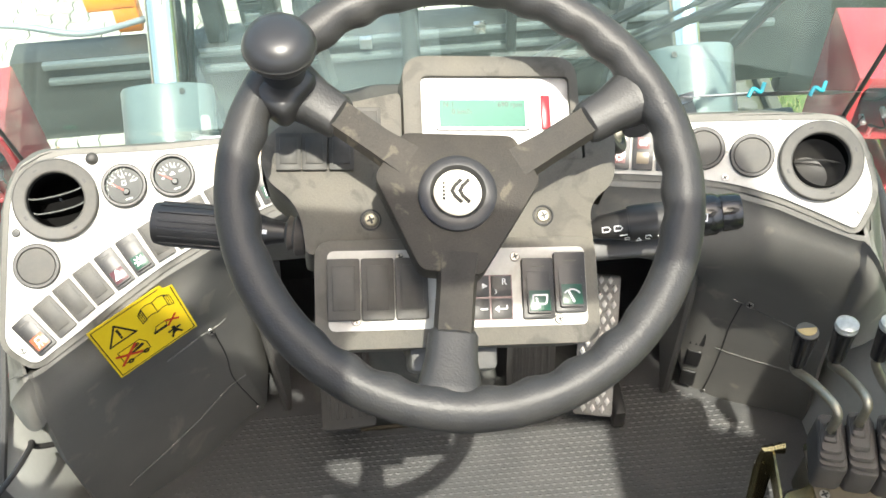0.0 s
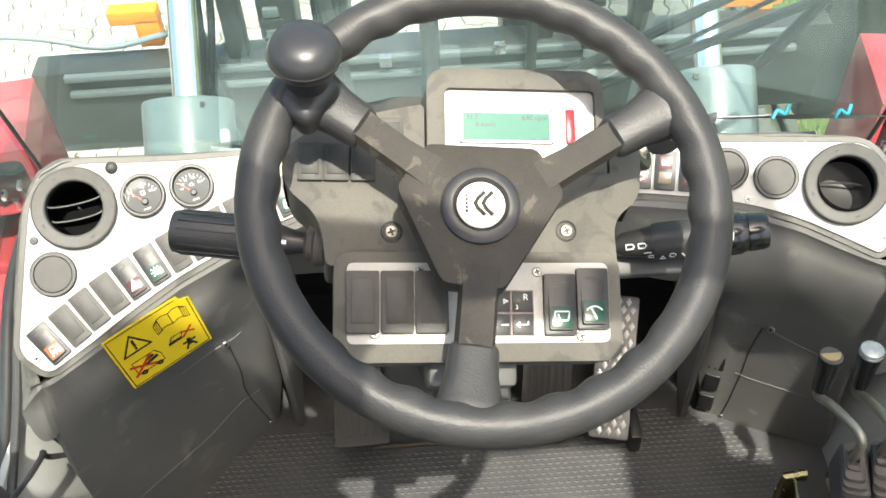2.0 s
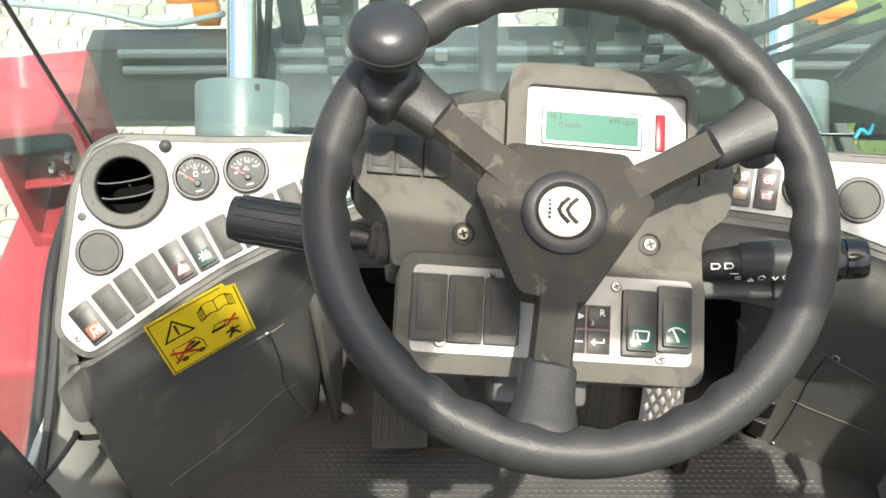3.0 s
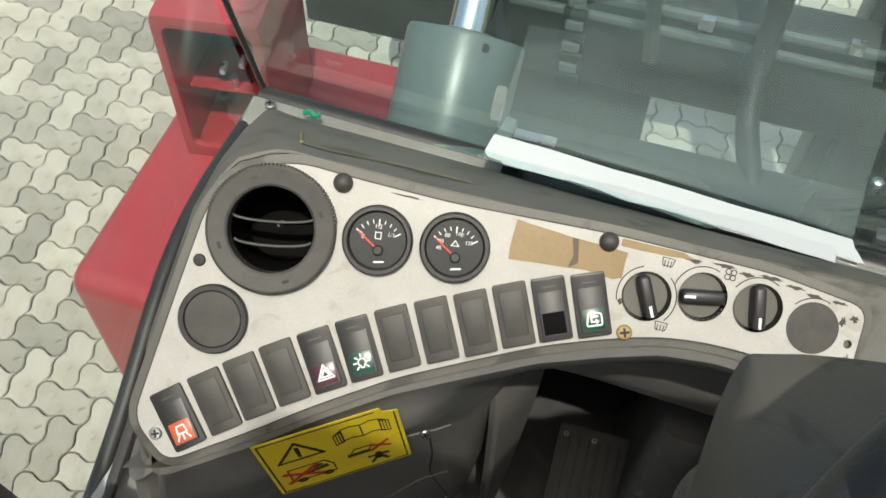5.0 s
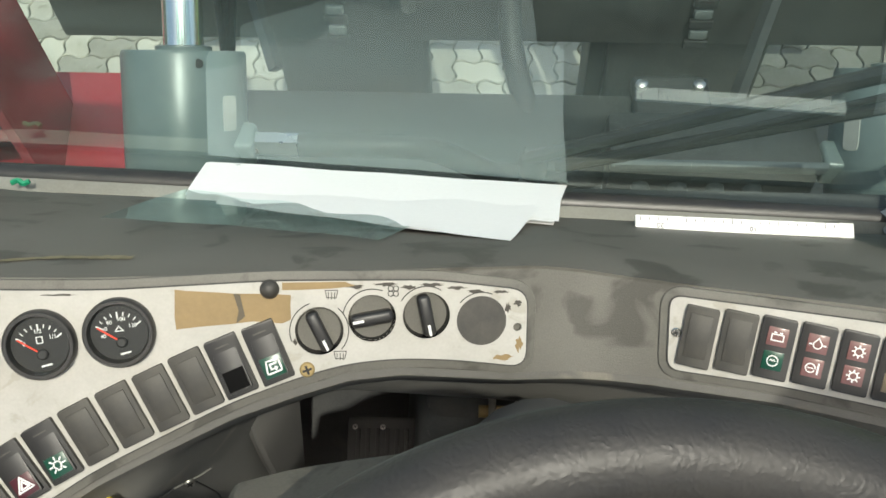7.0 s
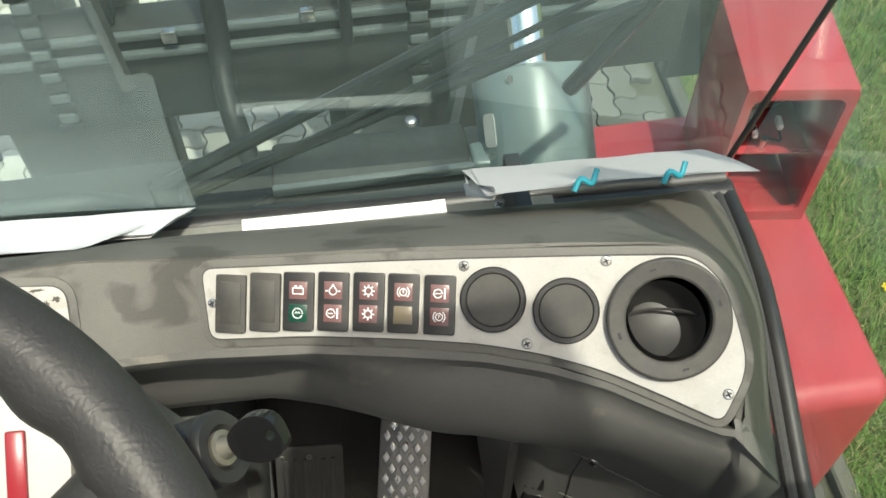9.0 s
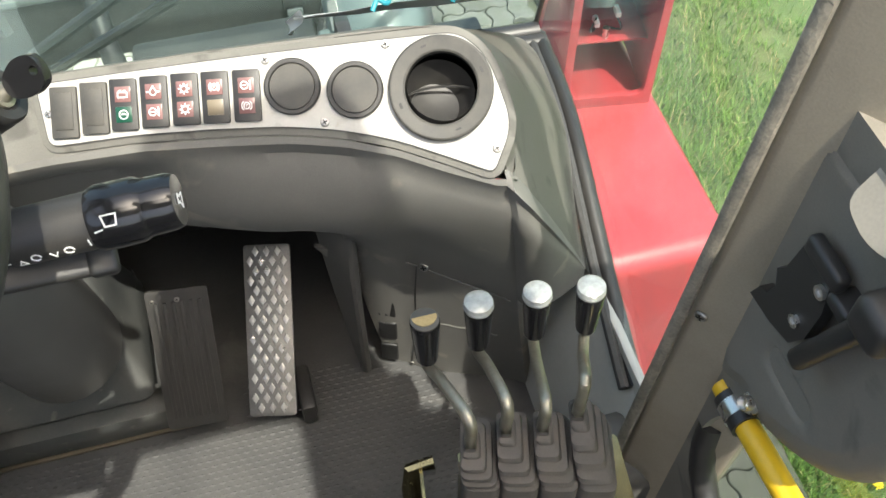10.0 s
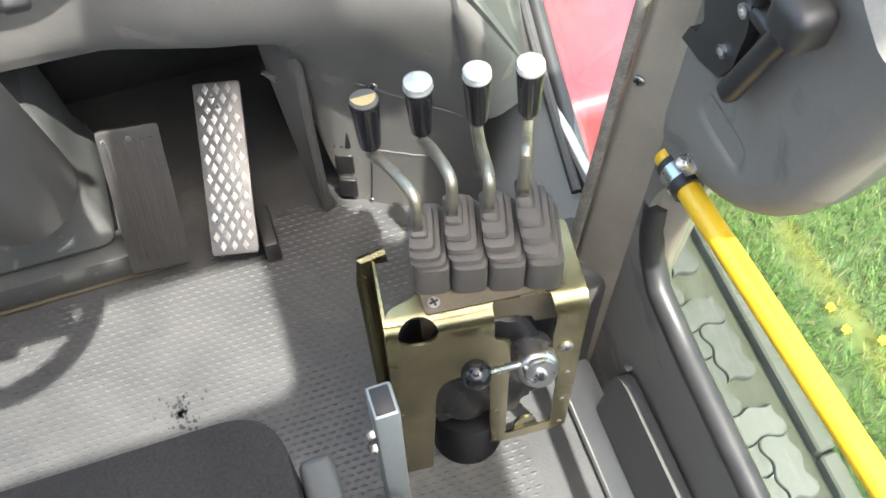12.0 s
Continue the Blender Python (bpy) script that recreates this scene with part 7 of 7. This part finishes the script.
        part("wire", sweep(spline([m @ Vector((k * 0.022, d * 0.34, h * 0.50)), m @ Vector((k * 0.034, d * 0.30, h * 0.42)), m @ Vector((k * 0.012, d * 0.42, h * 0.37))], 5), 0.0025, 6), M["hose"], th)
    return th


lamp_box(-1, 1.030, 1.115, -0.30, 0.375)
lamp_box(1, 1.070, 1.075, -0.30, 0.375)


def tilt_cylinder(sx, x):
    th = thing("tilt_cylinder", None, "grey-green hydraulic tilt cylinder with a chrome rod", "hydraulic cylinder", "tilt cylinders")
    a = Vector((0, 0.74, 0.67)).normalized()
    out = Vector((0, -0.67, 0.74)).normalized()
    head = Vector((sx * x, 1.035 if sx > 0 else 1.05, 0.245))
    m = axes(head, (1, 0, 0), a)
    barrel = part("barrel", lathe([(0.088, -0.31), (0.092, -0.30), (0.092, -0.006), (0.089, 0.0), (0.036, 0.0)], 48, m=m), M["cylinder"], th)
    part("rod", lathe([(0.030, -0.01), (0.030, 1.1)], 28, m=m), M["chrome"], th)
    part("gland", lathe([(0.042, 0.0), (0.042, 0.006), (0.032, 0.008)], 28, m=m), M["cylinder"], barrel)
    spot = head - a * 0.018 + out * 0.0795 + Vector((-sx * 0.0465, 0, 0))
    part("hole", lathe([(0.0065, 0), (0.0065, 0.002)], 14, m=axes(spot, (1, 0, 0), out + Vector((-sx * 0.5, 0, 0)))), M["ink"], barrel)
    spot = head - a * 0.090 + out * 0.046 + Vector((-sx * 0.0805, 0, 0))
    part("type_plate", slab(rounded([(-0.026, -0.013), (0.026, -0.013), (0.026, 0.013), (-0.026, 0.013)], 0.008, 3), 0.002, m=axes(spot, a, out * 0.5 + Vector((-sx * 0.88, 0, 0)))), M["plate"], barrel)
    side = head - a * 0.13 + Vector((-sx * 0.085, -0.01, 0))
    part("port", box((0.05, 0.05, 0.05), tuple(side), 0.008, 3), M["cylinder"], th)
    part("hose_nut", sweep([side + Vector((-sx * 0.02, 0, 0)), side + Vector((-sx * 0.095, 0, 0))], 0.019, 6), M["steel"], th)
    start = side + Vector((-sx * 0.09, 0, 0))
    part("hose", sweep(spline([start, start + Vector((-sx * 0.10, 0, 0.0)), start + Vector((-sx * 0.20, 0.01, -0.02)), start + Vector((-sx * 0.29, 0.04, -0.12)), start + Vector((-sx * 0.33, 0.17, -0.30))], 8), 0.019, 14), M["hose"], th)
    return th


tilt_cylinder(-1, 0.518)
tilt_cylinder(1, 0.540)

chassis = thing("chassis_deck", None, "black steel front chassis of the forklift", "chassis")
part("deck", box((1.4, 0.70, 0.05), (0, 1.13, -0.37), 0.01), M["mast"], chassis)
part("front_bar", box((1.0, 0.05, 0.10), (0.02, 1.45, -0.412), 0.008), M["mast"], chassis)
part("valve_block", box((0.31, 0.10, 0.10), (0.275, 0.95, 0.135), 0.012), M["mast"], chassis)
part("valve_lip", box((0.31, 0.012, 0.018), (0.275, 0.897, 0.185), 0.003), M["mastlight"], chassis)
for k in range(4):
    part("valve", lathe([(0.014, 0), (0.014, 0.04), (0.008, 0.05)], 12, m=Matrix.Translation((0.17 + k * 0.055, 0.895, 0.135)) @ turn(90, "X")), M["mastlight"], chassis)
mast = thing("mast", None, "black lifting mast with cross members and hoses", "mast")
for x in (-0.46, -0.30, 0.27, 0.44):
    part("upright", box((0.11, 0.16, 3.2), (x, 2.02, 0.2), 0.01), M["mast"], mast)
part("cross_beam", box((2.4, 0.10, 0.31), (0, 1.90, -0.425), 0.008), M["mast"], mast)
part("end_plate", box((0.34, 0.06, 0.52), (1.37, 1.93, -0.44), 0.008), M["mast"], mast)
for z, w in ((-0.283, 0.022), (-0.343, 0.020)):
    part("edge_strip", box((2.2, 0.02, w), (0, 1.842, z), 0.004), M["mastlight"], mast)
for x, y, z in ((-0.144, 1.83, -0.285), (0.195, 1.83, -0.264)):
    part("lug", box((0.035, 0.02, 0.035), (x, y, z), 0.003), M["steel"], mast)
for x0, x1 in ((-0.65, -0.227), (0.264, 0.687)):
    part("lower_plate", box((x1 - x0, 0.08, 1.32), ((x0 + x1) / 2, 1.93, -0.93), 0.02, 3), M["mast"], mast)
for x in (-0.58, -0.30, 0.33, 0.62):
    part("post", box((0.06, 0.07, 1.4), (x, 1.90, 0.43), 0.008), M["mast"], mast)
for z, dy in ((-1.0, 0.25), (0.55, 0.05)):
    part("carriage_beam", box((2.5, 0.10, 0.20), (0, 2.35 + dy, z), 0.01), M["mast"], mast)
part("spare_line", sweep(spline([(-1.6, 1.95, -0.16), (-1.2, 1.93, -0.19), (-0.98, 1.92, -0.235), (-0.78, 1.92, -0.20)], 8), 0.010, 10), M["tubegrey"], mast)
for line, r in (([(-0.02, 1.80, 0.9), (-0.012, 1.74, -0.05), (-0.013, 1.62, -0.30), (0.03, 1.43, -0.37)], 0.027), ([(0.30, 1.85, 0.9), (0.29, 1.82, 0.0), (0.285, 1.80, -0.34)], 0.016)):
    part("mast_hose", sweep(spline(line, 8), r, 16), M["hose"], mast)
for x0, y0, z0, x1, y1, z1 in ((-0.69, 1.92, -0.20, -0.55, 1.55, -0.36), (0.64, 1.86, -0.20, 0.49, 1.48, -0.36), (-0.34, 1.90, 0.2, -0.25, 1.72, -0.34)):
    part("strut", sweep([(x0, y0, z0), (x1, y1, z1)], 0.018, 4), M["mast"], mast)
for x in (-0.455, 0.47):
    for k in range(14):
        part("chain_link", box((0.045 if k % 2 else 0.062, 0.016, 0.030), (x, 1.835, -0.56 + k * 0.036), 0.005), M["mastlight" if k % 2 else "hose"], mast)
part("foot_plate", box((0.17, 0.15, 0.03), (0.34, 1.44, -0.332), 0.012, 3), M["mast"], mast)
for x in (0.275, 0.40):
    part("bolt", lathe([(0.014, 0), (0.014, 0.012), (0.008, 0.016), (0, 0.016)], 6, m=Matrix.Translation((x, 1.48, -0.318))), M["steel"], mast)
for i in range(3):
    x = -0.62 + 0.035 * i
    part("thin_hose", sweep(spline([(x - 0.05, 1.55, 0.7), (x, 1.6, 0.2), (x - 0.02 - 0.03 * i, 1.5, -0.28)], 8), 0.010, 10), M["hose"], mast)
for x, z, w in ((-0.88, -0.16, 0.15), (0.97, -0.235, 0.20)):
    fk = thing("orange_frame", None, "orange painted frame part ahead of the mast", "frame", "orange frames")
    part("arm", box((w, 0.05, 0.05), (x, 1.97, z), 0.008), M["orange"], fk)
    part("lug", box((0.075, 0.05, 0.10), (x + 0.035, 1.97, z - 0.055), 0.008), M["orange"], fk)
wiper = thing("windscreen_wiper", None, "black wiper arms lying across the windscreen", "wiper")
up = LEAN_BACK


def on_glass(x, h, off=0.03):
    f = (x - GLASS_A.x) / (GLASS_B.x - GLASS_A.x)
    return GLASS_A.lerp(GLASS_B, f) + up * h + Vector((0, off, 0.25 * off))


for (x0, h0), (x1, h1), r in (((-0.01, 0.04), (0.46, 0.40), 0.009), ((0.03, 0.02), (0.56, 0.36), 0.008), ((0.10, 0.06), (0.50, 0.37), 0.004), ((0.50, 0.20), (0.66, 0.62), 0.010)):
    part("arm", sweep([on_glass(x0, h0), on_glass(x1, h1)], r, 8), M["black"], wiper)
part("pivot", lathe([(0.018, -0.01), (0.018, 0.02), (0.012, 0.03), (0, 0.03)], 16, m=Matrix.Translation(on_glass(0.0, 0.02))), M["black"], wiper)

# ---- paving, kerb and grass ----
def wave_block(w, l):
    """Outline of a wavy paver; every edge follows the same wave, so that neighbours interlock."""
    gap, amp, n = 0.005, 0.0085, 16
    out = []
    x0, x1, y0, y1 = -l / 2, l / 2, -w / 2, w / 2
    def bow(t):
        return amp * math.sin(2 * math.pi * t / U)
    def turn_in(x, y):
        return (x * (1 - gap / l), y * (1 - gap / w))
    # corners of a block lie on whole multiples of U
    for a, b, side in (((x0, y0), (x1, y0), 0), ((x1, y0), (x1, y1), 1), ((x1, y1), (x0, y1), 0), ((x0, y1), (x0, y0), 1)):
        steps = n if abs(b[0] - a[0]) + abs(b[1] - a[1]) > 0.15 else n // 2
        for k in range(steps):
            t = k / steps
            x, y = a[0] + (b[0] - a[0]) * t, a[1] + (b[1] - a[1]) * t
            s = (x - x0) if side == 0 else (y - y0)
            out.append(turn_in(x + (bow(s) if side else 0), y + (0 if side else bow(s))))
    return out


U = 0.1


def paver_mesh(name, w, l):
    o = wave_block(w, l)
    b = bmesh.new()
    lo = [b.verts.new((x, y, -0.03)) for x, y in o]
    mid = [b.verts.new((x, y, -0.005)) for x, y in o]
    hi = [b.verts.new((x * (1 - 0.007 / l), y * (1 - 0.007 / w), 0.0)) for x, y in o]
    for p, q in ((lo, mid), (mid, hi)):
        for k in range(len(o)):
            j = (k + 1) % len(o)
            b.faces.new((p[k], p[j], q[j], q[k]))
    b.faces.new(hi)
    me = bpy.data.meshes.new(name)
    b.to_mesh(me)
    b.free()
    me.materials.append(M["paver"])
    return me


paving = thing("pavement", Matrix.Translation((0, 0, GROUND)), "grey concrete yard paving of wavy interlocking blocks", "pavement", kind="structure")
blocks = {0: paver_mesh("paver", U, 2 * U), 90: paver_mesh("paver", 2 * U, U)}
far_v, far_f, far_m = [], [], []
base = {a: ([v.co.copy() for v in me.vertices], [tuple(p.vertices) for p in me.polygons]) for a, me in blocks.items()}
count = 0
rnd = random.Random(11)
spots = []
for i in range(-62, 18):
    for j in range(-34, 86):
        k = (i - j) % 4
        if k == 0:
            spots.append(((i + 1) * U, (j + 0.5) * U, 0))
        elif k == 2:
            spots.append(((i + 0.5) * U, (j - 0.0) * U, 90))
spots = [(x, y, a) for x, y, a in spots if x < KERB + 0.09]
for x, y, a in spots:
    near = -2.75 < x < -1.0 and 0.45 < y < 3.0
    m = Matrix.Translation((x, y, rnd.uniform(-0.003, 0.002))) @ turn(rnd.uniform(-0.7, 0.7)) @ turn(rnd.uniform(-0.5, 0.5), "X")
    if near and count < 290:
        ob = new("paver", blocks[a])
        ob.parent = paving
        ob.matrix_basis = m
        count += 1
    else:
        k = len(far_v)
        far_v += [m @ v for v in base[a][0]]
        far_f += [tuple(q + k for q in f) for f in base[a][1]]
        # blocks beyond x = 0.95 take the darker tone
        far_m += [1 if x > 0.95 else 0] * len(base[a][1])
me = bpy.data.meshes.new("pavers")
me.from_pydata(far_v, [], far_f)
me.materials.append(M["paver"])
me.materials.append(M["darkpaver"])
me.polygons.foreach_set("material_index", far_m)
rest = new("pavers", me)
rest.parent = paving
tagged(rest, "grey wavy paving blocks further off", kind="stuff")
kerb = thing("kerb", Matrix.Translation((0, 0, GROUND)), "row of slim concrete edging strips between paving and grass", "kerb", kind="structure")
slim = box((0.06, 0.99, 0.10), (0, 0, -0.03), 0.008, 1)
slim_me = bpy.data.meshes.new("edging")
slim.to_mesh(slim_me)
slim.free()
slim_me.materials.append(M["kerb"])
for k in range(9):
    ob = new("edging", slim_me)
    ob.parent = kerb
    ob.matrix_basis = Matrix.Translation((KERB + 0.175, -1.4 + k * 1.0, rnd.uniform(-0.004, 0.006))) @ turn(rnd.uniform(-0.4, 0.4))
gv, gf, straw = [], [], []
rnd = random.Random(5)
for k in range(150000):
    y = rnd.uniform(-1.2, 6.0)
    x = KERB + 0.20 + 3.2 * rnd.random() ** 1.5
    clump = noise.noise((x * 1.6, y * 1.6, 0.0)) + 0.45 * noise.noise((x * 6, y * 6, 2.0))
    if clump < -0.24 and rnd.random() < 0.82:
        continue
    h = rnd.uniform(0.022, 0.060) * (1.0 + 0.9 * max(0.0, clump))
    a, lean = rnd.uniform(0, 6.283), rnd.uniform(0.25, 1.1) * h
    w = rnd.uniform(0.0011, 0.0024)
    c, s = math.cos(a), math.sin(a)
    k0 = len(gv)
    gv += [(x - s * w, y + c * w, GROUND - 0.012), (x + s * w, y - c * w, GROUND - 0.012), (x + c * lean * 0.4 + s * w * 0.7, y + s * lean * 0.4 - c * w * 0.7, GROUND - 0.012 + h * 0.6), (x + c * lean * 0.4 - s * w * 0.7, y + s * lean * 0.4 + c * w * 0.7, GROUND - 0.012 + h * 0.6), (x + c * lean, y + s * lean, GROUND - 0.012 + h)]
    gf += [(k0, k0 + 1, k0 + 2, k0 + 3), (k0 + 3, k0 + 2, k0 + 4)]
    straw.append(1 if rnd.random() < 0.10 + 0.25 * max(0.0, -clump) else 0)
me = bpy.data.meshes.new("grass")
me.from_pydata(gv, [], gf)
me.materials.append(M["grass"])
me.materials.append(M["straw"])
me.polygons.foreach_set("material_index", [v for v in straw for _ in (0, 1)])
tagged(new("grass", me), "fresh green grass in uneven tufts", "grass", kind="stuff")


# a few dandelions in the grass
for x, y, h in ((2.004, 0.355, 0.05), (1.921, 0.428, 0.04), (1.917, 0.517, 0.035), (2.244, 0.904, 0.04), (2.45, 1.35, 0.04), (2.1, 1.6, 0.04)):
    fl = thing("dandelion", Matrix.Translation((x, y, GROUND - 0.012)), "small yellow dandelion in the grass", "flower", "dandelions")
    part("stalk", sweep([(0, 0, 0), (0.004, 0.002, h)], 0.0015, 5), M["grass"], fl)
    head = bmesh.new()
    for k in range(14):
        head = box((0.016, 0.005, 0.0025), (0.009, 0, 0), 0, m=Matrix.Translation((0.004, 0.002, h)) @ turn(k * 25.7) @ turn(-12 - 14 * (k % 3), "Y"), bm=head)
    part("bloom", head, M["flower"], fl)
